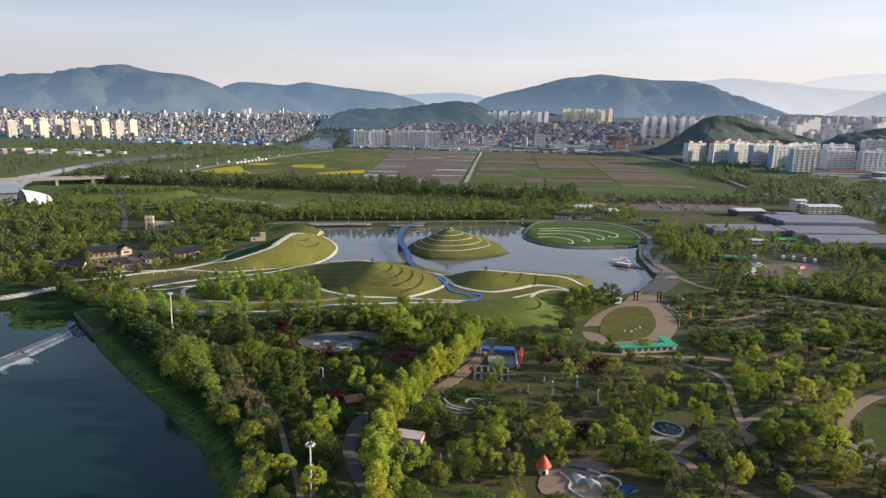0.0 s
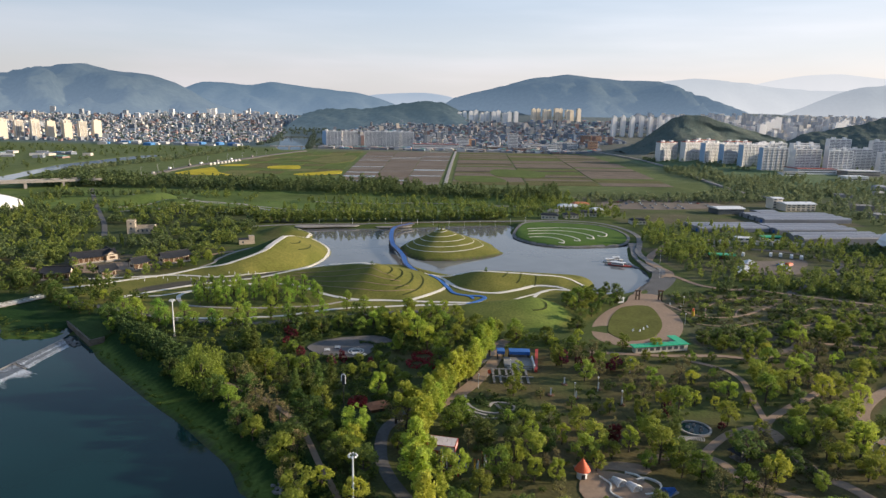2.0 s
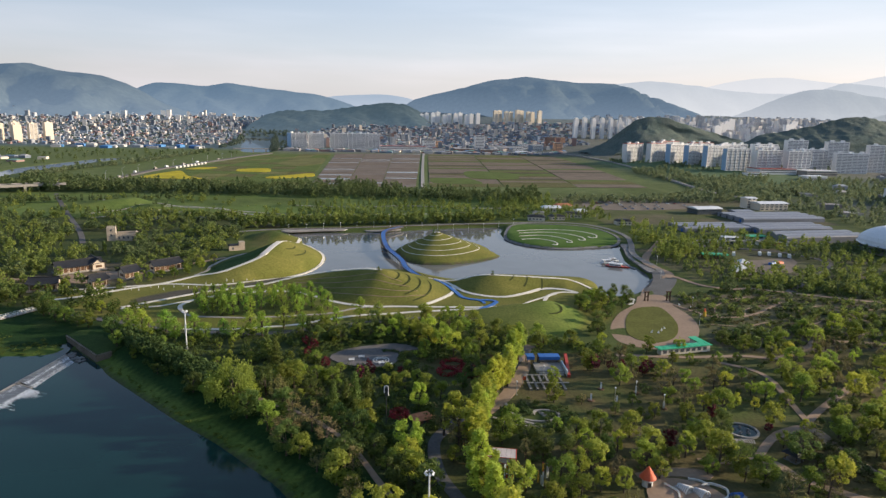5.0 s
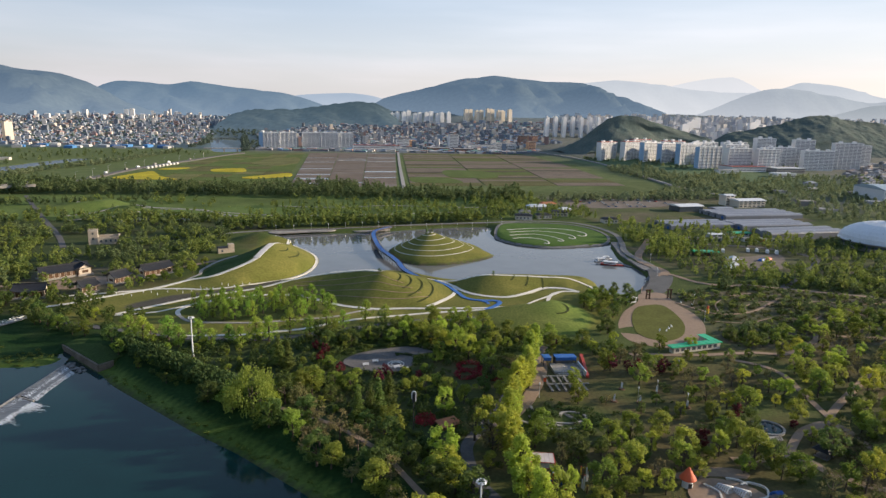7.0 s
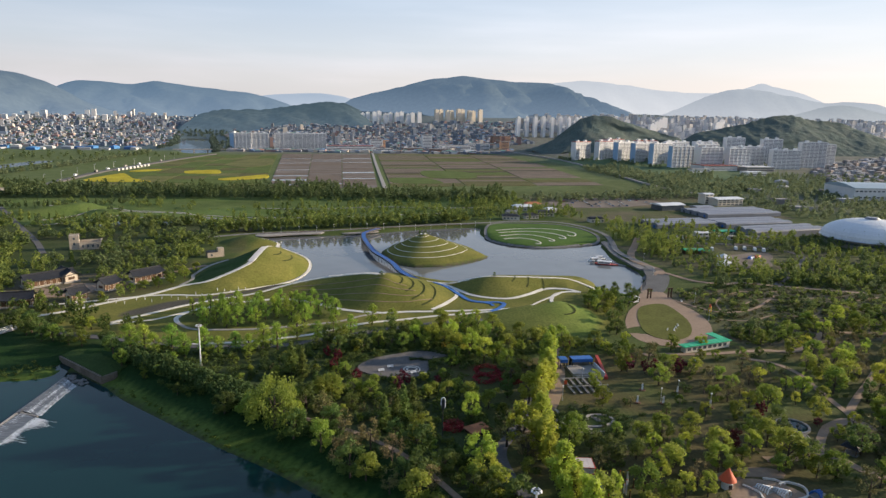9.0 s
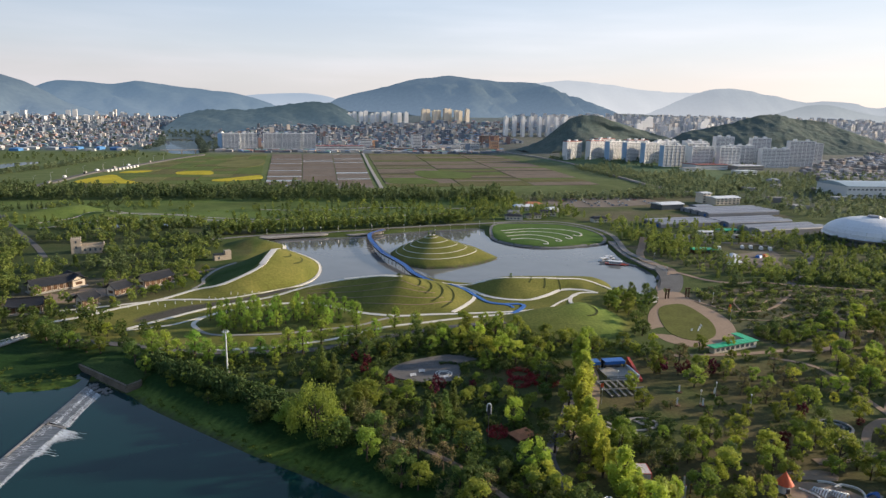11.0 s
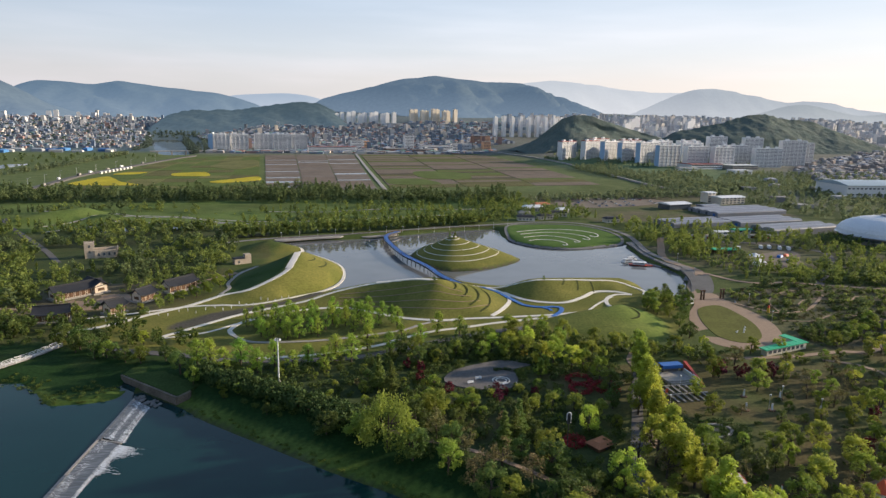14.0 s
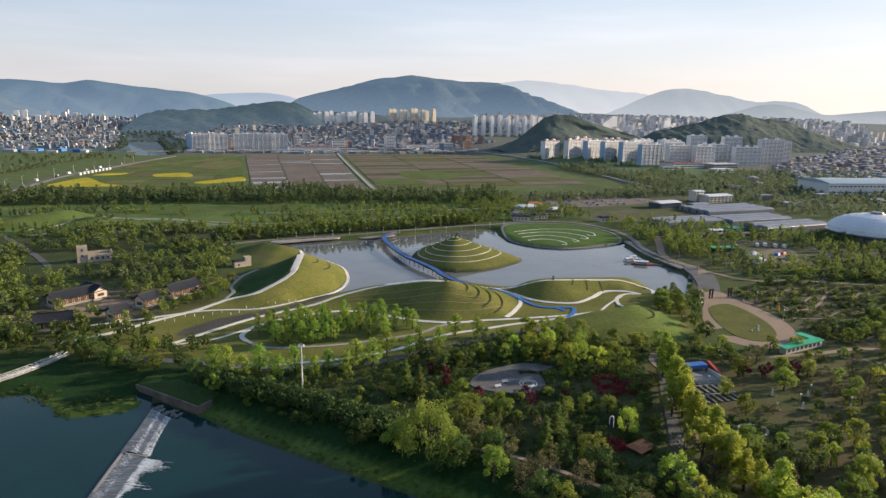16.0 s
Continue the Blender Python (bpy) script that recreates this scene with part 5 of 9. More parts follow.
for k, (a, b) in enumerate((((-150, 600), (90, 622)), ((-330, 640), (-170, 606)), ((-140, 640), (60, 668)), ((-120, 690), (120, 700)), ((-400, 700), (-250, 735)))):      # rows of trees along the park's walks
    P = np.array(a) + np.linspace(0, 1, 34)[:, None] * (np.array(b) - np.array(a)) + np.random.default_rng(210 + k).uniform(-2.4, 2.4, (34, 2))
    woods("park_tree_row", P, (M_WOODS_LIGHT, M_WOODS, M_WOODS_LIGHT, M_WOODS, M_WOODS_DARK)[k], "row of park trees beside a lawn walk", ("tall", "round"), (6, 10.5), (0.9, 1.25), 220 + k)
P = scatter([(-480, 790), (-470, 900), (-270, 850), (-130, 850), (-60, 880), (20, 800), (150, 790), (170, 830), (160, 720), (10, 745), (-280, 790)], 8.5, 63)
woods("tree_belt", P, M_WOODS_DARK, "dark dense belt of trees before the fields", ("round", "round", "tall"), (6, 17), seed=4)
P = np.array([(x, 574 + 0.17 * x + 6 * k + rng.uniform(-1, 1)) for x in np.arange(-150, 75, 6.5) for k in (0, 1, 2)])
woods("lakeside_tree_row", P + rng.uniform(-1, 1, P.shape) + (0, 14), M_WOODS, "row of pointed young trees along the lake's far shore", ("tall", "round", "tall"), (9, 13), (1.1, 1.5), seed=5)
P = free(scatter([(112, 266), (300, 262), (330, 350), (190, 372), (130, 350)], 3.4, 64, 1.6), 0.5)
r = np.random.default_rng(640).random(len(P)) + 0.5 * wave(P[:, 0], P[:, 1], 24, 74, 2)
for lo, hi, leaves, lab, tall in ((-9, 0.42, M_SHRUB, "low brownish clipped shrubs in the rock garden's beds", (1.5, 6)), (0.42, 0.78, M_SHRUB_GREEN, "dark green shrubs among the rock garden's paths", (2.5, 8.5)), (0.78, 9, M_WOODS_LIGHT, "fresh green bushes among the rock garden's paths", (2.5, 8))):
    woods("garden_shrubs", P[(r > lo) & (r <= hi)], leaves, lab, ("bush",), tall, (0.7, 1.3), 6, "shrubs")
P = free(scatter([(125, 270), (300, 266), (325, 348), (190, 368), (135, 345)], 12.0, 640, 1.3), 2.0)
mixed_woods("rock_garden_trees", P, "small trees in the rock garden", ("round",), (4, 8), (0.9, 1.3), 644, (0.4, 0.35, 0.25))
P = free(scatter([(160, 356), (420, 340), (470, 470), (330, 500), (190, 520), (150, 470), (165, 420)], 8.6, 65), 2.5, [(216, 272, 404, 462)])
# light kinds favoured, their paler leaves standing in for haze over these woods
mixed_woods("east_park_woods", P, "park trees beyond the rock garden", ("round", "tall", "round"), (5, 11), (0.8, 1.2), 207, (0.2, 0.4, 0.4))
P = free(scatter([(90, 600), (190, 605), (215, 735), (180, 780), (90, 740)], 9.5, 86), 1.5)
woods("entrance_trees", P[wave(P[:, 0], P[:, 1], 40, 30) > -0.12], M_WOODS, "green trees round the park entrance", ("round", "tall", "round"), (6, 11), seed=37)
P = scatter([(165, 500), (300, 505), (300, 540), (200, 600), (180, 560)], 12.5, 66)
woods("quay_trees", P, M_WOODS_LIGHT, "green trees behind the lakeside quay", ("round", "tall"), (6, 11), seed=8)
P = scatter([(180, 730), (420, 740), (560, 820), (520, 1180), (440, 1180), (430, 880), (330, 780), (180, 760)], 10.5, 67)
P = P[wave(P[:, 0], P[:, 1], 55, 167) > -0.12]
woods("east_tree_belt", P, M_WOODS_HAZED, "green trees between the fields and the suburb", ("dot",), (7, 13), seed=9)
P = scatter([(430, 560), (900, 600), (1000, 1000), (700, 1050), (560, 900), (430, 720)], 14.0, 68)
woods("suburb_trees", P, M_WOODS_HAZED, "green scattered trees around the halls", ("dot",), (6, 12), seed=10)
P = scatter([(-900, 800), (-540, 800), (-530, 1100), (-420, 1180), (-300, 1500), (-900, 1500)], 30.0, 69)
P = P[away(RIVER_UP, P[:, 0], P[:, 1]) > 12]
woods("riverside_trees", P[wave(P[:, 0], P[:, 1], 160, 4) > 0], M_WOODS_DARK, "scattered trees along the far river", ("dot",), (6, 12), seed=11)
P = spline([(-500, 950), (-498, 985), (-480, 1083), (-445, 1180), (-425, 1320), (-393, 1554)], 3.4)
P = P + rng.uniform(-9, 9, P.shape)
woods("levee_trees", P, M_WOODS_HAZED, "dark line of trees along the levee", ("dot",), (6, 11), seed=12)
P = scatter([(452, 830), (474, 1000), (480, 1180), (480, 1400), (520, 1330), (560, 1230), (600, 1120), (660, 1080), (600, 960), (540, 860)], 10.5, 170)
woods("slope_woods", P[wave(P[:, 0], P[:, 1], 60, 171) > 0.0], M_WOODS_HAZED, "dark woods on the slope below the apartment blocks", ("dot",), (5, 11), seed=172)
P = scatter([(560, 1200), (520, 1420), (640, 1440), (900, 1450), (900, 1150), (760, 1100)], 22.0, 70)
woods("hill_foot_trees", P, M_WOODS_HAZED, "trees at the foot of the apartment blocks", ("dot",), (7, 12), seed=13)
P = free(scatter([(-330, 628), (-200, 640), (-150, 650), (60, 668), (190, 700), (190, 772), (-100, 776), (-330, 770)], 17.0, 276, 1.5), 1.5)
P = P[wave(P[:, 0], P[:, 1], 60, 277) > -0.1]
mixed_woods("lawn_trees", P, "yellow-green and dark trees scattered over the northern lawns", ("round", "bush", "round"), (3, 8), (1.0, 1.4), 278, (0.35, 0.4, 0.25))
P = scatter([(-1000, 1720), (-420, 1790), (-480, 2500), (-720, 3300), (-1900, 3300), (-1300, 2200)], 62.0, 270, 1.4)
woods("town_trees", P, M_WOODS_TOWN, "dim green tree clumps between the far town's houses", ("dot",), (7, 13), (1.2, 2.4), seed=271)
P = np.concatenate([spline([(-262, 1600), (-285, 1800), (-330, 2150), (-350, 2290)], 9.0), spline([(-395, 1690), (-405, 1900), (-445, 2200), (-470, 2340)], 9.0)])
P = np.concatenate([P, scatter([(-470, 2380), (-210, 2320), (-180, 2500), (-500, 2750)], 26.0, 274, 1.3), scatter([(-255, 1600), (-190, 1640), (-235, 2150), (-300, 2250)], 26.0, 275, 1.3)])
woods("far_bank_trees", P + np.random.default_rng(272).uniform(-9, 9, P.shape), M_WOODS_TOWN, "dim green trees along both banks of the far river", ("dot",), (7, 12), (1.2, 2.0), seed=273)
# undergrowth among the near trees
P = free(scatter([(-38, 118), (-48, 165), (-78, 203), (-112, 240), (-140, 272), (-152, 300), (-60, 304), (8, 318), (30, 284), (78, 268), (60, 256), (-5, 245), (-22, 205), (-28, 160), (-14, 118)], 4.9, 81), 0.6, KEEP_CLEAR)
woods("undergrowth", P, M_SHRUB_GREEN, "low green shrubs under the riverside trees", ("shrub",), (3, 10), seed=31, category="shrubs")
P = free(scatter([(-14, 118), (-22, 160), (-18, 205), (10, 238), (30, 268), (110, 254), (215, 268), (232, 180), (150, 118)], 7.0, 82), 0.8, KEEP_CLEAR)
P = P[wave(P[:, 0], P[:, 1], 30, 12) > -0.25]
woods("undergrowth", P, M_SHRUB_GREEN, "low green shrubs dotted over the park lawns", ("shrub",), (2, 7), seed=32, category="shrubs")
P = free(scatter([(-262, 350), (-262, 440), (-150, 445), (-150, 400), (-185, 372), (-200, 355)], 6.0, 85, 1.2), 1.0)
for hx, hy, hr in ((-222, 413, 12), (-212, 421, 11), (-190, 383, 8), (-181, 395, 9), (-169, 418, 12), (-218, 366, 9), (-205, 402, 14), (-160, 405, 16)):
    P = P[np.hypot(P[:, 0] - hx, P[:, 1] - hy) > hr]
woods("courtyard_trees", P, M_WOODS, "green trees standing between the tile-roofed houses", ("round", "bush", "round"), (4, 8), seed=36)
P = free(scatter([(-240, 345), (-190, 332), (-165, 318), (-150, 330), (-180, 352), (-205, 372), (-240, 366)], 6.5, 83), 1.0)
woods("undergrowth", P, M_SHRUB_GREEN, "dark shrubs beside the tile-roofed houses", ("bush", "round"), (5, 9), seed=33, category="shrubs")
P = scatter([(-222, 307), (-216, 312), (-200, 305), (-178, 299), (-173, 290), (-177, 283), (-190, 281.5), (-198, 283), (-206, 294)], 2.4, 84, 1.4)
P = P[wave(P[:, 0], P[:, 1], 9, 184) > -0.1]
woods("marsh_reeds", P, M_SHRUB_GREEN, "low reeds and marsh grass above the weir", ("bush",), (1.0, 3.0), (1.2, 2.0), 34, "reeds")
edge_line = spline([(-56, 120), (-55, 150), (-61, 166), (-67, 178), (-77, 190), (-90, 205), (-105, 220), (-126, 243), (-142, 261), (-150, 270)], 1.6)
P = edge_line + np.random.default_rng(35).uniform(-1.3, 1.6, edge_line.shape)
woods("bank_reeds", P, M_REEDS, "fringe of light green reeds along the river's edge", ("bush",), (0.8, 1.8), (1.6, 2.6), 35, "reeds")

# the dense dark hedge along the top of the bank
P = np.concatenate([spline([(-150, 288), (-143, 281), (-128, 266), (-112, 249), (-101, 237), (-93, 229)], 2.2) + np.random.default_rng(90 + k).uniform(-1.0, 1.0, 2) * 0.6 + (1.8 * k, 1.6 * k) for k in range(3)])
woods("bank_hedge", P + np.random.default_rng(91).uniform(-0.9, 0.9, P.shape), M_HEDGE, "dense dark green shrubs along the bank's top", ("shrub",), (12, 18), (0.55, 0.85), 92, "shrubs")
P = scatter([(-6, 200), (0, 214), (8, 219), (22, 217), (25, 206), (18, 198), (4, 197)], 1.9, 93, 1.3)
woods("bed_shrubs", P[wave(P[:, 0], P[:, 1], 7, 17) > -0.12], M_HEDGE, "low dark green shrubs in the curved garden bed", ("bush",), (2, 5), (0.8, 1.3), 94, "shrubs")
P = scatter([(86, 168), (92, 182), (101, 186), (108, 176), (104, 164), (94, 160)], 2.2, 95, 1.3)
woods("bed_shrubs", P, M_SHRUB, "dark mixed shrubs round the garden pavilion", ("bush",), (2, 6), (0.8, 1.3), 96, "shrubs")
P = free(scatter([(166, 436), (196, 432), (204, 470), (214, 506), (182, 520), (170, 486)], 8.5, 97), 1.5)
woods("walkside_trees", P, M_WOODS_LIGHT, "tall light green trees beside the lakeside walk", ("tall", "round", "tall"), (8, 13), (0.9, 1.3), 98)
P = free(scatter([(170, 380), (196, 372), (250, 350), (330, 350), (340, 392), (204, 392)], 7.0, 99), 0.8)
woods("walkside_trees", P, M_WOODS_LIGHT, "young light green trees round the service yard", ("round", "tall"), (4, 8), (0.9, 1.3), 101)
for x, y, h in ((-56, 251, 4.5), (-49, 249, 4), (-38, 250, 4.5), (-30, 252, 4.5), (-66, 262, 6), (-24, 262, 6), (-60, 284, 7), (-40, 286, 8), (-30, 284, 7), (-50, 288, 8)):
    plant("broadleaf_tree", x, y, h, 1.3)
for x, y, h in ((-44, 249, 4.5), (-62, 256, 5), (-33, 247, 4), (-70, 268, 5), (30, 274, 5), (62, 240, 6), (66, 243, 6), (56, 246, 5)):
    plant("maroon_maple_tree", x, y, h, 1.2)
COURT = spline([(-61, 266), (-55, 275), (-42, 280), (-28, 281), (-21, 275), (-31, 271), (-33, 262), (-39, 255), (-52, 257)], 3, True)
P = free(scatter([(-74, 238), (-14, 236), (-10, 262), (-18, 288), (-72, 292)], 4.6, 102, 1.2), 0.5)
P = P[away(COURT, P[:, 0], P[:, 1]) > 1.2]
for hx, hy, hr in ((-11.5, 255, 6.5), (-14.6, 247.5, 6), (-4.9, 246.5, 7)):
    P = P[np.hypot(P[:, 0] - hx, P[:, 1] - hy) > hr]
woods("court_shrubs", P, M_SHRUB_GREEN, "green shrubs round the paved court", ("shrub",), (3, 9), (0.8, 1.2), 103, "shrubs")
P = free(scatter([(-46, 178), (-24, 180), (-24, 214), (-32, 224), (-48, 216)], 3.2, 104, 1.2), 0.8)
for hx, hy, hr in ((-35.3, 212, 4.0), (-31, 208, 6.0)):
    P = P[np.hypot(P[:, 0] - hx, P[:, 1] - hy) > hr]
woods("court_shrubs", P, M_SHRUB_GREEN, "mixed green shrubs round the lantern pole", ("shrub",), (2, 7), (0.8, 1.2), 105, "shrubs")

# ---- town ----
def boxes(name, rows, material, label, category="houses", roof=None):
    """Many far houses as one growth: each a body with a low pitched or flat roof."""
    V, F, base = [], [], 0
    for x, y, z, w, d, h, a, pitch in rows:
        c, s = math.cos(a), math.sin(a)
        k = 0.25 * w if pitch else 0.0
        pts = [(-w / 2, -d / 2, -3), (w / 2, -d / 2, -3), (w / 2, d / 2, -3), (-w / 2, d / 2, -3), (-w / 2, -d / 2, h), (w / 2, -d / 2, h), (w / 2, d / 2, h), (-w / 2, d / 2, h),
               (-w / 2 + k, 0 if pitch else -d / 2, h + pitch), (w / 2 - k, 0 if pitch else -d / 2, h + pitch), (w / 2 - k, 0 if pitch else d / 2, h + pitch), (-w / 2 + k, 0 if pitch else d / 2, h + pitch)]
        V += [(x + px * c - py * s, y + px * s + py * c, z + pz) for px, py, pz in pts]
        F += [(base, base + 1, base + 5, base + 4), (base + 1, base + 2, base + 6, base + 5), (base + 2, base + 3, base + 7, base + 6), (base + 3, base, base + 4, base + 7),
              (base + 4, base + 5, base + 9, base + 8), (base + 5, base + 6, base + 10, base + 9), (base + 6, base + 7, base + 11, base + 10), (base + 7, base + 4, base + 8, base + 11), (base + 8, base + 9, base + 10, base + 11)]
        base += 12
    ob = link_mesh(name, V, np.array(F), material)
    if roof:
        ob.data.materials.append(roof)
        ob.data.polygons.foreach_set("material_index", np.tile([0, 0, 0, 0, 1, 1, 1, 1, 1], len(rows)).astype(np.int32))
    return tagged(ob, label, category, kind="stuff")


def palette(name, colours, rough=0.85):
    """Paint that differs from house to house."""
    m = mat(name, (0.5, 0.5, 0.5), rough, 0.1, 4.0)
    n, l = m.node_tree.nodes, m.node_tree.links
    geo = n.new("ShaderNodeNewGeometry")
    r = n.new("ShaderNodeValToRGB")
    r.color_ramp.interpolation = "CONSTANT"
    for i, c in enumerate(colours):
        e = r.color_ramp.elements[i] if i < 2 else r.color_ramp.elements.new(i / len(colours))
        e.position, e.color = i / len(colours), (*c, 1)
    l.new(geo.outputs["Random Per Island"], r.inputs["Fac"])
    l.new(r.outputs["Color"], n["Principled BSDF"].inputs["Base Color"])
    return m


# mostly grey-blue walls: haze and bluish shade of the far town put into paint
M_HOUSES = palette("hazed_house_paints", [(0.19, 0.22, 0.26), (0.15, 0.18, 0.22), (0.22, 0.21, 0.21), (0.17, 0.19, 0.22), (0.50, 0.48, 0.46), (0.18, 0.20, 0.23), (0.28, 0.29, 0.31), (0.27, 0.18, 0.16), (0.19, 0.24, 0.31), (0.55, 0.49, 0.42)])
M_ROOFS = palette("roof_paints", [(0.22, 0.24, 0.27), (0.30, 0.30, 0.31), (0.34, 0.17, 0.12), (0.16, 0.19, 0.23), (0.40, 0.40, 0.40), (0.10, 0.20, 0.34), (0.14, 0.26, 0.22), (0.26, 0.27, 0.29)])


M_DULL_ROOFS = palette("dull_house_paints", [(0.30, 0.29, 0.28), (0.24, 0.24, 0.25), (0.38, 0.36, 0.34), (0.20, 0.19, 0.19), (0.30, 0.25, 0.22), (0.34, 0.35, 0.37)])
M_BLUE_SHEDS = palette("shed_sheets", [(0.05, 0.13, 0.30), (0.30, 0.32, 0.34), (0.07, 0.20, 0.42), (0.20, 0.22, 0.24), (0.46, 0.45, 0.43)])
M_PALE_BLOCKS = palette("pale_block_paints", [(0.60, 0.59, 0.58), (0.50, 0.50, 0.51), (0.66, 0.64, 0.62), (0.42, 0.43, 0.45), (0.58, 0.53, 0.48), (0.36, 0.37, 0.38)])


def town(name, outline, gap, seed, size, hs, label, tall=0.06, high=(13, 26), paints=None):
    rg = np.random.default_rng(seed)
    rows = []
    for x, y in scatter(outline, gap, seed, 0.9):
        k = rg.uniform(0.7, 1.3)
        big = rg.random() < tall
        h = rg.uniform(*high) if big else rg.uniform(*hs)
        rows.append((x, y, gz(x, y), size * k, size * rg.uniform(0.6, 1.0), h, rg.uniform(-0.3, 0.3) + (1.57 if rg.random() < 0.4 else 0), 0.0 if big or rg.random() < 0.5 else rg.uniform(1, 2.4)))
    boxes(name, rows, paints or M_HOUSES, label, "houses", M_ROOFS if not paints else paints)


town("town_houses_west", [(-1100, 1680), (-700, 1700), (-400, 1800), (-480, 2500), (-760, 3500), (-2700, 3600), (-1500, 2200)], 24, 1, 9, (3, 6.5), "dense low houses of the far town with pale walls", 0.05, (9, 15))
town("town_blocks_west", [(-1000, 2100), (-480, 2150), (-540, 2700), (-760, 3500), (-2500, 3600), (-1500, 2400)], 92, 8, 17, (7, 13), "mid-rise blocks standing out of the far town", 0.15, (16, 26), M_HOUSES)
town("town_slabs_west", [(-1750, 3150), (-900, 2950), (-620, 3080), (-700, 3560), (-1300, 3600), (-2100, 3560)], 105, 18, 17, (14, 26), "pale apartment slabs at the back of the far town", 0.25, (26, 40), M_PALE_BLOCKS)
town("town_houses_gap", [(-640, 2700), (-500, 2780), (-470, 3050), (-560, 3450), (-900, 3500), (-780, 3100)], 27, 29, 11, (4, 9), "hazy houses where the far river leaves the town", 0.12, (12, 24))
town("town_sheds_west", [(-760, 1590), (-430, 1620), (-425, 1690), (-760, 1680)], 36, 28, 20, (3.5, 6), "blue-roofed sheds and workshops at the town's edge", 0.0, (5, 8), M_BLUE_SHEDS)
town("town_houses_slope", [(240, 2500), (900, 2380), (1000, 2850), (760, 2860), (500, 2840), (200, 2850)], 34, 9, 14, (5, 12), "pale houses scattered below the mountain", 0.08, (14, 24))
town("town_houses_mid", [(-215, 1800), (20, 1720), (330, 1680), (620, 1900), (700, 2300), (560, 2650), (-100, 2700), (-330, 2450)], 23, 2, 12, (4, 10), "pale low houses and workshops beyond the fields", 0.07)
town("town_houses_east", [(760, 900), (930, 860), (1160, 950), (1500, 1200), (1850, 1650), (1500, 1600), (1350, 1350), (1000, 1180), (860, 1060)], 22, 3, 12, (4, 7), "low crowded suburb roofs near the wooded hill", 0.01, (8, 12), M_DULL_ROOFS)
town("town_houses_far_east", [(900, 2300), (1050, 2000), (1700, 1750), (2300, 1900), (3000, 2600), (3600, 3450), (1900, 3450), (1000, 3000)], 29, 4, 18, (5, 12), "far suburb of pale blocks", 0.2, (18, 44), M_PALE_BLOCKS)
town("suburb_sheds", [(470, 640), (560, 620), (760, 660), (900, 800), (800, 960), (620, 900), (480, 740)], 84, 7, 18, (4, 7), "sheds and houses among trees near the halls", 0.0, (5, 8), M_DULL_ROOFS)
town("field_edge_sheds", [(-240, 1600), (360, 1590), (480, 1640), (480, 1670), (-240, 1670)], 20, 5, 16, (3, 6), "sheds and parked rows along the field edge", 0.0)
town("river_sheds", [(-850, 1120), (-620, 1200), (-600, 1320), (-850, 1300)], 40, 6, 18, (3, 5), "low sheds on the river plain", 0.0)


def storey_meshes(w, floors, storey=2.8):
    """Meshes that all blocks of one width share: a band of windows, a fin between flats."""
    band = box(-w / 2 + 0.8, w / 2 - 0.8, -0.12, 0.12, 0, 1.15)
    me = bpy.data.meshes.new("window_band")
    band.to_mesh(me)
    band.free()
    me.materials.append(M_APT_GLASS)
    fin = box(-0.45, 0.45, -0.35, 0.35, 0, floors * storey)
    mf = bpy.data.meshes.new("wall_fin")
    fin.to_mesh(mf)
    fin.free()
    mf.materials.append(M_APT)
    return me, mf


SHARED = {}


def apartment(x, y, z, w, d, floors, turn, paint, gable=None, cap=None, label="", storeys=True, group="apartment blocks"):
    """A slab block: body, storeys of windows on both long sides, fins, parapet, lift houses."""
    ob = thing("apartment_building", label, "building", (x, y, z), turn, group)
    H = floors * 2.8
    wall = part("wall", box(-w / 2, w / 2, -d / 2, d / 2, -12, H), paint, ob)
    roof = bmesh.new()
    for a in ((-w / 2, w / 2, -d / 2, -d / 2 + 0.4), (-w / 2, w / 2, d / 2 - 0.4, d / 2), (-w / 2, -w / 2 + 0.4, -d / 2 + 0.4, d / 2 - 0.4), (w / 2 - 0.4, w / 2, -d / 2 + 0.4, d / 2 - 0.4)):
        add_box(roof, *a, H, H + 1.3)
    part("parapet", roof, cap or paint, ob)
    for i in range(max(1, int(w // 20))):
        cx = -w / 2 + (i + 0.5) * w / max(1, int(w // 20))
        part("lift_house", box(cx - 3, cx + 3, -2.5, 2.5, H, H + 4.2), paint, ob)
    if gable:
        part("gable_panel", box(-w / 2 - 0.15, -w / 2 - 0.003, -d / 2, d / 2, 0, H), gable, ob)
        part("gable_panel", box(w / 2 + 0.003, w / 2 + 0.15, -d / 2, d / 2, 0, H), gable, ob)
    if storeys:
        key = (round(w), floors)
        if key not in SHARED:
            SHARED[key] = storey_meshes(w, floors)
        band, fin = SHARED[key]
        for k in range(floors):
            shared("window_band", band, wall, pose(0, -d / 2, k * 2.8 + 0.9))
        n = max(2, int(w // 9))
        for k in range(n + 1):
            shared("wall_fin", fin, wall, pose(-w / 2 + 0.45 + k * (w - 0.9) / n, -d / 2 - 0.2, 0))
    return ob


A_GREY = "pale grey apartment block with rows of balconies"
A_BLUE = "pale apartment block with a blue-painted gable"
A_RED = "pale apartment block with a red roof edge"
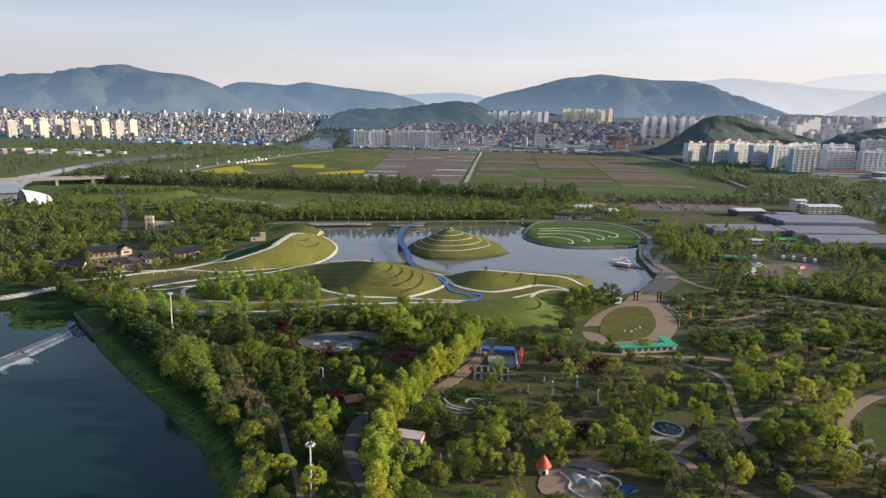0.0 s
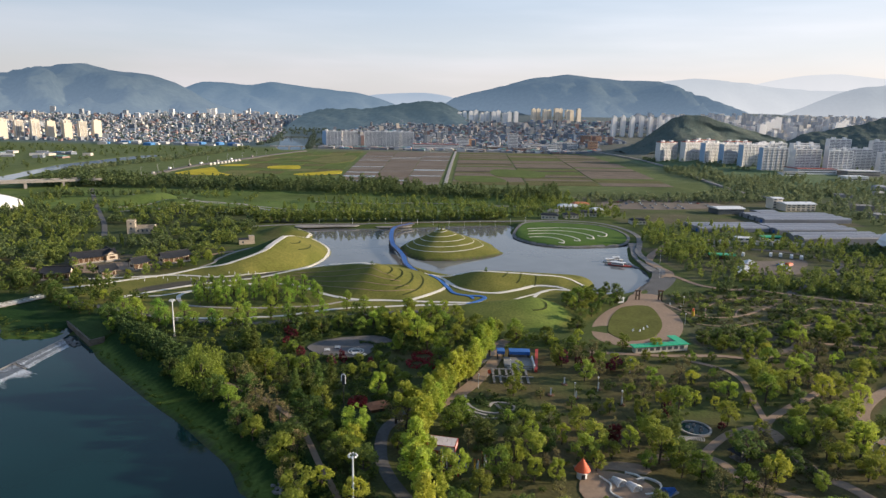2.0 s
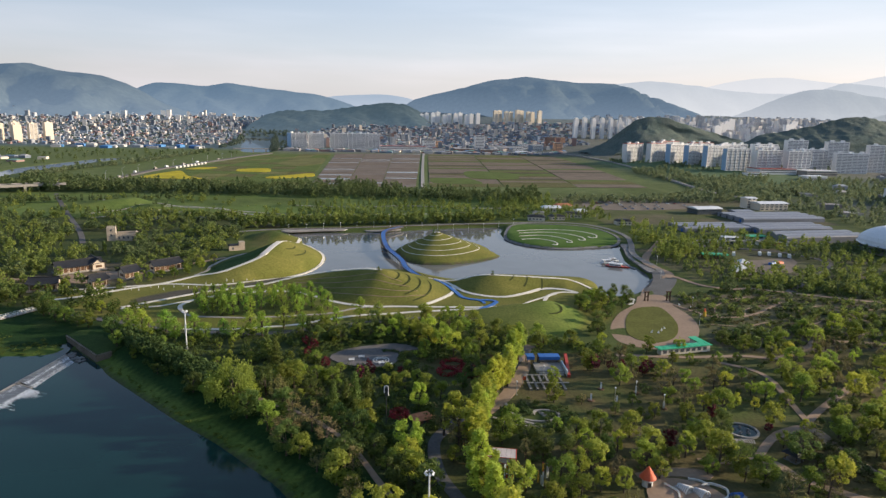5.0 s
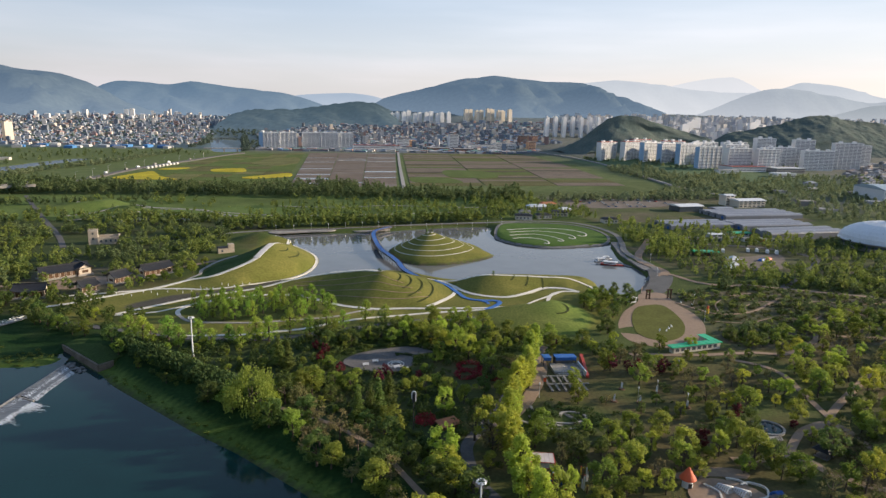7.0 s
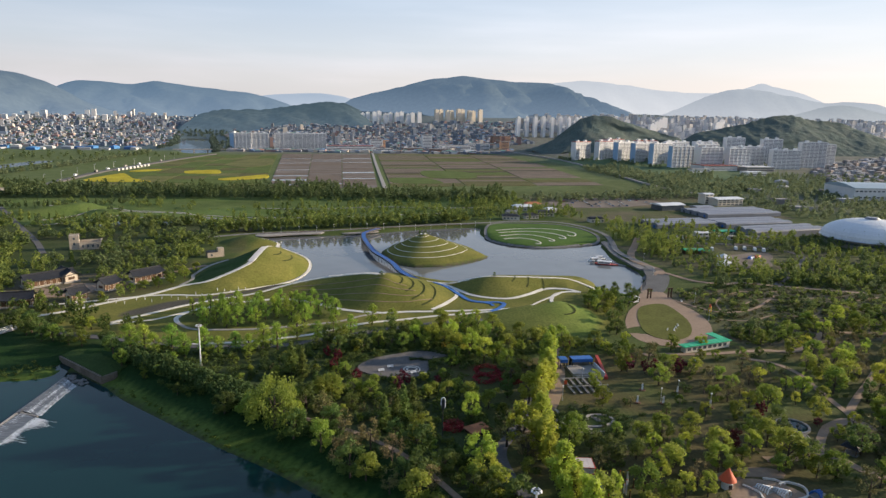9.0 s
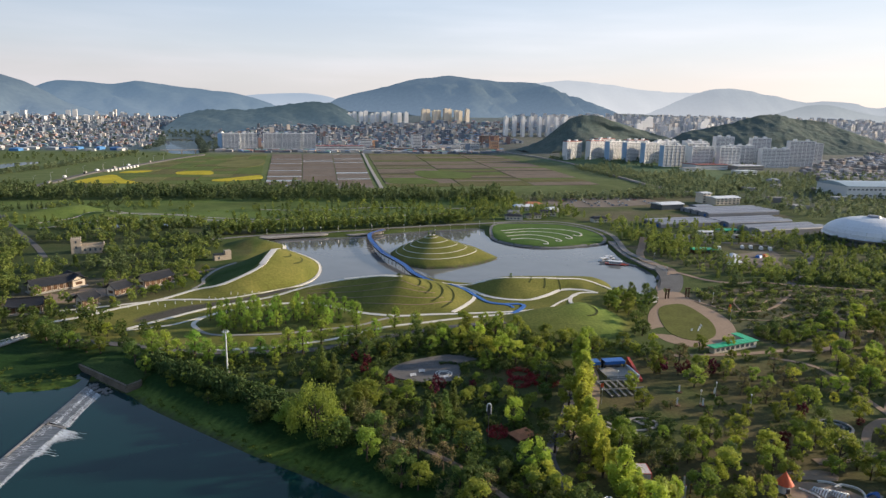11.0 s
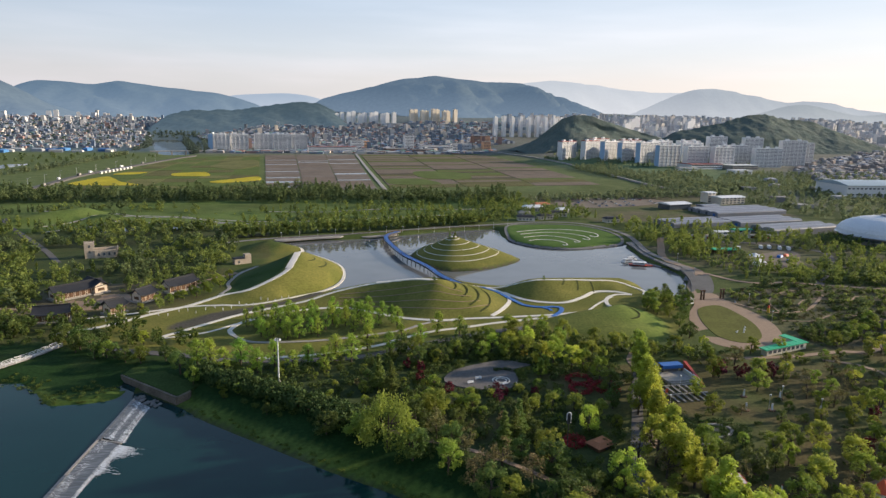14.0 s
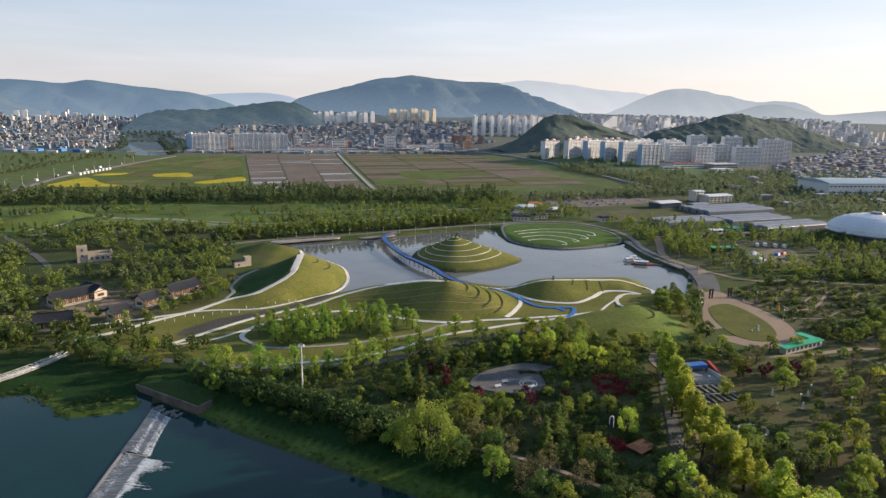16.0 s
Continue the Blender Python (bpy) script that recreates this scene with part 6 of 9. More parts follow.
for x, y, w, floors, turn, gable, cap in (
        (516, 1330, 52, 13, 28, None, M_ROOF_RED), (556, 1302, 52, 13, 28, None, M_ROOF_RED), (580, 1262, 52, 13, 25, M_APT_BLUE, None), (606, 1236, 52, 13, 22, M_APT_BLUE, None),
        (628, 1200, 54, 14, 18, M_APT_BLUE, None), (642, 1150, 52, 14, 8, M_APT_BLUE, None), (650, 1300, 60, 13, 15, None, M_ROOF_RED), (712, 1280, 60, 13, 12, None, None),
        (692, 1132, 52, 14, 6, None, None), (745, 1122, 48, 14, 5, None, None), (760, 1250, 56, 14, 5, None, None), (800, 1160, 62, 14, 0, None, None), (815, 1230, 44, 18, 0, None, None),
        (858, 1130, 62, 13, -4, None, None), (885, 1205, 44, 18, -4, None, None), (938, 1150, 56, 18, -6, None, None), (985, 1165, 34, 16, -8, None, None), (600, 1345, 56, 13, 22, None, M_ROOF_RED), (668, 1225, 50, 14, 12, M_APT_BLUE, None), (730, 1200, 56, 14, 8, None, None)):
    apartment(x, y, gz(x, y), w, 12, floors, turn, M_APT, gable, cap, A_BLUE if gable else A_RED if cap else A_GREY)
for x, y, w, turn in ((-228, 1690, 20, 60), (-208, 1680, 36, 5), (-168, 1690, 40, 5), (-112, 1720, 44, 3), (-66, 1722, 44, 3), (-26, 1728, 40, 3)):
    apartment(x, y, gz(x, y), w, 12, 14, turn, M_APT, M_APT_BLUE if w == 20 else None, None, A_BLUE if w == 20 else A_GREY)
for k in range(11):
    x, y = 205 + k * 25, 2900 + 30 * (k % 2)
    apartment(x, y, gz(x, y), 18, 14, 14 + k % 4, 10, M_APT, None, None, "far pale apartment tower on the slope", False)
for k in range(9):
    x, y = 530 + k * 25, 2880 + 30 * (k % 2)
    apartment(x, y, gz(x, y), 18, 14, 19 - k % 4, 15, M_APT_WARM, None, None, "far cream apartment tower on the slope", False)
for k in range(22):
    x, y = 690 + k * 13, 2250 + 16 * (k * 7 % 5)
    apartment(x, y, gz(x, y), 11, 14, 21 + k * 3 % 5, 8, M_APT, None, None, "far hazy apartment tower", False)
for k in range(12):
    x, y = -1130 + k * 24, 1720 + 24 * (k % 3) + k * 6
    apartment(x, y, gz(x, y), 20, 13, 15 + k % 3, 50, M_APT_WARM, None, None, "sunlit cream apartment tower at the town's edge", k % 2 == 0)
for k in range(14):
    x, y = 1250 + k * 70, 2300 + 90 * (k % 4)
    apartment(x, y, gz(x, y), 30, 14, 18 + k % 5, 10, M_APT, None, None, "misty pale apartment tower in the far suburb", False)
M_BRICK = mat("brown_brick", (0.27, 0.16, 0.12), 0.9, 0.15, 3.0)
M_PEACH = mat("peach_paint", (0.62, 0.36, 0.22), 0.85, 0.1, 3.0)
for x, y, w, d, h, paint, cap in ((330, 1730, 90, 30, 14, M_APT, M_CONC), (410, 1770, 60, 30, 18, M_APT, M_CONC), (208, 1665, 52, 24, 9, M_BRICK, M_CONC), (272, 1655, 50, 22, 8, M_BRICK, M_CONC), (263, 1760, 26, 18, 40, M_APT, M_CONC), (500, 1900, 24, 20, 28, M_BRICK, M_CONC), (540, 1930, 26, 20, 24, M_PEACH, M_CONC),
                            (52, 1690, 120, 18, 12, M_APT, M_ROOF_RED), (150, 1800, 30, 18, 22, M_PEACH, M_CONC), (128, 1780, 34, 18, 24, M_APT, M_CONC), (480, 1750, 22, 16, 20, M_PEACH, M_CONC), (132, 1650, 46, 16, 8, M_APT, M_CONC), (345, 1610, 30, 14, 8, M_PANEL, M_PANEL),
                            (695, 1120, 74, 40, 8, M_PANEL, M_ROOF_RED), (770, 1100, 62, 30, 8, M_CONC, M_PANEL), (720, 1040, 40, 20, 6, M_PANEL, M_PANEL), (640, 1085, 40, 14, 5, M_PANEL, M_CONC)):
    ob = thing("commercial_building", "low %s commercial building beyond the fields" % ("brown brick" if paint is M_BRICK else "peach-painted" if paint is M_PEACH else "pale"), "building", (x, y, gz(x, y)), 4)
    wall = part("wall", box(-w / 2, w / 2, -d / 2, d / 2, -4, h), paint, ob)
    for k in range(int(h // 4)):
        part("window_band", box(-w / 2 + 1.5, w / 2 - 1.5, -d / 2 - 0.15, -d / 2 - 0.003, k * 4 + 1.4, k * 4 + 3), M_GLASS, wall)
    part("roof", box(-w / 2 - 0.4, w / 2 + 0.4, -d / 2 - 0.4, d / 2 + 0.4, h, h + 0.8), cap, ob)

# ---- fields ----
FIELD_PAINTS = {"green": (0.10, 0.135, 0.035), "pale": (0.15, 0.15, 0.055), "yellow": (0.44, 0.37, 0.03), "brown": (0.175, 0.14, 0.11), "grey": (0.195, 0.168, 0.145), "olive": (0.12, 0.115, 0.045), "dark": (0.085, 0.08, 0.05)}
FIELD_MATS = {k: mat("field_" + k, c, 0.95, 0.25, 5.0, 0.3, spec=0.1, fine=2.0) for k, c in FIELD_PAINTS.items()}


def field(name, corners, nu, nv, kinds, seed, label):
    """A tract of plots divided by low balks; every plot is a piece of its own."""
    rg = np.random.default_rng(seed)
    a, b, c, d = [np.array(p, float) for p in corners]
    ob = thing(name, label, "farmland", kind="structure")
    for i in range(nu):
        for j in range(nv):
            q = []
            for u, v in ((i + 0.012, j + 0.015), (i + 0.988, j + 0.015), (i + 0.988, j + 0.985), (i + 0.012, j + 0.985)):
                u, v = u / nu, v / nv
                q.append((a * (1 - u) + b * u) * (1 - v) + (d * (1 - u) + c * u) * v)
            bm = bmesh.new()
            z = 0.4 + rg.uniform(0, 0.12)
            top = [bm.verts.new((*p, z)) for p in q]
            low = [bm.verts.new((*p, -0.6)) for p in q]
            bm.faces.new(top)
            for k in range(4):
                bm.faces.new((top[k], low[k], low[(k + 1) % 4], top[(k + 1) % 4]))
            bmesh.ops.recalc_face_normals(bm, faces=bm.faces[:])
            pick = kinds[int(rg.integers(len(kinds)))]
            part("plot", bm, FIELD_MATS[pick], ob)
    return ob


FIELD_MATS["paddy"] = mat("flooded_paddy", (0.13, 0.12, 0.105), 0.18, 0.25, 6.0, spec=0.5)
field("west_fields", [(-350, 905), (-126, 872), (-122, 1530), (-285, 1440)], 5, 13, ["green", "green", "pale", "green", "olive", "green"], 1, "green farm plots divided by low balks")
field("middle_fields", [(-118, 872), (22, 872), (88, 1560), (-112, 1530)], 3, 60, ["brown", "grey", "brown", "brown", "grey", "brown", "paddy", "brown", "grey", "brown"], 2, "brown and grey ploughed paddy plots")
field("east_fields", [(40, 885), (360, 900), (440, 1590), (104, 1570)], 3, 34, ["brown", "olive", "brown", "brown", "dark", "olive", "brown", "green"], 3, "brown and olive plots beside a straight lane")
for outline, key, lab in (([(-356, 958), (-353, 1005), (-334, 1062), (-318, 1032), (-300, 986), (-272, 950), (-310, 946)], "yellow", "bright yellow blossom field"), ([(-251, 1104), (-228, 1120), (-206, 1126), (-196, 1066), (-220, 1060), (-245, 1066)], "yellow", "bright yellow blossom field"),
                          ([(-190, 984), (-160, 1016), (-128, 1048), (-124, 1004), (-150, 978), (-180, 964)], "yellow", "bright yellow blossom field"), ([(-330, 1090), (-300, 1100), (-290, 1128), (-322, 1120)], "yellow", "bright yellow blossom strip"),
                          ([(-205, 1230), (-160, 1180), (-128, 1250), (-130, 1380), (-180, 1340)], "pale", "dry yellowish grass field"), ([(120, 1010), (190, 1000), (200, 1100), (130, 1120)], "green", "green crop plot among brown fields"), ([(54, 930), (120, 925), (112, 990), (60, 1000)], "green", "green crop plot among brown fields")):
    slab("blossom_field" if key == "yellow" else "crop_field", outline, FIELD_MATS[key], lab, 0.75, "farmland", step=8.0)
ribbon("field_lane", spline([(30, 860), (63, 1231), (98, 1600)], 30), 5.0, M_CONC, "straight pale lane between the fields", "road", 0.8, 1.2)
ribbon("diagonal_road", spline([(440, 1700), (455, 1600), (472, 1400), (467, 1150), (443, 980), (428, 845), (440, 780)], 30), 4.5, M_CONC, "pale road on a low embankment past the fields", "road", 2.0, 3.0)
ribbon("levee_road", spline([(-392, 820), (-386, 889), (-378, 985), (-366, 1090), (-336, 1206), (-297, 1350), (-253, 1496)], 30), 9.0, M_ASPHALT, "road on the levee beside the river", "road", 2.0, 3.0)

# ---- lake: bridge, boats, spirals ----
def rail_line(line, z, height, r=0.05, n=4):
    """One bent rail: rings of corners along the line, joined."""
    bm = bmesh.new()
    p = np.asarray(line, float)
    t = np.gradient(p, axis=0)
    t /= np.linalg.norm(t, axis=1)[:, None]
    rings = []
    for (x, y), (tx, ty), zz in zip(p, t, z):
        rings.append([bm.verts.new((x - ty * r * math.cos(a), y + tx * r * math.cos(a), zz + height + r * math.sin(a))) for a in np.arange(n) * 2 * math.pi / n + 0.4])
    for a, b in zip(rings[:-1], rings[1:]):
        for k in range(n):
            bm.faces.new((a[k], a[(k + 1) % n], b[(k + 1) % n], b[k]))
    bm.faces.new(rings[0][::-1])
    bm.faces.new(rings[-1])
    return bm


def offset(line, d):
    p = np.asarray(line, float)
    t = np.gradient(p, axis=0)
    t /= np.linalg.norm(t, axis=1)[:, None]
    return p + d * np.stack([-t[:, 1], t[:, 0]], 1)


def deck_bridge():
    """The winding blue footbridge over the lake."""
    line = spline([(-14, 571), (-26, 556), (-31, 538), (-31.5, 505), (-29.5, 476), (-24.5, 454), (-21.5, 438), (-20, 420), (-16, 406), (-11, 394), (-5, 387)], 3.0)
    n = len(line)
    z = 0.2 + 1.4 * np.sin(np.linspace(0.15, 0.97, n) * math.pi)
    ob = thing("footbridge", "winding blue footbridge on dark posts across the lake", "bridge")
    half = 1.75
    L, R = offset(line, half), offset(line, -half)
    V, F = [], []
    for i in range(n):
        V += [(*L[i], z[i]), (*R[i], z[i]), (*R[i], z[i] - 0.5), (*L[i], z[i] - 0.5)]
        if i:
            a, b = 4 * (i - 1), 4 * i
            F += [(a, b, b + 1, a + 1), (a + 1, b + 1, b + 2, a + 2), (a + 2, b + 2, b + 3, a + 3), (a + 3, b + 3, b, a)]
    link_mesh("deck", V, F, M_BLUE, ob)
    for side, edge in ((1, L), (-1, R)):
        out = offset(line, side * (half + 0.12))
        V = [(*p, zz) for p, zz in zip(edge, z - 0.9)] + [(*p, zz) for p, zz in zip(edge, z + 0.12)] + [(*p, zz) for p, zz in zip(out, z + 0.12)] + [(*p, zz) for p, zz in zip(out, z - 0.9)]
        F = [(k * n + i, k * n + i + 1, ((k + 1) % 4) * n + i + 1, ((k + 1) % 4) * n + i) for k in range(4) for i in range(n - 1)]
        link_mesh("side_panel", V, F, M_DARK_BLUE, ob, "dark side panel")
        part("rail", rail_line(out, z, 1.1, 0.06), M_TIMBER, ob, "brown handrail")
        part("rail", rail_line(out, z, 0.6, 0.04), M_TIMBER, ob, "brown handrail")
        for i in range(0, n, 2):
            a = edge[i]
            part("post", tube((a[0], a[1], LAKE_Z - 2.5), (a[0], a[1], z[i] - 0.3), 0.16, 0.16, 6), M_DARK, ob)
    return ob


M_DARK_BLUE = mat("dark_side_panel", (0.045, 0.04, 0.05), 0.5, 0.15, 1.0)
deck_bridge()
ribbon("blue_walk", spline([(-5, 387), (0, 377), (4.5, 364), (7.5, 352), (14, 347), (22, 345.5), (24, 342), (19, 335), (13, 330)], 1.5), 2.3, M_BLUE, "bright blue painted walk winding between the mounds", lift=0.3)
ribbon("blue_walk", spline([(14, 347), (17, 343), (17, 339)], 1.0), 1.6, M_BLUE, "bright blue painted walk winding between the mounds", lift=0.3)
# the pale spiral up the conical island
a = np.linspace(0, 4.6 * 2 * math.pi, 260) + 2.0
oa = np.arctan2(BEACON[:, 1] - 482, BEACON[:, 0] - 7)
orad = np.hypot(BEACON[:, 0] - 7, BEACON[:, 1] - 482)
o = np.argsort(oa)
edge = np.interp((a + math.pi) % (2 * math.pi) - math.pi, oa[o], orad[o], period=2 * math.pi)
r = np.minimum(edge, 0.6 * edge + 14) * np.linspace(0.86, 0.10, len(a))
ribbon("spiral_walk", np.stack([7 + r * np.cos(a), 482 + r * np.sin(a)], 1), 0.4, M_WHITE, "thin pale spiral walk up the conical grass island", lift=0.07, thick=0.05)
for pts in ([(86, 556), (115, 562), (139, 555), (150, 539), (147, 526), (142, 524), (141, 529)], [(85, 545), (109, 549), (126, 541), (134.5, 526), (133, 514), (129, 514), (129, 518)],
            [(82, 531), (102, 535), (115, 525), (120, 511), (119, 504.5), (115.5, 505), (116, 508)], [(81, 518), (94, 519.5), (103, 513), (106, 503), (104, 497), (101, 499)]):
    ribbon("island_arc", spline(pts, 1.5), 1.1, M_WHITE, "white curling stone line set in the lawn island", lift=0.2)
ob = ribbon("island_rim", np.concatenate([SPIRAL_ISLE, SPIRAL_ISLE[:1]]), 2.4, M_GREYSTONE, "grey stone rim walk round the lawn island", lift=0.25)
for cx, cy, rr in ((7, 482, 2.2),):
    slab("summit_terrace", [(cx + rr * math.cos(k), cy + rr * math.sin(k)) for k in np.linspace(0, 5.4, 7)], M_WHITE, "small pale terrace on the conical island's top", 0.3)
for x, y, h in ((5, 485, 5.0), (9, 484, 4.5), (6.5, 479.5, 3.8)):
    plant("conifer_tree", x, y, h, 0.8)
plant("dark_broadleaf_tree", 28, 374, 3.2, 1.1)
plant("dark_broadleaf_tree", -39, 364, 2.8, 1.1)


def snail_lines():
    """Low curved turf ledges: dark retaining edges on the flanks of the mounds."""
    for cx, cy, rad, a0, a1, top in ((-35, 364, 8, -0.9, 0.75, 0.8), (-35, 364, 14, -1.0, 0.6, 1.0), (-35, 364, 20, -1.05, 0.45, 1.0), (-35, 364, 26, -1.0, 0.35, 0.8), (-106, 448, 13, -0.9, 0.3, 0.5),
                                     (-106, 448, 20, -0.8, 0.3, 0.5), (30, 379, 12, -0.9, 0.0, 0.25), (30, 379, 20, -0.7, 0.0, 0.25), (30, 379, 29, -0.55, 0.0, 0.2), (44, 318, 9, -1.6, 0.7, 0.8)):
        ang = np.linspace(a0, a1, 22)
        line = np.stack([cx + rad * np.cos(ang), cy + rad * np.sin(ang) * 1.05], 1)
        z = ground_z(line[:, 0], line[:, 1])
        t = np.sin(np.linspace(0, 1, 22) * math.pi) * top * 0.6 + 0.05
        inner = line + 0.9 * (np.array([cx, cy]) - line) / rad
        zi = ground_z(inner[:, 0], inner[:, 1])
        V = [(*p, q - 0.3) for p, q in zip(line, z)] + [(*p, q + k) for p, q, k in zip(line, z, t)] + [(*p, q + 0.12) for p, q in zip(inner, np.maximum(zi, z + t * 0.8))]
        F = [(i, i + 1, 22 + i + 1, 22 + i) for i in range(21)] + [(22 + i, 22 + i + 1, 44 + i + 1, 44 + i) for i in range(21)]
        tagged(link_mesh("turf_ledge", V, F, M_TURF), "low curved turf ledge cut into the grass mound", "turf ledge", kind="structure")


M_TURF = mat("turf_edge", (0.06, 0.07, 0.022), 0.95, 0.3, 1.0, 0.1, spec=0.1)
snail_lines()
# thin pale contour walks down the snail mound, and its crest terrace
crest_line = np.array([(-84, 386), (-70, 386), (-56, 382), (-46, 376), (-38, 367), (-33, 359)])
foot_line = np.array([(-90, 369), (-74, 357), (-59, 345), (-44, 337.5), (-26, 338), (-9, 346)])
for f in (0.28, 0.46, 0.64, 0.8):
    ribbon("contour_walk", spline((crest_line * (1 - f) + foot_line * f).tolist(), 2.0), 0.35, M_TAN, "thin pale contour line across the grass mound", lift=0.05, thick=0.04)
ribbon("crest_terrace", spline([(-66, 385), (-58, 382.5), (-46, 376), (-39, 368)], 1.5), 3.4, M_WHITE, "broad pale terrace along the crest of the mound", lift=0.3)


def boat(x, y, turn, length, hull, label):
    ob = thing("pleasure_boat", label, "boat", (x, y, LAKE_Z), turn, "boats at the quay")
    w = length * 0.3
    bm = bmesh.new()
    prof = []
    for t in np.linspace(0, 1, 9):
        half = w / 2 * (1 - max(0, (t - 0.55) / 0.45) ** 2) * (0.85 + 0.15 * min(1, t * 4))
        prof.append([bm.verts.new((length * (t - 0.5), s * half * k, z)) for s, k, z in ((-1, 0.6, -0.3), (-1, 1, 0.7), (1, 1, 0.7), (1, 0.6, -0.3))])
    for p, q in zip(prof[:-1], prof[1:]):
        for k in range(4):
            bm.faces.new((p[k], q[k], q[(k + 1) % 4], p[(k + 1) % 4]))
    bm.faces.new(prof[0])
    bm.faces.new(prof[-1][::-1])
    bmesh.ops.recalc_face_normals(bm, faces=bm.faces[:])
    part("hull", bm, hull, ob)
    cabin = part("cabin", box(-length * 0.35, length * 0.15, -w * 0.33, w * 0.33, 0.65, 2.0, taper=0.1), M_PANEL, ob)
    part("canopy", box(-length * 0.4, length * 0.22, -w * 0.42, w * 0.42, 2.35, 2.5), M_PANEL, ob)
    for sx in (-0.36, 0.18):
        for sy in (-0.38, 0.38):
            part("canopy_post", tube((length * sx, w * sy, 0.6), (length * sx, w * sy, 2.4), 0.05, 0.05, 5), M_STEEL, ob)
    part("window_band", box(-length * 0.33, length * 0.13, -w * 0.345, w * 0.345, 1.2, 1.7), M_GLASS, cabin)


boat(126, 444, 15, 12, M_PANEL, "white pleasure boat with a canopy moored at the quay")
boat(128.5, 432, -28, 16, M_RED, "red-hulled pleasure boat moored at the quay")
boat(132, 449, 10, 9, M_PANEL, "white pleasure boat with a canopy moored at the quay")
ob = thing("floating_jetty", "grey floating jetty with dark rails", "jetty", (134, 438, LAKE_Z), -70)
part("deck", box(-14, 14, -1.6, 1.6, -0.3, 0.5), M_GREYSTONE, ob)
for k in range(8):
    part("rail_post", tube((-13 + k * 3.7, -1.5, 0.4), (-13 + k * 3.7, -1.5, 1.6), 0.06, 0.06, 5), M_DARK, ob)
part("rail", box(-13, 13, -1.55, -1.45, 1.5, 1.62), M_DARK, ob)


def lamp_post(x, y, tall=4.5):
    ob = thing("lamp_post", "slender pale lamp post beside the walk", "lamp post", (x, y, gz(x, y)), 0, "lamp posts")
    part("pole", tube((0, 0, -0.3), (0, 0, tall), 0.11, 0.07, 6), M_STEEL, ob)
    part("base", tube((0, 0, -0.1), (0, 0, 0.5), 0.22, 0.16, 8), M_STEEL, ob)
    part("lantern", tube((0, 0, tall), (0, 0, tall + 0.6), 0.2, 0.32, 8), M_PANEL, ob)


for t in np.linspace(0, 1, 15):
    lamp_post(-110 + 200 * t, 560.5 + 27 * t)
for x, y in ((22, 240), (8, 226), (-8, 205), (52, 223), (57, 211), (42, 218), (70, 240), (130, 330), (118, 300), (140, 390), (156, 430)):
    lamp_post(x, y, 5)


def plinth_post(x, y):
    ob = thing("marker_post", "white standing stone post on a round base", "sculpture", (x, y, gz(x, y)), 0, "white posts on the lawn")
    part("base", tube((0, 0, -0.2), (0, 0, 0.35), 1.3, 1.2, 12), M_TIMBER, ob)
    part("shaft", box(-0.28, 0.28, -0.25, 0.25, 0.3, 2.6, taper=0.08), M_PANEL, ob)
    part("cap", box(-0.3, 0.3, -0.3, 0.3, 2.6, 2.75), M_CONC, ob)


for x, y in ((33.7, 219.4), (52.7, 224.5), (57.3, 211.4), (42.4, 217), (41, 229)):
    plinth_post(x, y)

# ---- weir and wall ----
M_WET = mat("wet_concrete", (0.10, 0.10, 0.10), 0.35, 0.4, 0.6, 0.05, spec=0.5)


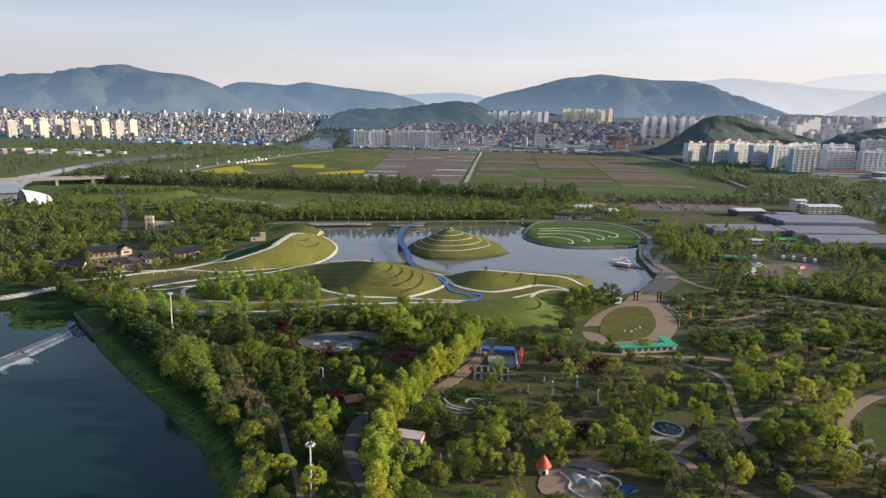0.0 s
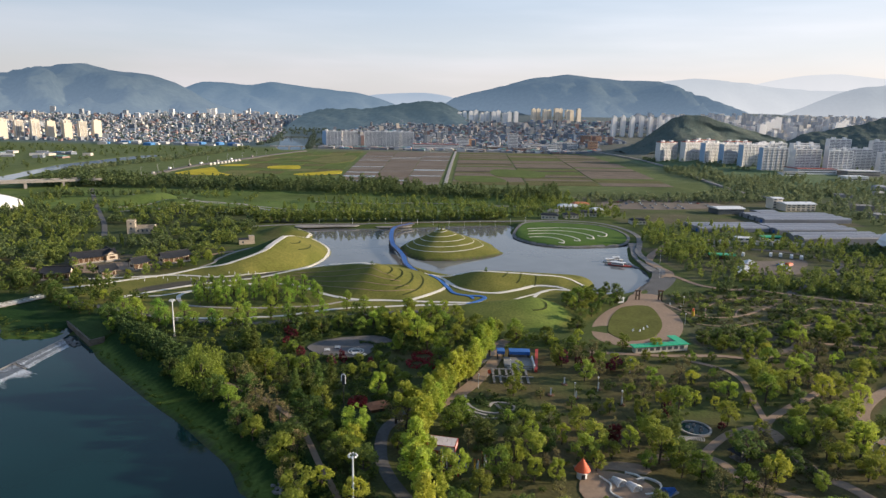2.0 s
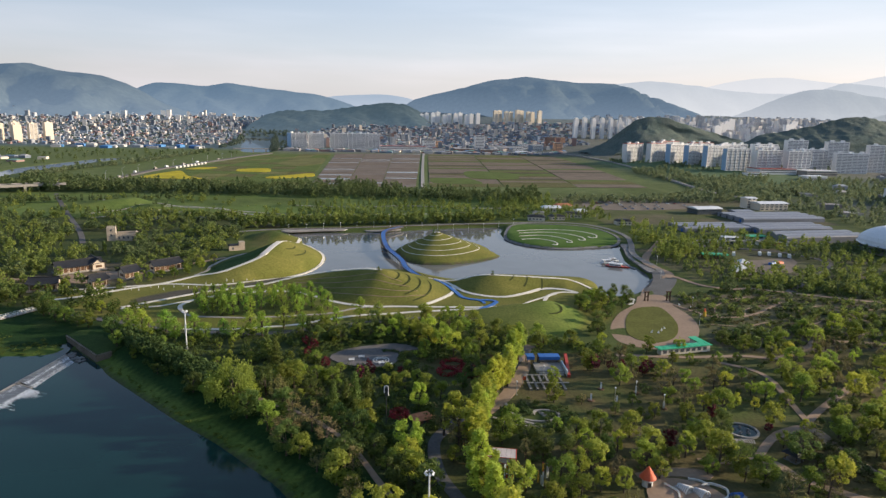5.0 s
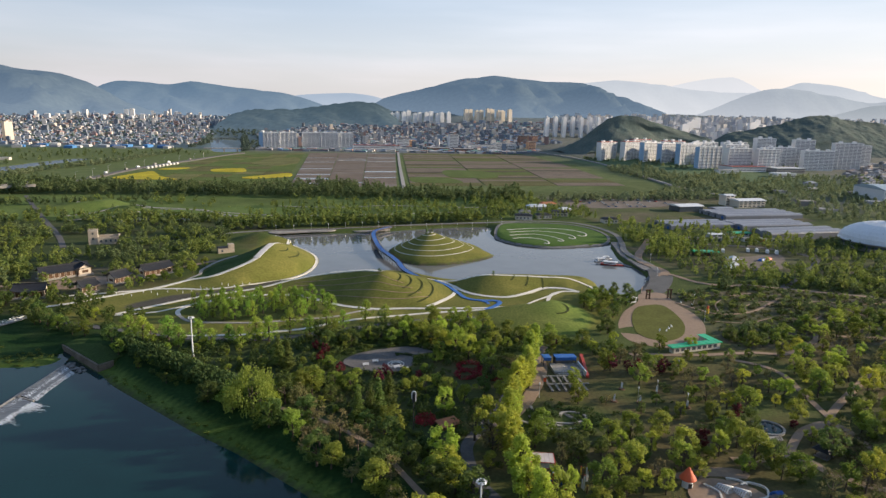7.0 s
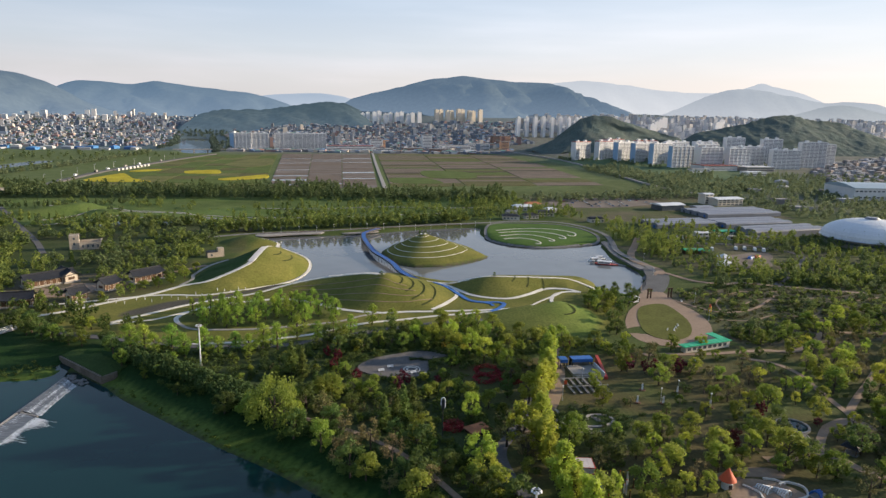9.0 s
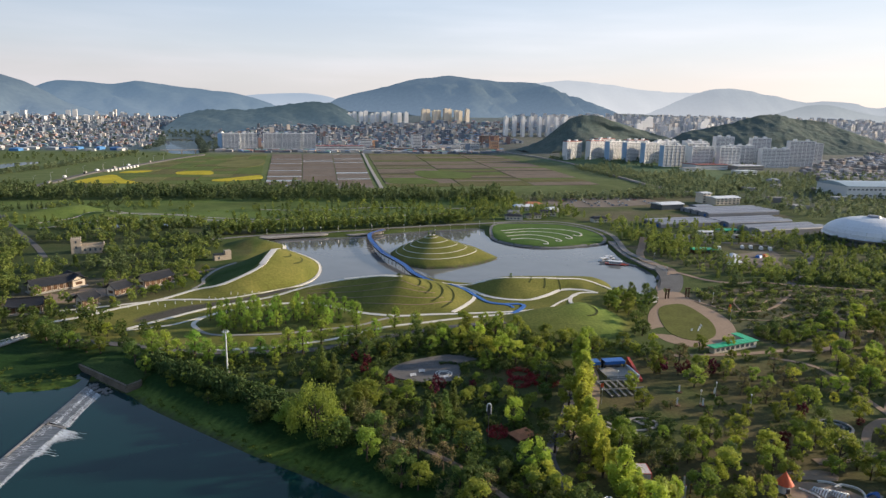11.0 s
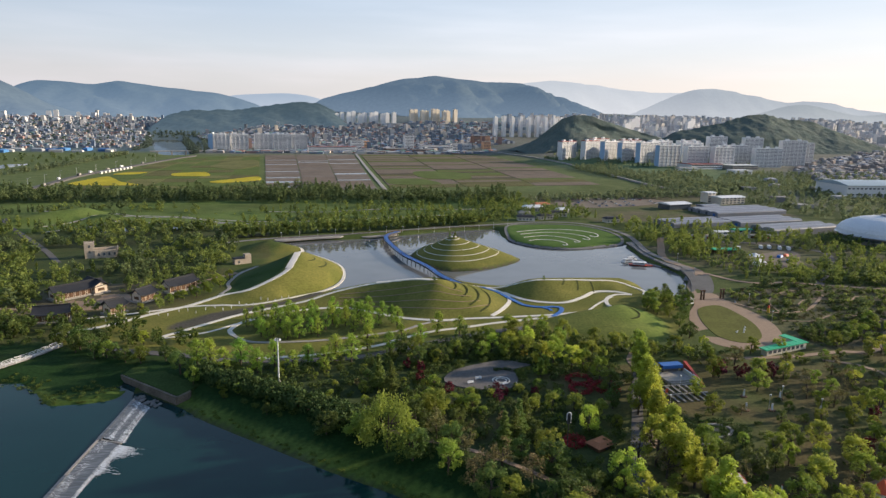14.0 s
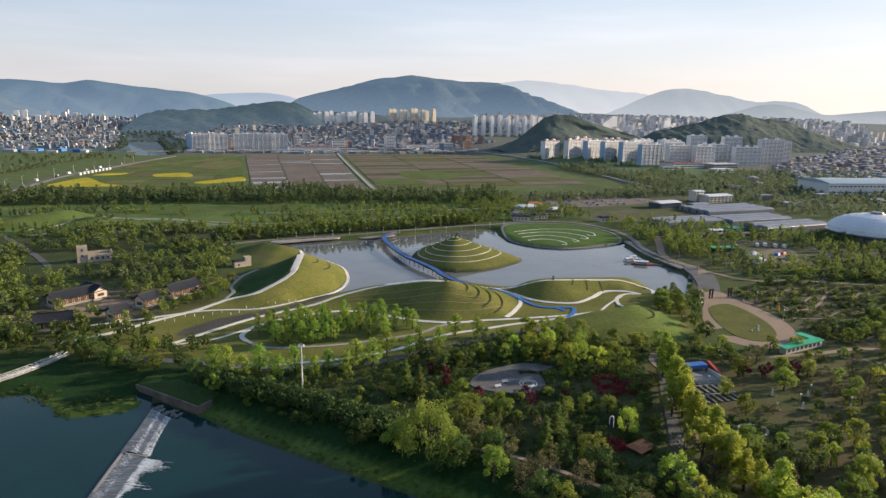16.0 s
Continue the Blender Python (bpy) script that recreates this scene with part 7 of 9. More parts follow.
def weir():
    ob = thing("weir", "low concrete weir with white water running over", "weir")
    rgw = np.random.default_rng(5)
    runs = (([(-169.6, 281.5), (-172, 268), (-174.7, 255)], [(-164.2, 275.3), (-166.5, 263.2), (-168.1, 251)], ((0.25, 0.42, 13), (0.72, 0.95, 15), (0.0, 1.0, 3))),
            ([(-174.8, 253.4), (-178.8, 234.6), (-184, 205), (-194, 130)], [(-168.6, 249.7), (-172.8, 232.9), (-178, 203), (-188, 130)], ((0.0, 0.4, 6), (0.9, 1.0, 10))))
    for crest, toe, bands in runs:
        n = 40
        c, t = spline(crest, 0.5), spline(toe, 0.5)
        c, t = c[np.linspace(0, len(c) - 1, n).astype(int)], t[np.linspace(0, len(t) - 1, n).astype(int)]
        V = []
        for a, b in zip(c, t):
            up = a - (b - a) / np.linalg.norm(b - a) * 1.0
            V += [(*up, -4.5), (*up, -2.3), (*a, -2.3), (*a, -2.5), (*b, -3.12), (*b, -4.5)]
        F = [(6 * i + k, 6 * (i + 1) + k, 6 * (i + 1) + k + 1, 6 * i + k + 1) for i in range(n - 1) for k in range(5)]
        link_mesh("apron", V, F, M_WEIR, ob)
        run = np.linalg.norm(np.diff(c, axis=0), axis=1).sum()
        V, F = [], []
        for lo, hi, dense in bands:      # streaks of white water down the slope
            for _ in range(int(dense * run)):
                u, s = rgw.random() * (n - 1.01), rgw.uniform(lo, hi)
                i = int(u)
                a = c[i] + (c[i + 1] - c[i]) * (u - i)
                b = t[i] + (t[i + 1] - t[i]) * (u - i)
                s1 = s + rgw.uniform(0.04, 0.16)
                p, q = a + (b - a) * s, a + (b - a) * s1
                lift = rgw.uniform(0.04, 0.10)
                z0, z1 = -2.5 - 0.62 * min(s, 1.0) + lift, max(-3.18 + lift, -2.5 - 0.62 * s1 + lift)
                d = (c[i + 1] - c[i]) / np.linalg.norm(c[i + 1] - c[i]) * rgw.uniform(0.03, 0.09)
                k = len(V)
                V += [(*(p - d), z0), (*(p + d), z0), (*(q + d * 0.5), z1), (*(q - d * 0.5), z1)]
                F.append((k, k + 1, k + 2, k + 3))
        tagged(link_mesh("white_water", V, F, M_FOAM, ob), "thin streaks of white water", kind="stuff")
        V, F = [], []
        for _ in range(int(36 * run)):       # foam drawn out in thin tongues below the toe
            u = rgw.random() * (n - 1.01)
            i = int(u)
            b = t[i] + (t[i + 1] - t[i]) * (u - i)
            out = (t[i] - c[i]) / np.linalg.norm(t[i] - c[i])
            plume = 0.35 + (3.6 * math.exp(-((b[1] - 247) / 4.0) ** 2) + 2.2 * math.exp(-((b[1] - 237) / 3.0) ** 2) if b[1] < 251 else 0.0)
            p = b + out * rgw.exponential(plume * 0.45)
            ang = rgw.normal() * 0.12
            way = np.array((out[0] * math.cos(ang) - out[1] * math.sin(ang), out[0] * math.sin(ang) + out[1] * math.cos(ang)))
            side = np.array((-way[1], way[0])) * rgw.uniform(0.03, 0.10)
            tip = p + way * rgw.uniform(0.4, 1.0) * plume
            k = len(V)
            z = RIVER_Z + rgw.uniform(0.03, 0.16)
            V += [(*(p - side), z), (*(p + side), z), (*(tip + side * 0.3), z - 0.02), (*(tip - side * 0.3), z - 0.02)]
            F.append((k, k + 1, k + 2, k + 3))
        tagged(link_mesh("foam", V, F, M_FOAM, ob), "patchy white foam", kind="stuff")
    part("pier", box(-175.6, -174.4, 252.8, 255.0, -4.5, -2.1), M_WET, ob)
    o = part("sill", box(0, 7.6, -0.25, 0.25, -4.2, -2.75), M_CONC, ob)
    o.matrix_basis = Matrix.Translation((-174.9, 254.2, 0)) @ Matrix.Rotation(-0.53, 4, "Z")
    o = part("crest_kerb", box(0, 20, -0.35, 0.35, -4.2, -2.2), M_CONC, ob)
    o.matrix_basis = Matrix.Translation((-175.3, 253.2, 0)) @ Matrix.Rotation(math.atan2(-18.8, -4.0), 4, "Z")


weir()
sheet("river_pool_water", [(-560, 20), (-207, 20), (-195, 130), (-185, 205), (-179.8, 235), (-175.8, 253.5), (-175.7, 255), (-173, 268), (-170.6, 281.5), (-172, 312), (-560, 340)], -2.62, M_RIVER, "still dark river pool above the weir", "river")


M_OLDWALL = mat("old_wall_stone", (0.17, 0.145, 0.115), 0.9, 0.35, 0.7, 0.1, spec=0.2)
M_TERRACE = mat("terrace_turf", (0.045, 0.075, 0.02), 0.95, 0.35, 1.5, 0.15, spec=0.1, second=(0.03, 0.055, 0.015))


def wall_run(name, pts, z0, z1, thick, material, label):
    ob = thing(name, label, "wall", kind="structure")
    for (x0, y0), (x1, y1) in zip(pts[:-1], pts[1:]):
        d = Vector((x1 - x0, y1 - y0, 0))
        L = d.length
        m = Matrix.Translation((x0, y0, 0)) @ Matrix.Rotation(math.atan2(d.y, d.x), 4, "Z")
        n = max(1, int(L // 3))
        for k in range(n):
            o = part("stone_panel", box(k * L / n + 0.02, (k + 1) * L / n - 0.02, -thick / 2, thick / 2, z0, z1), material, ob)
            o.matrix_basis = m
        o = part("coping", box(-0.1, L + 0.1, -thick / 2 - 0.06, thick / 2 + 0.06, z1, z1 + 0.14), M_OLDWALL, ob)
        o.matrix_basis = m


wall_run("retaining_wall", [(-177, 300), (-155, 275), (-151, 279.5)], -4.0, -0.35, 0.7, M_OLDWALL, "weathered brown-grey retaining wall above the weir")
turf = [(-176.5, 300.2), (-155, 275.8), (-151.6, 279.6), (-145.5, 287), (-158, 306), (-174, 306)]
link_mesh("turf_terrace", [(*p, z) for z in (-0.02, -3.5) for p in turf], [tuple(range(6))] + [(k, 6 + k, 6 + (k + 1) % 6, (k + 1) % 6) for k in range(6)], M_TERRACE)
tagged(bpy.data.objects["turf_terrace"], "dark grassed terrace behind the retaining wall", "terrace", kind="structure")
ob = thing("white_rail_bridge", "narrow footbridge with white railings over the marsh", "bridge")
line = spline([(-262, 300), (-240, 307), (-224, 315), (-214, 326), (-207, 337)], 3)
n = len(line)
zz = np.full(n, 0.6)
L, R = offset(line, 1.4), offset(line, -1.4)
link_mesh("deck", [(*p, 0.6) for p in L] + [(*p, 0.6) for p in R] + [(*p, 0.2) for p in R] + [(*p, 0.2) for p in L], [(k * n + i, k * n + i + 1, ((k + 1) % 4) * n + i + 1, ((k + 1) % 4) * n + i) for k in range(4) for i in range(n - 1)], M_CONC, ob)
for edge in (L, R):
    for h in (0.5, 1.1):
        part("rail", rail_line(edge, zz, h, 0.09), M_PANEL, ob)
    for i in range(0, n):
        part("rail_post", tube((*edge[i], 0.2), (*edge[i], 1.75), 0.09, 0.09, 5), M_PANEL, ob)
for i in range(1, n, 3):
    part("pier", tube((*line[i], -4), (*line[i], 0.3), 0.35, 0.35, 8), M_CONC, ob)

# ---- masts ----
def flood_mast(x, y, tall, label):
    ob = thing("floodlight_mast", label, "light mast", (x, y, gz(x, y)))
    part("pole", tube((0, 0, -0.5), (0, 0, tall), 0.32, 0.2, 10), M_PANEL, ob)
    part("foot", tube((0, 0, -0.2), (0, 0, 0.8), 0.6, 0.5, 10), M_CONC, ob)
    bm = bmesh.new()
    for k in range(16):
        a0, a1 = 2 * math.pi * k / 16, 2 * math.pi * (k + 1) / 16
        add_tube(bm, (0.95 * math.cos(a0), 0.95 * math.sin(a0), tall), (0.95 * math.cos(a1), 0.95 * math.sin(a1), tall), 0.08, 0.08, 5)
    for k in range(4):
        a0 = math.pi / 2 * k
        add_tube(bm, (0, 0, tall - 0.2), (0.95 * math.cos(a0), 0.95 * math.sin(a0), tall), 0.07, 0.07, 5)
    part("ring_frame", bm, M_STEEL, ob)
    for k in range(8):
        a0 = 2 * math.pi * k / 8
        o = part("floodlight", box(-0.22, 0.22, -0.14, 0.14, -0.28, 0.28, taper=0.03), M_PANEL, ob)
        part("lens", box(-0.17, 0.17, -0.17, -0.143, -0.2, 0.2), M_FILM, o)
        o.matrix_basis = pose(1.05 * math.cos(a0), 1.05 * math.sin(a0), tall + 0.2, 35, 0, math.degrees(a0) - 90)


flood_mast(-31.7, 149.3, 15.2, "tall white mast with a ring of floodlights")
flood_mast(-120.5, 278.5, 16.2, "tall pale mast with floodlights among riverside trees")
ob = thing("lantern_pole", "tall dark pole with a white arched lantern", "lamp post", (-39.8, 207.9, gz(-39.8, 207.9)))
part("pole", tube((0, 0, -0.3), (0, 0, 9.5), 0.16, 0.12, 8), M_DARK, ob)
bm = bmesh.new()
for k in range(10):
    a0, a1 = math.pi * k / 10, math.pi * (k + 1) / 10
    add_tube(bm, (0.65 * math.cos(a0), 0, 12.4 + 0.65 * math.sin(a0)), (0.65 * math.cos(a1), 0, 12.4 + 0.65 * math.sin(a1)), 0.14, 0.14, 6)
add_tube(bm, (-0.65, 0, 10.6), (-0.65, 0, 12.4), 0.14, 0.14, 6)
add_tube(bm, (0.65, 0, 9.6), (0.65, 0, 12.4), 0.14, 0.14, 6)
part("arch", bm, M_PANEL, ob, "white arched frame")
part("lamp_box", box(-0.48, 0.48, -0.3, 0.3, 9.5, 12.4, taper=0.05), M_DARK, ob, "dark lamp box")

# ---- tile-roofed houses ----
def hanok(x, y, length, depth, turn, label, wing=None):
    ob = thing("tile_roofed_house", label, "house", (x, y, gz(x, y)), turn, "tile-roofed houses")

    def block(cx, cy, L, D, along):
        m = pose(cx, cy, 0, 0, 0, 0 if along else 90)
        part("stone_base", box(-L / 2 - 0.9, L / 2 + 0.9, -D / 2 - 0.9, D / 2 + 0.9, -1.0, 0.6), M_CONC, ob).matrix_basis = m
        wall = part("wall", box(-L / 2, L / 2, -D / 2, D / 2, 0.6, 3.3), M_PLASTER, ob)
        wall.matrix_basis = m
        n = max(3, int(L // 2.6))
        for k in range(n + 1):
            px = -L / 2 + k * L / n
            for sy in (-1, 1):
                part("column", box(px - 0.14, px + 0.14, sy * (D / 2 + 0.07) - 0.12, sy * (D / 2 + 0.07) + 0.12, 0.6, 3.4), M_TIMBER, wall)
            if k < n:
                part("lattice_door", box(px + 0.5, px + L / n - 0.5, -D / 2 - 0.1, -D / 2 - 0.02, 0.75, 2.7), M_TIMBER, wall)
        for sx in (-1, 1):
            part("lattice_window", box(sx * (L / 2 + 0.05) - 0.05, sx * (L / 2 + 0.05) + 0.05, -D / 4, D / 4, 1.4, 2.6), M_TIMBER, wall)
        bm = bmesh.new()
        ne, nr = 12, 6
        ov = 1.3
        grid = []
        for i in range(ne + 1):
            u = -1 + 2 * i / ne
            row = []
            for j in range(2 * nr + 1):
                v = -1 + j / nr
                zz = 3.3 + 2.3 * (1 - abs(v)) ** 1.25 + 0.55 * abs(u) ** 3 * abs(v) ** 2 + 0.25 * abs(u) ** 3
                xx = u * (L / 2 + ov * (0.55 + 0.45 * abs(v)))
                row.append(bm.verts.new((xx, v * (D / 2 + ov), zz)))
            grid.append(row)
        for i in range(ne):
            for j in range(2 * nr):
                bm.faces.new((grid[i][j], grid[i + 1][j], grid[i + 1][j + 1], grid[i][j + 1]))
        geom = bmesh.ops.extrude_face_region(bm, geom=bm.faces[:])
        bmesh.ops.translate(bm, verts=[g for g in geom["geom"] if isinstance(g, bmesh.types.BMVert)], vec=(0, 0, -0.3))
        bmesh.ops.recalc_face_normals(bm, faces=bm.faces[:])
        roof = part("tiled_roof", bm, M_TILE, ob)
        roof.matrix_basis = m
        part("ridge", box(-L / 2 - 0.9, L / 2 + 0.9, -0.22, 0.22, 5.5, 6.05), M_TILE, roof)
        for sx in (-1, 1):
            bm = bmesh.new()
            f = [bm.verts.new((sx * L / 2, -D / 2, 3.3)), bm.verts.new((sx * L / 2, D / 2, 3.3)), bm.verts.new((sx * L / 2, 0, 5.4))]
            g = [bm.verts.new((sx * (L / 2 - 0.2), w.co.y, w.co.z)) for w in f]
            bm.faces.new(f)
            bm.faces.new(g[::-1])
            for k in range(3):
                bm.faces.new((f[k], f[(k + 1) % 3], g[(k + 1) % 3], g[k]))
            part("gable_wall", bm, M_PLASTER, ob).matrix_basis = m

    ob.scale = (1.12, 1.12, 1.25)
    block(0, 0, length, depth, True)
    if wing:
        block(*wing, False)
    return ob


hanok(-219, 416, 22, 6.5, 38, "long cream-walled house with a dark tiled roof", (9.0, 1.5, 12, 6))
hanok(-194.6, 381, 7, 5, 45, "small timber house with a dark tiled roof")
hanok(-184.5, 400.5, 8, 5.5, 52, "timber house with a dark tiled roof")
hanok(-169.2, 419, 15, 6, 42, "long cream-walled house with a dark tiled roof")
hanok(-219.5, 375, 12, 6.5, 8, "dark-roofed gate house beside trees")


def crenels(bm, x0, x1, y0, y1, z):
    for k in range(5):
        t = k / 4
        for px, py in ((x0 + (x1 - x0) * t, y0), (x0 + (x1 - x0) * t, y1)):
            add_box(bm, px - 0.3, px + 0.3, py - 0.3, py + 0.3, z, z + 0.7)


M_OLDSTONE = mat("old_cream_stone", (0.46, 0.39, 0.31), 0.95, 0.3, 0.9, 0.1)
ob = thing("stone_tower_house", "ruined cream stone house with a square tower", "folly", (-234, 512, gz(-234, 512)), 12)
tower = part("tower_wall", box(-3, 3, -3, 3, -1, 10), M_OLDSTONE, ob)
bm = bmesh.new()
crenels(bm, -2.7, 2.7, -2.7, 2.7, 10)
part("tower_parapet", bm, M_OLDSTONE, ob)
for z in (3.5, 7.2):
    part("tower_window", box(-0.6, 0.6, -3.06, -2.9, z, z + 1.6), M_GLASS, tower)
    part("tower_window", box(2.9, 3.06, -0.6, 0.6, z, z + 1.6), M_GLASS, tower)
for b in ((3, 17, -4, -3.3, -1, 5.2), (3, 17, 4.3, 5, -1, 5.6), (16.3, 17, -3.3, 4.3, -1, 6.2), (9, 9.6, -3.3, 4.3, -1, 4.2)):
    part("wall", box(*b), M_OLDSTONE, ob)
for k in range(4):
    part("window", box(4.6 + k * 3.1, 5.8 + k * 3.1, -4.06, -3.95, 1.6, 3.4), M_GLASS, ob)
ob = thing("stone_tower_house", "small pinkish stone folly beside the crescent mound", "folly", (-138, 478, gz(-138, 478)), 20)
part("wall", box(-5, 2, -2.5, 2.5, -1, 3.6), M_OLDSTONE, ob)
part("tower_wall", box(2, 6, -2, 2, -1, 6), M_OLDSTONE, ob)
part("roof", box(-5.3, 2.2, -2.8, 2.8, 3.6, 4.2, taper=0.6), M_TILE, ob)
part("window", box(-3, -1.6, -2.56, -2.45, 1, 2.4), M_GLASS, ob)

# ---- plaza, stage, pavilions ----
ob = thing("green_roof_pavilion", "long L-shaped pavilion under a bright green sheet roof", "pavilion", (91, 264, gz(91, 264)), 10)
M_BEIGE = mat("beige_wall", (0.62, 0.57, 0.48), 0.85, 0.12, 1.0)
for nm, b, mt in (("wall", (-12, 13, -1.5, 1.5, -0.5, 2.9), M_BEIGE), ("wall", (10, 13, 1.5, 8.5, -0.5, 2.9), M_BEIGE), ("roof", (-13.4, 13.6, -2.1, 2.1, 2.9, 3.15), M_GREENROOF), ("roof", (9.4, 13.6, 2.103, 9.4, 2.9, 3.15), M_GREENROOF)):
    part(nm, box(*b, taper=0.0), mt, ob)
for k in range(8):
    part("window", box(-11 + k * 2.9, -9.2 + k * 2.9, -1.57, -1.45, 0.9, 2.3), M_GLASS, ob)
for k in range(9):
    part("roof_seam", box(-13.0 + k * 3.1, -12.9 + k * 3.1, -2.05, 2.05, 3.15, 3.22), M_GREENROOF, ob)

ob = thing("open_air_stage", "open-air stage with blue roofs and a red side wall", "stage", (27, 250, gz(27, 250)), -4)
part("stage_floor", box(-6, 6, -5, 4, -0.4, 0.9), M_CONC, ob)
part("stage_step", box(-5, 5, -6, -5.003, -0.4, 0.45), M_CONC, ob)
for x0, x1 in ((-3.6, 5.0), (-8.6, -5.4)):
    part("blue_roof", box(x0, x1, 3.0, 6.6, 3.4, 3.8), M_BLUE, ob)
    part("blue_fascia", box(x0, x1, 2.75, 2.997, 2.5, 3.8), M_BLUE, ob)
    for px in (x0 + 0.3, x1 - 0.3):
        for py in (3.3, 6.3):
            part("post", box(px - 0.15, px + 0.15, py - 0.15, py + 0.15, -0.4, 3.4), M_DARK, ob)
part("back_wall", box(-3.6, 5.0, 6.3, 6.6, -0.4, 3.4), M_DARK, ob)
part("backdrop_frame", box(-3.5, 4, 4.2, 4.5, 0.9, 2.6), M_GREYSTONE, ob)
bm = bmesh.new()
for (x0, y0, z0), (x1, y1, z1) in (((7.6, 7.0, 3.6), (5.4, -9, 1.0)),):
    q = [bm.verts.new(c) for c in ((x0, y0, -0.4), (x1, y1, -0.4), (x1, y1, z1), (x0, y0, z0), (x0 + 1.2, y0, -0.4), (x1 + 1.2, y1, -0.4), (x1 + 1.2, y1, z1), (x0 + 1.2, y0, z0))]
    for f in ((0, 1, 2, 3), (7, 6, 5, 4), (3, 2, 6, 7), (0, 4, 5, 1), (0, 3, 7, 4), (1, 5, 6, 2)):
        bm.faces.new([q[i] for i in f])
part("red_wall", bm, M_RED, ob, "sloping red side wall")
part("white_wall", box(5.4, 5.9, -8, 3, -0.4, 2.2), M_PANEL, ob)
for row in range(2):
    for k in range(6):
        part("stone_bench", box(-11.5 + k * 2.6, -10.6 + k * 2.6, -13.6 - row * 7.4, -7.4 - row * 7.4, -0.3, 0.45), M_GREYSTONE, ob)
for k in range(2):
    part("aisle", box(-11.5, 4.6, -7.2 - 7.4 * k, -6.6 - 7.4 * k, -0.3, 0.25), M_CONC, ob)


def hut():
    ob = thing("red_framed_hut", "hut with a pale panelled roof framed in red", "hut", (-7.8, 178, gz(-7.8, 178)), -14)
    M_ROOFP = mat("pale_roof_panel", (0.52, 0.46, 0.44), 0.7, 0.15, 0.6)
    for px in (-3.6, -1.2, 1.2, 3.6):
        for py in (-1.8, 1.8):
            part("post", tube((px, py, -0.4), (px, py, 3.2), 0.16, 0.16, 8), M_BLUE if px > 1 else M_RED, ob)
    for k in range(6):
        x0 = -4 + k * 1.335
        part("roof_panel", box(x0, x0 + 1.28, -2.5, 2.5, 4.7, 4.85), M_ROOFP, ob)
        for sy in (-1, 1):
            part("side_panel", box(x0, x0 + 1.28, sy * 2.5 - 0.06, sy * 2.5 + 0.06, 3.0, 4.6), M_ROOFP, ob)
    for sx in (-1, 1):
        for k in range(4):
            part("side_panel", box(sx * 4.05 - 0.06, sx * 4.05 + 0.06, -2.4 + k * 1.2, -1.25 + k * 1.2, 3.0, 4.6), M_ROOFP, ob)
        for z in (2.95, 4.75):
            part("end_beam", tube((sx * 4.15, -2.6, z), (sx * 4.15, 2.6, z), 0.13, 0.13, 6), M_RED, ob)
            part("eaves_beam", tube((-4.2, sx * 2.62, z), (4.2, sx * 2.62, z), 0.13, 0.13, 6), M_RED, ob)
        for sy in (-1, 1):
            part("corner_post", tube((sx * 4.15, sy * 2.6, 2.9), (sx * 4.15, sy * 2.6, 4.85), 0.13, 0.13, 6), M_RED, ob)


hut()
rgp = np.random.default_rng(11)
for k in range(24):
    x, y = -9 + 16 * rgp.random(), 166 + 11 * rgp.random()
    ob = thing("painted_pole", "painted timber pole standing in a play garden", "pole", (x, y, gz(x, y)), 0, "painted poles")
    h = rgp.uniform(2.2, 4.6)
    part("shaft", tube((0, 0, -0.3), (0, 0, h), 0.24, 0.2, 8), (M_PANEL, M_RED, M_BLUE, M_YELLOW, M_PANEL, M_TIMBER)[k % 6], ob)
    part("cap", tube((0, 0, h), (0, 0, h + 0.25), 0.26, 0.05, 8), (M_RED, M_PANEL, M_YELLOW)[k % 3], ob)
ob = thing("cone_roof_tower", "little white play tower with an orange-red cone roof", "play tower", (31, 166, gz(31, 166)))
part("tower_wall", tube((0, 0, -0.3), (0, 0, 2.6), 1.5, 1.4, 16), M_PANEL, ob)
part("cone_roof", tube((0, 0, 2.5), (0, 0, 6.0), 2.3, 0.06, 18), M_ORANGE, ob, "faceted orange-red cone roof")
part("doorway", box(-0.5, 0.5, -1.6, -1.35, 0, 1.6), M_DARK, ob)


def shell(x, y, turn, paint, label):
    ob = thing("play_shell", label, "play structure", (x, y, gz(x, y)), turn)
    for k in range(6):
        rr = 1.9 - 0.22 * k
        bm = bmesh.new()
        for i in range(12):
            a0, a1 = math.pi * i / 12, math.pi * (i + 1) / 12
            add_tube(bm, (rr * 0.8 * math.cos(a0), -1.8 + k * 0.75, rr * math.sin(a0) + 0.1), (rr * 0.8 * math.cos(a1), -1.8 + k * 0.75, rr * math.sin(a1) + 0.1), 0.2, 0.2, 6)
        part("rib", bm, paint, ob)
    part("spine", tube((0, -2.0, 1.95), (0, 2.1, 0.9), 0.16, 0.12, 6), paint, ob)
    part("floor", box(-1.5, 1.5, -2.2, 2.4, -0.3, 0.3), M_CONC, ob)


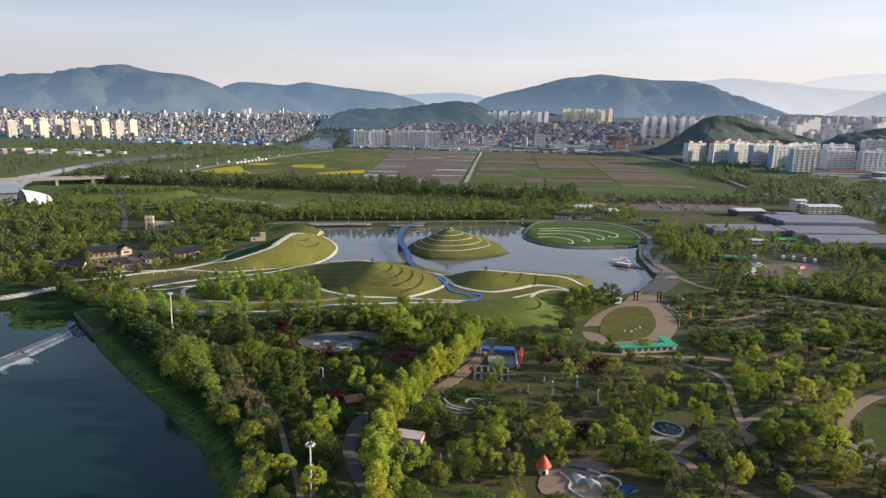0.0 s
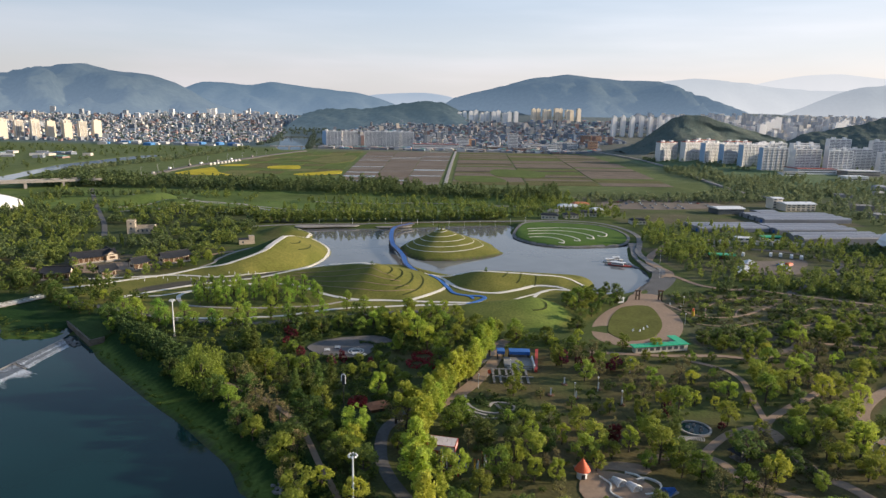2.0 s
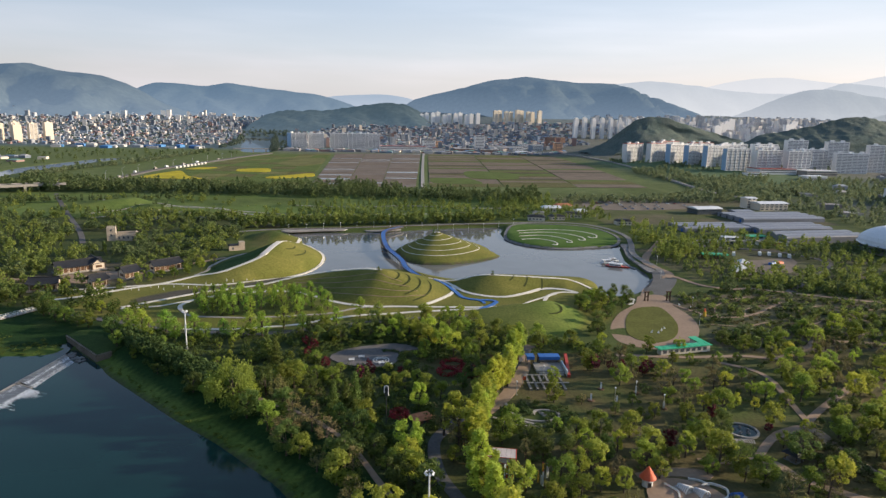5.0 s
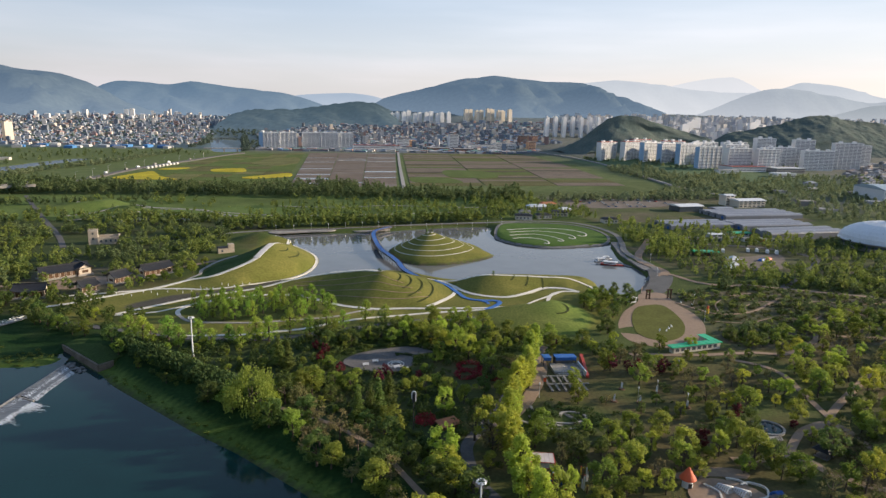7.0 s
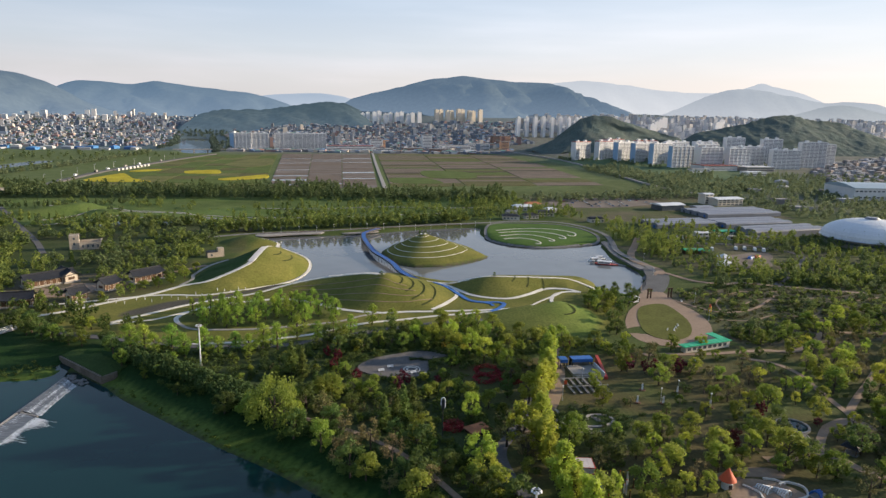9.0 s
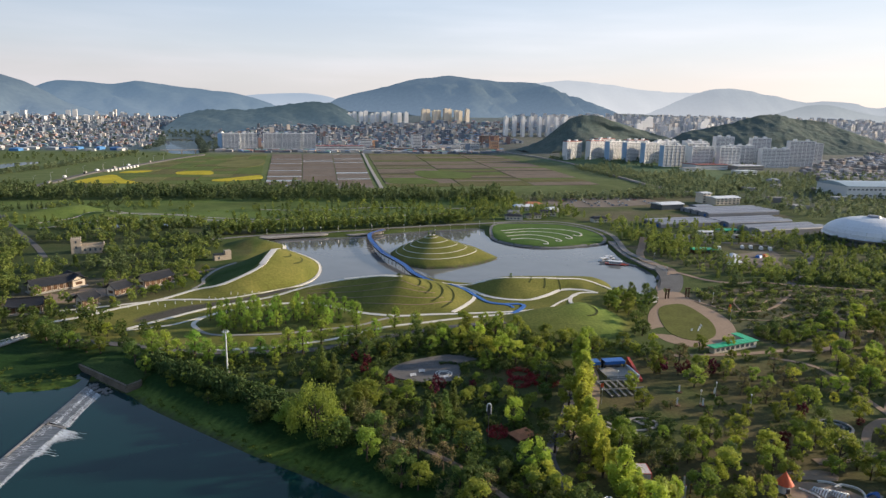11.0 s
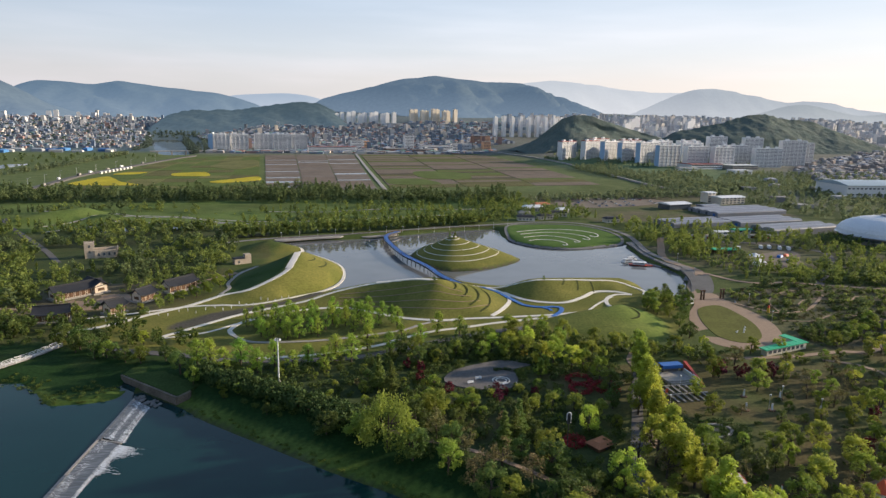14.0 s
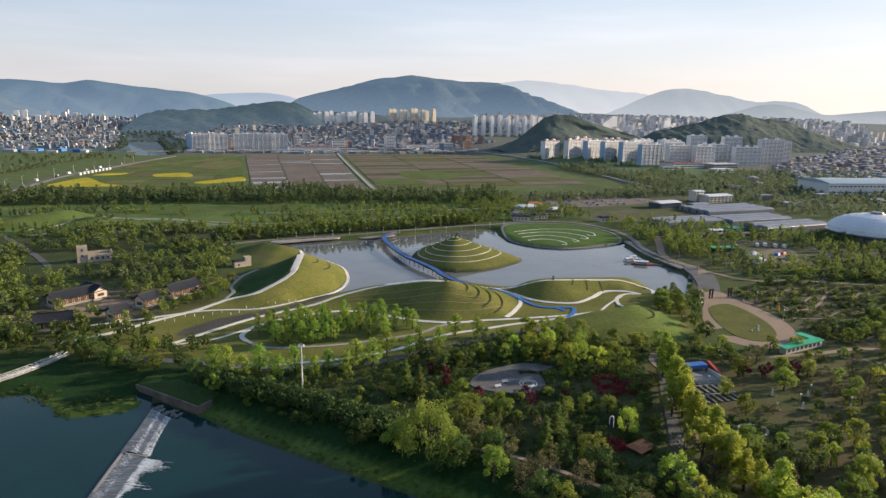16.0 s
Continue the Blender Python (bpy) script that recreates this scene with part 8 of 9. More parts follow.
shell(40.4, 163.0, 20, M_PANEL, "white ribbed shell in the playground")
shell(43.8, 160.5, 15, M_PANEL, "white ribbed shell in the playground")
shell(53, 158, -60, M_BLUE, "blue ribbed shell in the playground")
for pts, label in (([(46, 164), (49, 165), (52, 162), (50, 158), (46, 157)], "curved white playground kerb"), ([(36, 166), (38, 162), (37, 158), (40, 154)], "curved white playground kerb"), ([(44, 168), (47, 166.5), (48, 164)], "curved white playground kerb")):
    ribbon("play_kerb", spline(pts, 0.8), 0.5, M_WHITE, label, "kerb", 0.5, 0.5)
slab("play_sand", [(30, 172), (44, 174), (52, 171), (50, 167), (40, 170), (33, 168)], M_TAN, "orange sandy play yard", 0.15)

# ring garden
ob = thing("ring_pond", "round pond with a pale stone rim", "pond", (75.8, 193.6, gz(75.8, 193.6) + 0.1))
bm = bmesh.new()
for i in range(32):
    a0, a1 = 2 * math.pi * i / 32, 2 * math.pi * (i + 1) / 32
    q = []
    for rr, zz in ((4.6, -0.3), (4.6, 0.5), (5.3, 0.5), (5.3, -0.3)):
        q.append([(rr * math.cos(b), rr * math.sin(b), zz) for b in (a0, a1)])
    for j in range(3):
        bm.faces.new([bm.verts.new(c) for c in (q[j][0], q[j][1], q[j + 1][1], q[j + 1][0])])
part("rim", bm, M_CONC, ob)
bm = bmesh.new()
bmesh.ops.create_circle(bm, cap_ends=True, segments=32, radius=4.6)
bmesh.ops.translate(bm, verts=bm.verts[:], vec=(0, 0, 0.1))
part("water", bm, M_RIVER, ob)
for k in range(5):
    aa = k * 1.3
    part("rock", tube((2.2 * math.cos(aa), 2.2 * math.sin(aa), 0), (2.1 * math.cos(aa), 2.3 * math.sin(aa), 0.8), 0.8, 0.3, 7), M_GREYSTONE, ob)
for k in range(9):
    ribbon("stone_strip", spline([(66 + k * 0.9, 184 + k * 0.5), (69 + k * 0.9, 189 - k * 0.1), (70.5 + k * 0.6, 187 - k * 0.2)], 0.8), 0.35, M_CONC, "pale stone line laid in a garden bed", "paving", 0.2, 0.3)
for pts in ([(2.5, 219), (3, 212), (6, 207), (11, 205), (17, 206)], [(17, 206), (19, 209), (17, 212.5), (12, 213), (10, 210)], [(0, 212), (3, 207), (9, 203)], [(-4, 209), (0, 205), (5, 202), (12, 201)]):
    ribbon("bed_edging", spline(pts, 0.8), 0.9, M_CONC, "pale curved stone edging of a flower bed", "paving", 0.35, 0.5)
for k in range(6):
    ribbon("bed_edging", spline([(12.5 + k * 0.5, 212 - k * 0.2), (13.5 + k * 0.5, 208 - k * 0.2)], 0.8), 0.25, M_CONC, "pale stone step strip beside a flower bed", "paving", 0.3, 0.4)


def hedge_ring(x, y, rad, h, leaves, label):
    rg = np.random.default_rng(int(abs(x * 7 + y)))
    lob = [(rad * math.cos(k), rad * math.sin(k), h * 0.5, 1.1, 1.1, h * 0.5) for k in np.arange(22) * 2 * math.pi / 22]
    v, f = clumps(rg, lob, 620, 0.28)
    ob = link_mesh("hedge_ring", v, f, leaves)
    ob.location = (x, y, gz(x, y))
    return tagged(ob, label, "hedge")


M_AZALEA = mat("crimson_azalea", (0.30, 0.022, 0.03), 0.7, 0.3, 0.5, leaf=0.2, island=0.3)
for x, y, rr in ((-11.5, 255, 4.2), (-14.6, 247.5, 3.6), (-4.9, 246.5, 4.5)):
    hedge_ring(x, y, rr, 1.8, M_AZALEA, "clipped ring hedge of crimson azaleas")
hedge_ring(-35.3, 212, 2.6, 2.4, M_AZALEA, "clump of red-flowering azaleas by the lantern pole")
ob = thing("shed", "low shed with an orange-brown tiled roof", "shed", (-28, 209, gz(-28, 209)), 20)
part("wall", box(-3.4, 3.4, -2.4, 2.4, -0.4, 1.3), M_TIMBER, ob)
M_TERRA = mat("terracotta_tiles", (0.42, 0.17, 0.08), 0.85, 0.2, 0.6, 0.05)
part("roof", box(-3.9, 3.9, -2.9, 2.9, 1.3, 2.3, taper=1.6), M_TERRA, ob)
part("door", box(-0.5, 0.5, -2.47, -2.403, -0.3, 1.2), M_DARK, ob)
for x, y in ((-52, 262), (-48, 265), (-40, 258), (-36, 256)):
    ob = thing("bench", "white bench on the paved court", "bench", (x, y, gz(x, y) + 0.25), float(rgp.uniform(0, 90)), "court benches")
    part("seat", box(-1.2, 1.2, -0.35, 0.35, 0.4, 0.55), M_PANEL, ob)
    for sx in (-0.9, 0.9):
        part("leg", box(sx - 0.1, sx + 0.1, -0.3, 0.3, 0, 0.4), M_PANEL, ob)
    part("backrest", box(-1.2, 1.2, 0.3, 0.4, 0.6, 1.1), M_PANEL, ob)
for k, pts in enumerate(([(-64, 270), (-56, 280), (-44, 283)], [(-34, 283), (-24, 276), (-20, 266)], [(-52, 255), (-44, 252.5), (-36, 252.5)], [(-30, 268), (-34, 271), (-39, 272)])):
    P = np.repeat(spline(pts, 1.1), 2, 0)
    woods("court_hedge", P + np.random.default_rng(700 + k).uniform(-0.6, 0.6, P.shape), M_HEDGE, "clipped dark green hedge beside the paved court", ("shrub",), (2.6, 4.4), (0.7, 1.0), 710 + k, "hedge")
for rr in (2.0, 3.2):
    ribbon("court_ring", np.array([(-40 + rr * math.cos(k), 262 + rr * math.sin(k)) for k in np.linspace(0, 2 * math.pi, 24)]), 0.4, M_WHITE, "pale ring inlaid in the court paving", "paving", 0.3, 0.3)
# gate, hut and sculptures at the plaza
for x in (108.6, 121.4):
    ob = thing("timber_gate_post", "dark timber gate tower at the plaza's end", "gate", (x, 341, gz(x, 341)))
    for sx in (-0.9, 0.9):
        part("post", box(sx - 0.25, sx + 0.25, -0.4, 0.4, -0.3, 5.2), M_TIMBER, ob)
    part("beam", box(-1.5, 1.5, -0.5, 0.5, 5.2, 5.8), M_TIMBER, ob)
    part("brace", box(-0.9, 0.9, -0.2, 0.2, 2.6, 3.0), M_TIMBER, ob)
ob = thing("kiosk", "small white kiosk beside the lake walk", "kiosk", (97, 337, gz(97, 337)), 15)
part("wall", box(-2, 2, -1.6, 1.6, -0.3, 2.5), M_PANEL, ob)
part("roof", box(-2.5, 2.5, -2.1, 2.1, 2.5, 3.0, taper=0.5), M_PANEL, ob)
part("window", box(-1.2, 1.2, -1.66, -1.55, 1.0, 2.0), M_GLASS, ob)
for k, (x, y) in enumerate(((88, 289), (91, 288), (94, 291), (97, 294), (127.7, 327), (124, 333))):
    ob = thing("garden_sculpture", "small white stone sculpture on the grass", "sculpture", (x, y, gz(x, y) + 0.25), k * 40, "white sculptures")
    ob.scale = (0.6, 0.6, 0.6)
    part("body", tube((0, 0, 0), (0.4, 0, 1.1), 0.8, 0.35, 9), M_PANEL, ob)
    part("head", tube((0.4, 0, 1.0), (1.1, 0, 1.6), 0.35, 0.22, 8), M_PANEL, ob)
ob = thing("topiary_figure", "tall orange standing sculpture by the walk", "sculpture", (128, 313.5, gz(128, 313.5)))
part("body", tube((0, 0, -0.2), (0, 0, 2.6), 0.9, 0.7, 10), M_YELLOW, ob)
part("upper_body", tube((0, 0, 2.6), (0, 0, 4.0), 0.7, 0.3, 10), M_ORANGE, ob)
ob = thing("flag_banner", "small orange-red banner stand", "banner", (12.6, 235.6, gz(12.6, 235.6)))
part("pole", tube((0, 0, -0.2), (0, 0, 3.2), 0.06, 0.05, 6), M_STEEL, ob)
part("banner", box(0.05, 1.3, -0.04, 0.04, 1.6, 3.1), M_ORANGE, ob)
ob = thing("tour_cart", "small yellow tour cart on the path", "vehicle", (-21.4, 284, gz(-21.4, 284)), 20)
part("body", box(-2, 2, -0.9, 0.9, 0.35, 1.2, taper=0.08), M_YELLOW, ob)
part("canopy", box(-1.7, 1.7, -0.95, 0.95, 2.0, 2.15), M_YELLOW, ob)
for sx in (-1.2, 1.2):
    for sy in (-0.75, 0.75):
        part("wheel", tube((sx, sy - 0.12, 0.32), (sx, sy + 0.12, 0.32), 0.36, 0.36, 12), M_DARK, ob)
        part("canopy_post", tube((sx * 1.2, sy, 1.1), (sx * 1.2, sy, 2.05), 0.04, 0.04, 5), M_DARK, ob)

# far shore: low stone terrace, timber rail
slab("lakeside_terrace", [(-112, 551), (-88, 556), (-64, 560), (-64, 566), (-90, 563), (-114, 559)], M_CONC, "pale stone landing terrace on the far shore", 0.5)
slab("lakeside_terrace", [(-44, 560), (-18, 565), (-18, 571), (-44, 567)], M_CONC, "pale stone landing terrace on the far shore", 0.5)
ob = thing("lakeside_rail", "brown timber rail along the far shore", "railing", kind="structure")
line = spline([(-112, 560), (-60, 566), (0, 577), (40, 585), (76, 588)], 4)
zl = ground_z(line[:, 0], line[:, 1])
for i in range(len(line) - 1):
    part("rail", tube((*line[i], zl[i] + 1.1), (*line[i + 1], zl[i + 1] + 1.1), 0.12, 0.12, 5), M_TIMBER, ob)
    part("post", tube((*line[i], zl[i] - 0.3), (*line[i], zl[i] + 1.2), 0.12, 0.12, 5), M_TIMBER, ob)

# pale rocks on the embankment
rgr = np.random.default_rng(17)
ROCKS = []
for v in range(3):
    bm = bmesh.new()
    bmesh.ops.create_icosphere(bm, subdivisions=1, radius=0.7)
    for w in bm.verts:
        w.co = Vector((w.co.x * 1.2, w.co.y, w.co.z * 0.7)) * float(rgr.uniform(0.75, 1.2))
    me = bpy.data.meshes.new("rock")
    bm.to_mesh(me)
    bm.free()
    me.materials.append(M_GREYSTONE)
    ROCKS.append(me)
for k in range(34):
    t = k / 33
    x, y = -46 - 8 * t + rgr.uniform(-1.2, 1.2), 150 + 15 * t + rgr.uniform(-1, 1)
    ob = new("embankment_rock", ROCKS[k % 3])
    ob.matrix_basis = pose(x, y, gz(x, y) + 0.15, 0, 0, float(rgr.uniform(0, 360)))
    tagged(ob, "pale grey rock set in the grassy embankment", "rock", "embankment rocks")
for k in range(46):      # boulders where the stream drops past the wall
    t = rgr.random()
    x, y = -169.5 + 8.5 * t + rgr.uniform(-1.6, 1.6), 284.5 - 9.0 * t + rgr.uniform(-1.6, 1.6)
    ob = new("stream_boulder", ROCKS[k % 3])
    ob.matrix_basis = pose(x, y, -2.75 - 0.3 * t, 0, 0, float(rgr.uniform(0, 360))) @ Matrix.Scale(float(rgr.uniform(0.5, 1.1)), 4)
    tagged(ob, "wet grey boulder beside the weir", "rock", "stream boulders")
# sheds and stalls at the park entrance
for x, y, w, d, h, roofm, lab in ((118, 612, 16, 9, 3.6, M_TILE, "dark-roofed park building near the lake"), (140, 618, 14, 9, 3.4, M_TILE, "dark-roofed park building near the lake"), (160, 632, 18, 10, 3.8, M_TILE, "dark-roofed park building near the lake"),
                                  (176, 655, 12, 9, 3.2, M_PANEL, "white-roofed booth at the park entrance"), (150, 668, 22, 10, 4.5, M_PANEL, "white-roofed booth at the park entrance"), (168, 690, 18, 10, 4.0, M_TERRA, "entrance shop under a reddish roof"),
                                  (128, 640, 12, 8, 3.2, M_CONC, "small grey park building"), (196, 590, 14, 8, 3.5, M_TILE, "dark-roofed park building near the lake")):
    ob = thing("park_building", lab, "building", (x, y, gz(x, y)), float(rgr.uniform(-15, 15)))
    wall = part("wall", box(-w / 2, w / 2, -d / 2, d / 2, -0.5, h), M_BEIGE, ob)
    for k in range(int(w // 3.5)):
        part("window", box(-w / 2 + 1 + k * 3.4, -w / 2 + 2.8 + k * 3.4, -d / 2 - 0.07, -d / 2 - 0.004, 1.0, 2.4), M_GLASS, wall)
    part("roof", box(-w / 2 - 0.8, w / 2 + 0.8, -d / 2 - 0.8, d / 2 + 0.8, h, h + 1.8, taper=min(w, d) * 0.36), roofm, ob)

# the grey stone spiral on the round lawn
for pts in ([(140.3, 189.2), (135.1, 186.9), (129.5, 183.8), (125.8, 179.7), (125.7, 175.9), (129.9, 176.6), (135.0, 180.0), (135.4, 183.1), (131.6, 181.9)], [(123.0, 175.8), (125.4, 172.8), (131.1, 173.8), (137.6, 178.9), (136.3, 180.4)]):
    tagged(ribbon("spiral_bench", spline(pts, 0.7), 0.9, M_GREYSTONE, "", lift=0.5, thick=0.5, kind=""), "low grey stone spiral wall on the round lawn", "garden wall")

# ---- greenhouses, dome and halls ----
def greenhouse(x, y, length, spans, width, turn, tall, label):
    ob = thing("greenhouse", label, "greenhouse", (x, y, gz(x, y)), turn, "greenhouses")
    for s in range(spans):
        y0 = s * width
        bm = bmesh.new()
        n = 10
        ring = [[], []]
        for e, px in enumerate((0, length)):
            for i in range(n + 1):
                a0 = math.pi * i / n
                ring[e].append(bm.verts.new((px, y0 + width / 2 - width / 2 * math.cos(a0), tall * 0.55 + tall * 0.22 * math.sin(a0))))
        for i in range(n):
            bm.faces.new((ring[0][i], ring[1][i], ring[1][i + 1], ring[0][i + 1]))
        bm.faces.new(ring[0])
        bm.faces.new(ring[1][::-1])
        bmesh.ops.recalc_face_normals(bm, faces=bm.faces[:])
        part("film_roof", bm, M_FILM, ob)
        part("side_wall", box(0, length, y0 + 0.1, y0 + width - 0.1, -0.5, tall * 0.55), M_FILM, ob)
        k = 0.0
        while k <= length:
            bm = bmesh.new()
            for i in range(8):
                a0, a1 = math.pi * i / 8, math.pi * (i + 1) / 8
                add_tube(bm, (k, y0 + width / 2 - width / 2 * math.cos(a0), tall * 0.55 + tall * 0.22 * math.sin(a0) + 0.1), (k, y0 + width / 2 - width / 2 * math.cos(a1), tall * 0.55 + tall * 0.22 * math.sin(a1) + 0.1), 0.07, 0.07, 4)
            part("hoop", bm, M_STEEL, ob)
            k += length / 5
        part("door", box(-0.12, -0.01, y0 + width / 2 - 1.5, y0 + width / 2 + 1.5, 0, 2.8), M_BLUE if s == 0 else M_GLASS, ob)


greenhouse(300, 497, 78, 2, 13, 6, 9.5, "large film-covered greenhouse with arched spans")
greenhouse(326, 602, 92, 4, 11, 4, 6.0, "long row of grey film greenhouses")
greenhouse(238, 550, 66, 3, 10, 4, 6.0, "long row of grey film greenhouses")
greenhouse(306, 545, 76, 3, 11, 4, 6.5, "long row of grey film greenhouses")


def dome(x, y, rad, tall, label):
    ob = thing("dome_hall", label, "hall", (x, y, gz(x, y)))
    part("drum_wall", tube((0, 0, -1), (0, 0, 7), rad * 0.93, rad * 0.97, 48), M_CONC, ob)
    part("window_ring", tube((0, 0, 3.0), (0, 0, 5.0), rad * 0.962, rad * 0.968, 48), M_GLASS, ob)
    n, m = 40, 8
    for i in range(n):
        bm = bmesh.new()
        a0, a1 = 2 * math.pi * i / n, 2 * math.pi * (i + 0.985) / n
        prev = None
        for j in range(m + 1):
            t = math.pi / 2 * j / m
            rr, zz = rad * math.cos(t) * 0.999 + 0.02, 7 + tall * math.sin(t)
            cur = [bm.verts.new((rr * math.cos(b), rr * math.sin(b), zz)) for b in (a0, a1)]
            if prev:
                bm.faces.new((prev[0], prev[1], cur[1], cur[0]))
            prev = cur
        part("roof_panel", bm, M_PANEL, ob)
    part("eaves_ring", tube((0, 0, 6.4), (0, 0, 7.4), rad * 1.02, rad * 1.0, 48), M_STEEL, ob)
    part("crown_cap", tube((0, 0, 7 + tall - 0.6), (0, 0, 7 + tall + 1.4), rad * 0.16, rad * 0.12, 24), M_FILM, ob)


dome(380, 462, 36, 14.5, "large white panelled dome hall")


def hall(x, y, w, d, h, turn, wallm, roofm, label, floors=1, name="exhibition_hall"):
    ob = thing(name, label, "building", (x, y, gz(x, y)), turn)
    wall = part("wall", box(-w / 2, w / 2, -d / 2, d / 2, -3, h), wallm, ob)
    bm = bmesh.new()
    n = 8
    rows = []
    for px in (-w / 2 - 1, w / 2 + 1):
        rows.append([bm.verts.new((px, -d / 2 - 1 + (d + 2) * i / n, h + 0.12 * d * math.sin(math.pi * i / n) * 0.6)) for i in range(n + 1)] + [bm.verts.new((px, d / 2 + 1, h - 0.5)), bm.verts.new((px, -d / 2 - 1, h - 0.5))])
    for i in range(len(rows[0])):
        j = (i + 1) % len(rows[0])
        bm.faces.new((rows[0][i], rows[1][i], rows[1][j], rows[0][j]))
    bm.faces.new(rows[0][::-1])
    bm.faces.new(rows[1])
    bmesh.ops.recalc_face_normals(bm, faces=bm.faces[:])
    part("roof", bm, roofm, ob)
    for f in range(floors):
        z = h * (f + 0.35) / floors
        k = max(2, int(w // 6))
        for i in range(k):
            x0 = -w / 2 + (i + 0.2) * w / k
            part("window", box(x0, x0 + 0.6 * w / k, -d / 2 - 0.08, -d / 2 - 0.004, z, z + min(1.8, h / floors * 0.5)), M_GLASS, wall)
    return ob


M_SKYROOF = mat("pale_blue_roof", (0.34, 0.42, 0.47), 0.5, 0.1, 3.0)
hall(722, 740, 190, 60, 16, -8, M_APT, M_SKYROOF, "huge hall with a pale blue curved roof", 2)
hall(412, 694, 36, 18, 8, 6, M_APT_WARM, M_PANEL, "white stepped office building with rows of windows", 3, "office_building")
hall(394, 706, 12, 12, 12, 6, M_APT_WARM, M_PANEL, "white stair tower beside the office building", 4, "office_building")
hall(318, 664, 30, 18, 6, 8, M_GLASS, M_PANEL, "low glass pavilion under a white flat roof", 1, "glass_pavilion")
hall(352, 612 + 40, 22, 12, 5, 8, M_CONC, M_FILM, "small pale shed behind the greenhouses", 1, "shed")
for x, y, w in ((258, 514, 12), (285, 520, 16)):
    hall(x, y, w, 7, 3.2, 4, M_PANEL, M_GREENROOF if w == 16 else M_PANEL, "small canopy kiosk with a green roof" if w == 16 else "small white-roofed kiosk among cabins", 1, "kiosk")
for k, x in enumerate((224, 236, 250, 264, 276, 288, 300)):
    ob = thing("cabin", "small white cabin with a coloured front", "cabin", (x, 502 - k * 1.6, gz(x, 500)), -4, "row of cabins")
    part("wall", box(-4, 4, -2, 2, -0.4, 2.8), M_PANEL, ob)
    part("roof", box(-4.5, 4.5, -2.5, 2.5, 2.8, 3.2, taper=0.3), M_CONC, ob)
    part("front_panel", box(-3, 3, -2.07, -2.003, 0.3, 2.2), (M_TIMBER, M_RED, M_GLASS, M_BEIGE)[k % 4], ob)
for k, (x, y) in enumerate(((249.6, 456), (256.5, 455), (261.8, 450), (267.5, 447), (228, 455))):
    ob = thing("van", "parked white van in the service yard", "vehicle", (x, y, gz(x, y)), 60, "parked vans")
    part("body", box(-2.6, 2.6, -1.1, 1.1, 0.4, 2.6, taper=0.12), M_PANEL, ob)
    part("windscreen", box(2.42, 2.62, -0.9, 0.9, 1.5, 2.3), M_GLASS, ob)
    for sx in (-1.6, 1.6):
        for sy in (-1.0, 1.0):
            part("wheel", tube((sx, sy - 0.12, 0.38), (sx, sy + 0.12, 0.38), 0.4, 0.4, 12), M_DARK, ob)
for x, y, paint in ((240, 426, M_BLUE), (236, 413, M_BLUE), (247, 428, M_ORANGE)):
    ob = thing("covered_stack", "heap under a bright tarpaulin in the service yard", "tarpaulin", (x, y, gz(x, y)), 30)
    part("tarpaulin", box(-3.2, 3.2, -1.8, 1.8, -0.2, 1.7, taper=0.7), paint, ob)
    part("strap", box(-0.2, 0.2, -1.1, 1.1, 1.7, 1.78), M_YELLOW, ob)
for x, y in ((216, 424), (205, 408), (198, 400)):
    ob = thing("white_tent", "white peaked tent in the service yard", "tent", (x, y, gz(x, y)))
    part("canopy", box(-4, 4, -4, 4, 2.4, 4.6, taper=3.6), M_PANEL, ob)
    for sx in (-3.8, 3.8):
        for sy in (-3.8, 3.8):
            part("leg", tube((sx, sy, -0.2), (sx, sy, 2.5), 0.08, 0.08, 6), M_STEEL, ob)
hall(208, 447, 17, 6, 3.2, -10, M_TIMBER, M_GREENROOF, "long shed with a faded green roof", 1, "shed")
slab("service_yard", [(202, 400), (210, 424), (222, 436), (240, 440), (266, 446), (262, 430), (248, 416), (238, 402), (216, 398)], M_EARTH, "bare-earth service yard with parked vans", 0.15)
ribbon("service_road", spline([(200, 352), (212, 362), (240, 384), (276, 416), (288, 440), (270, 470), (230, 488), (196, 510)], 3), 5, M_ASPHALT, "grey service road round the yard", "road")

# car park rows
M_CARS = [mat("car_paint_" + n, c, 0.3, 0.05, 1.0, spec=0.6) for n, c in (("white", (0.7, 0.7, 0.7)), ("grey", (0.25, 0.26, 0.27)), ("dark", (0.03, 0.03, 0.035)), ("red", (0.4, 0.04, 0.03)), ("blue", (0.06, 0.12, 0.3)))]


def car_meshes(paint):
    bm = bmesh.new()
    add_box(bm, -2.2, 2.2, -0.9, 0.9, 0.35, 0.95, taper=0.06)
    me = bpy.data.meshes.new("body")
    bm.to_mesh(me)
    bm.free()
    me.materials.append(paint)
    bm = bmesh.new()
    add_box(bm, -1.5, 1.1, -0.82, 0.82, 0.95, 1.5, taper=0.28)
    mc = bpy.data.meshes.new("cabin")
    bm.to_mesh(mc)
    bm.free()
    mc.materials.append(M_GLASS)
    return me, mc


bm = bmesh.new()
add_tube(bm, (0, -0.1, 0), (0, 0.1, 0), 0.34, 0.34, 10)
WHEEL = bpy.data.meshes.new("wheel")
bm.to_mesh(WHEEL)
bm.free()
WHEEL.materials.append(M_DARK)
CARS = [car_meshes(p) for p in M_CARS]


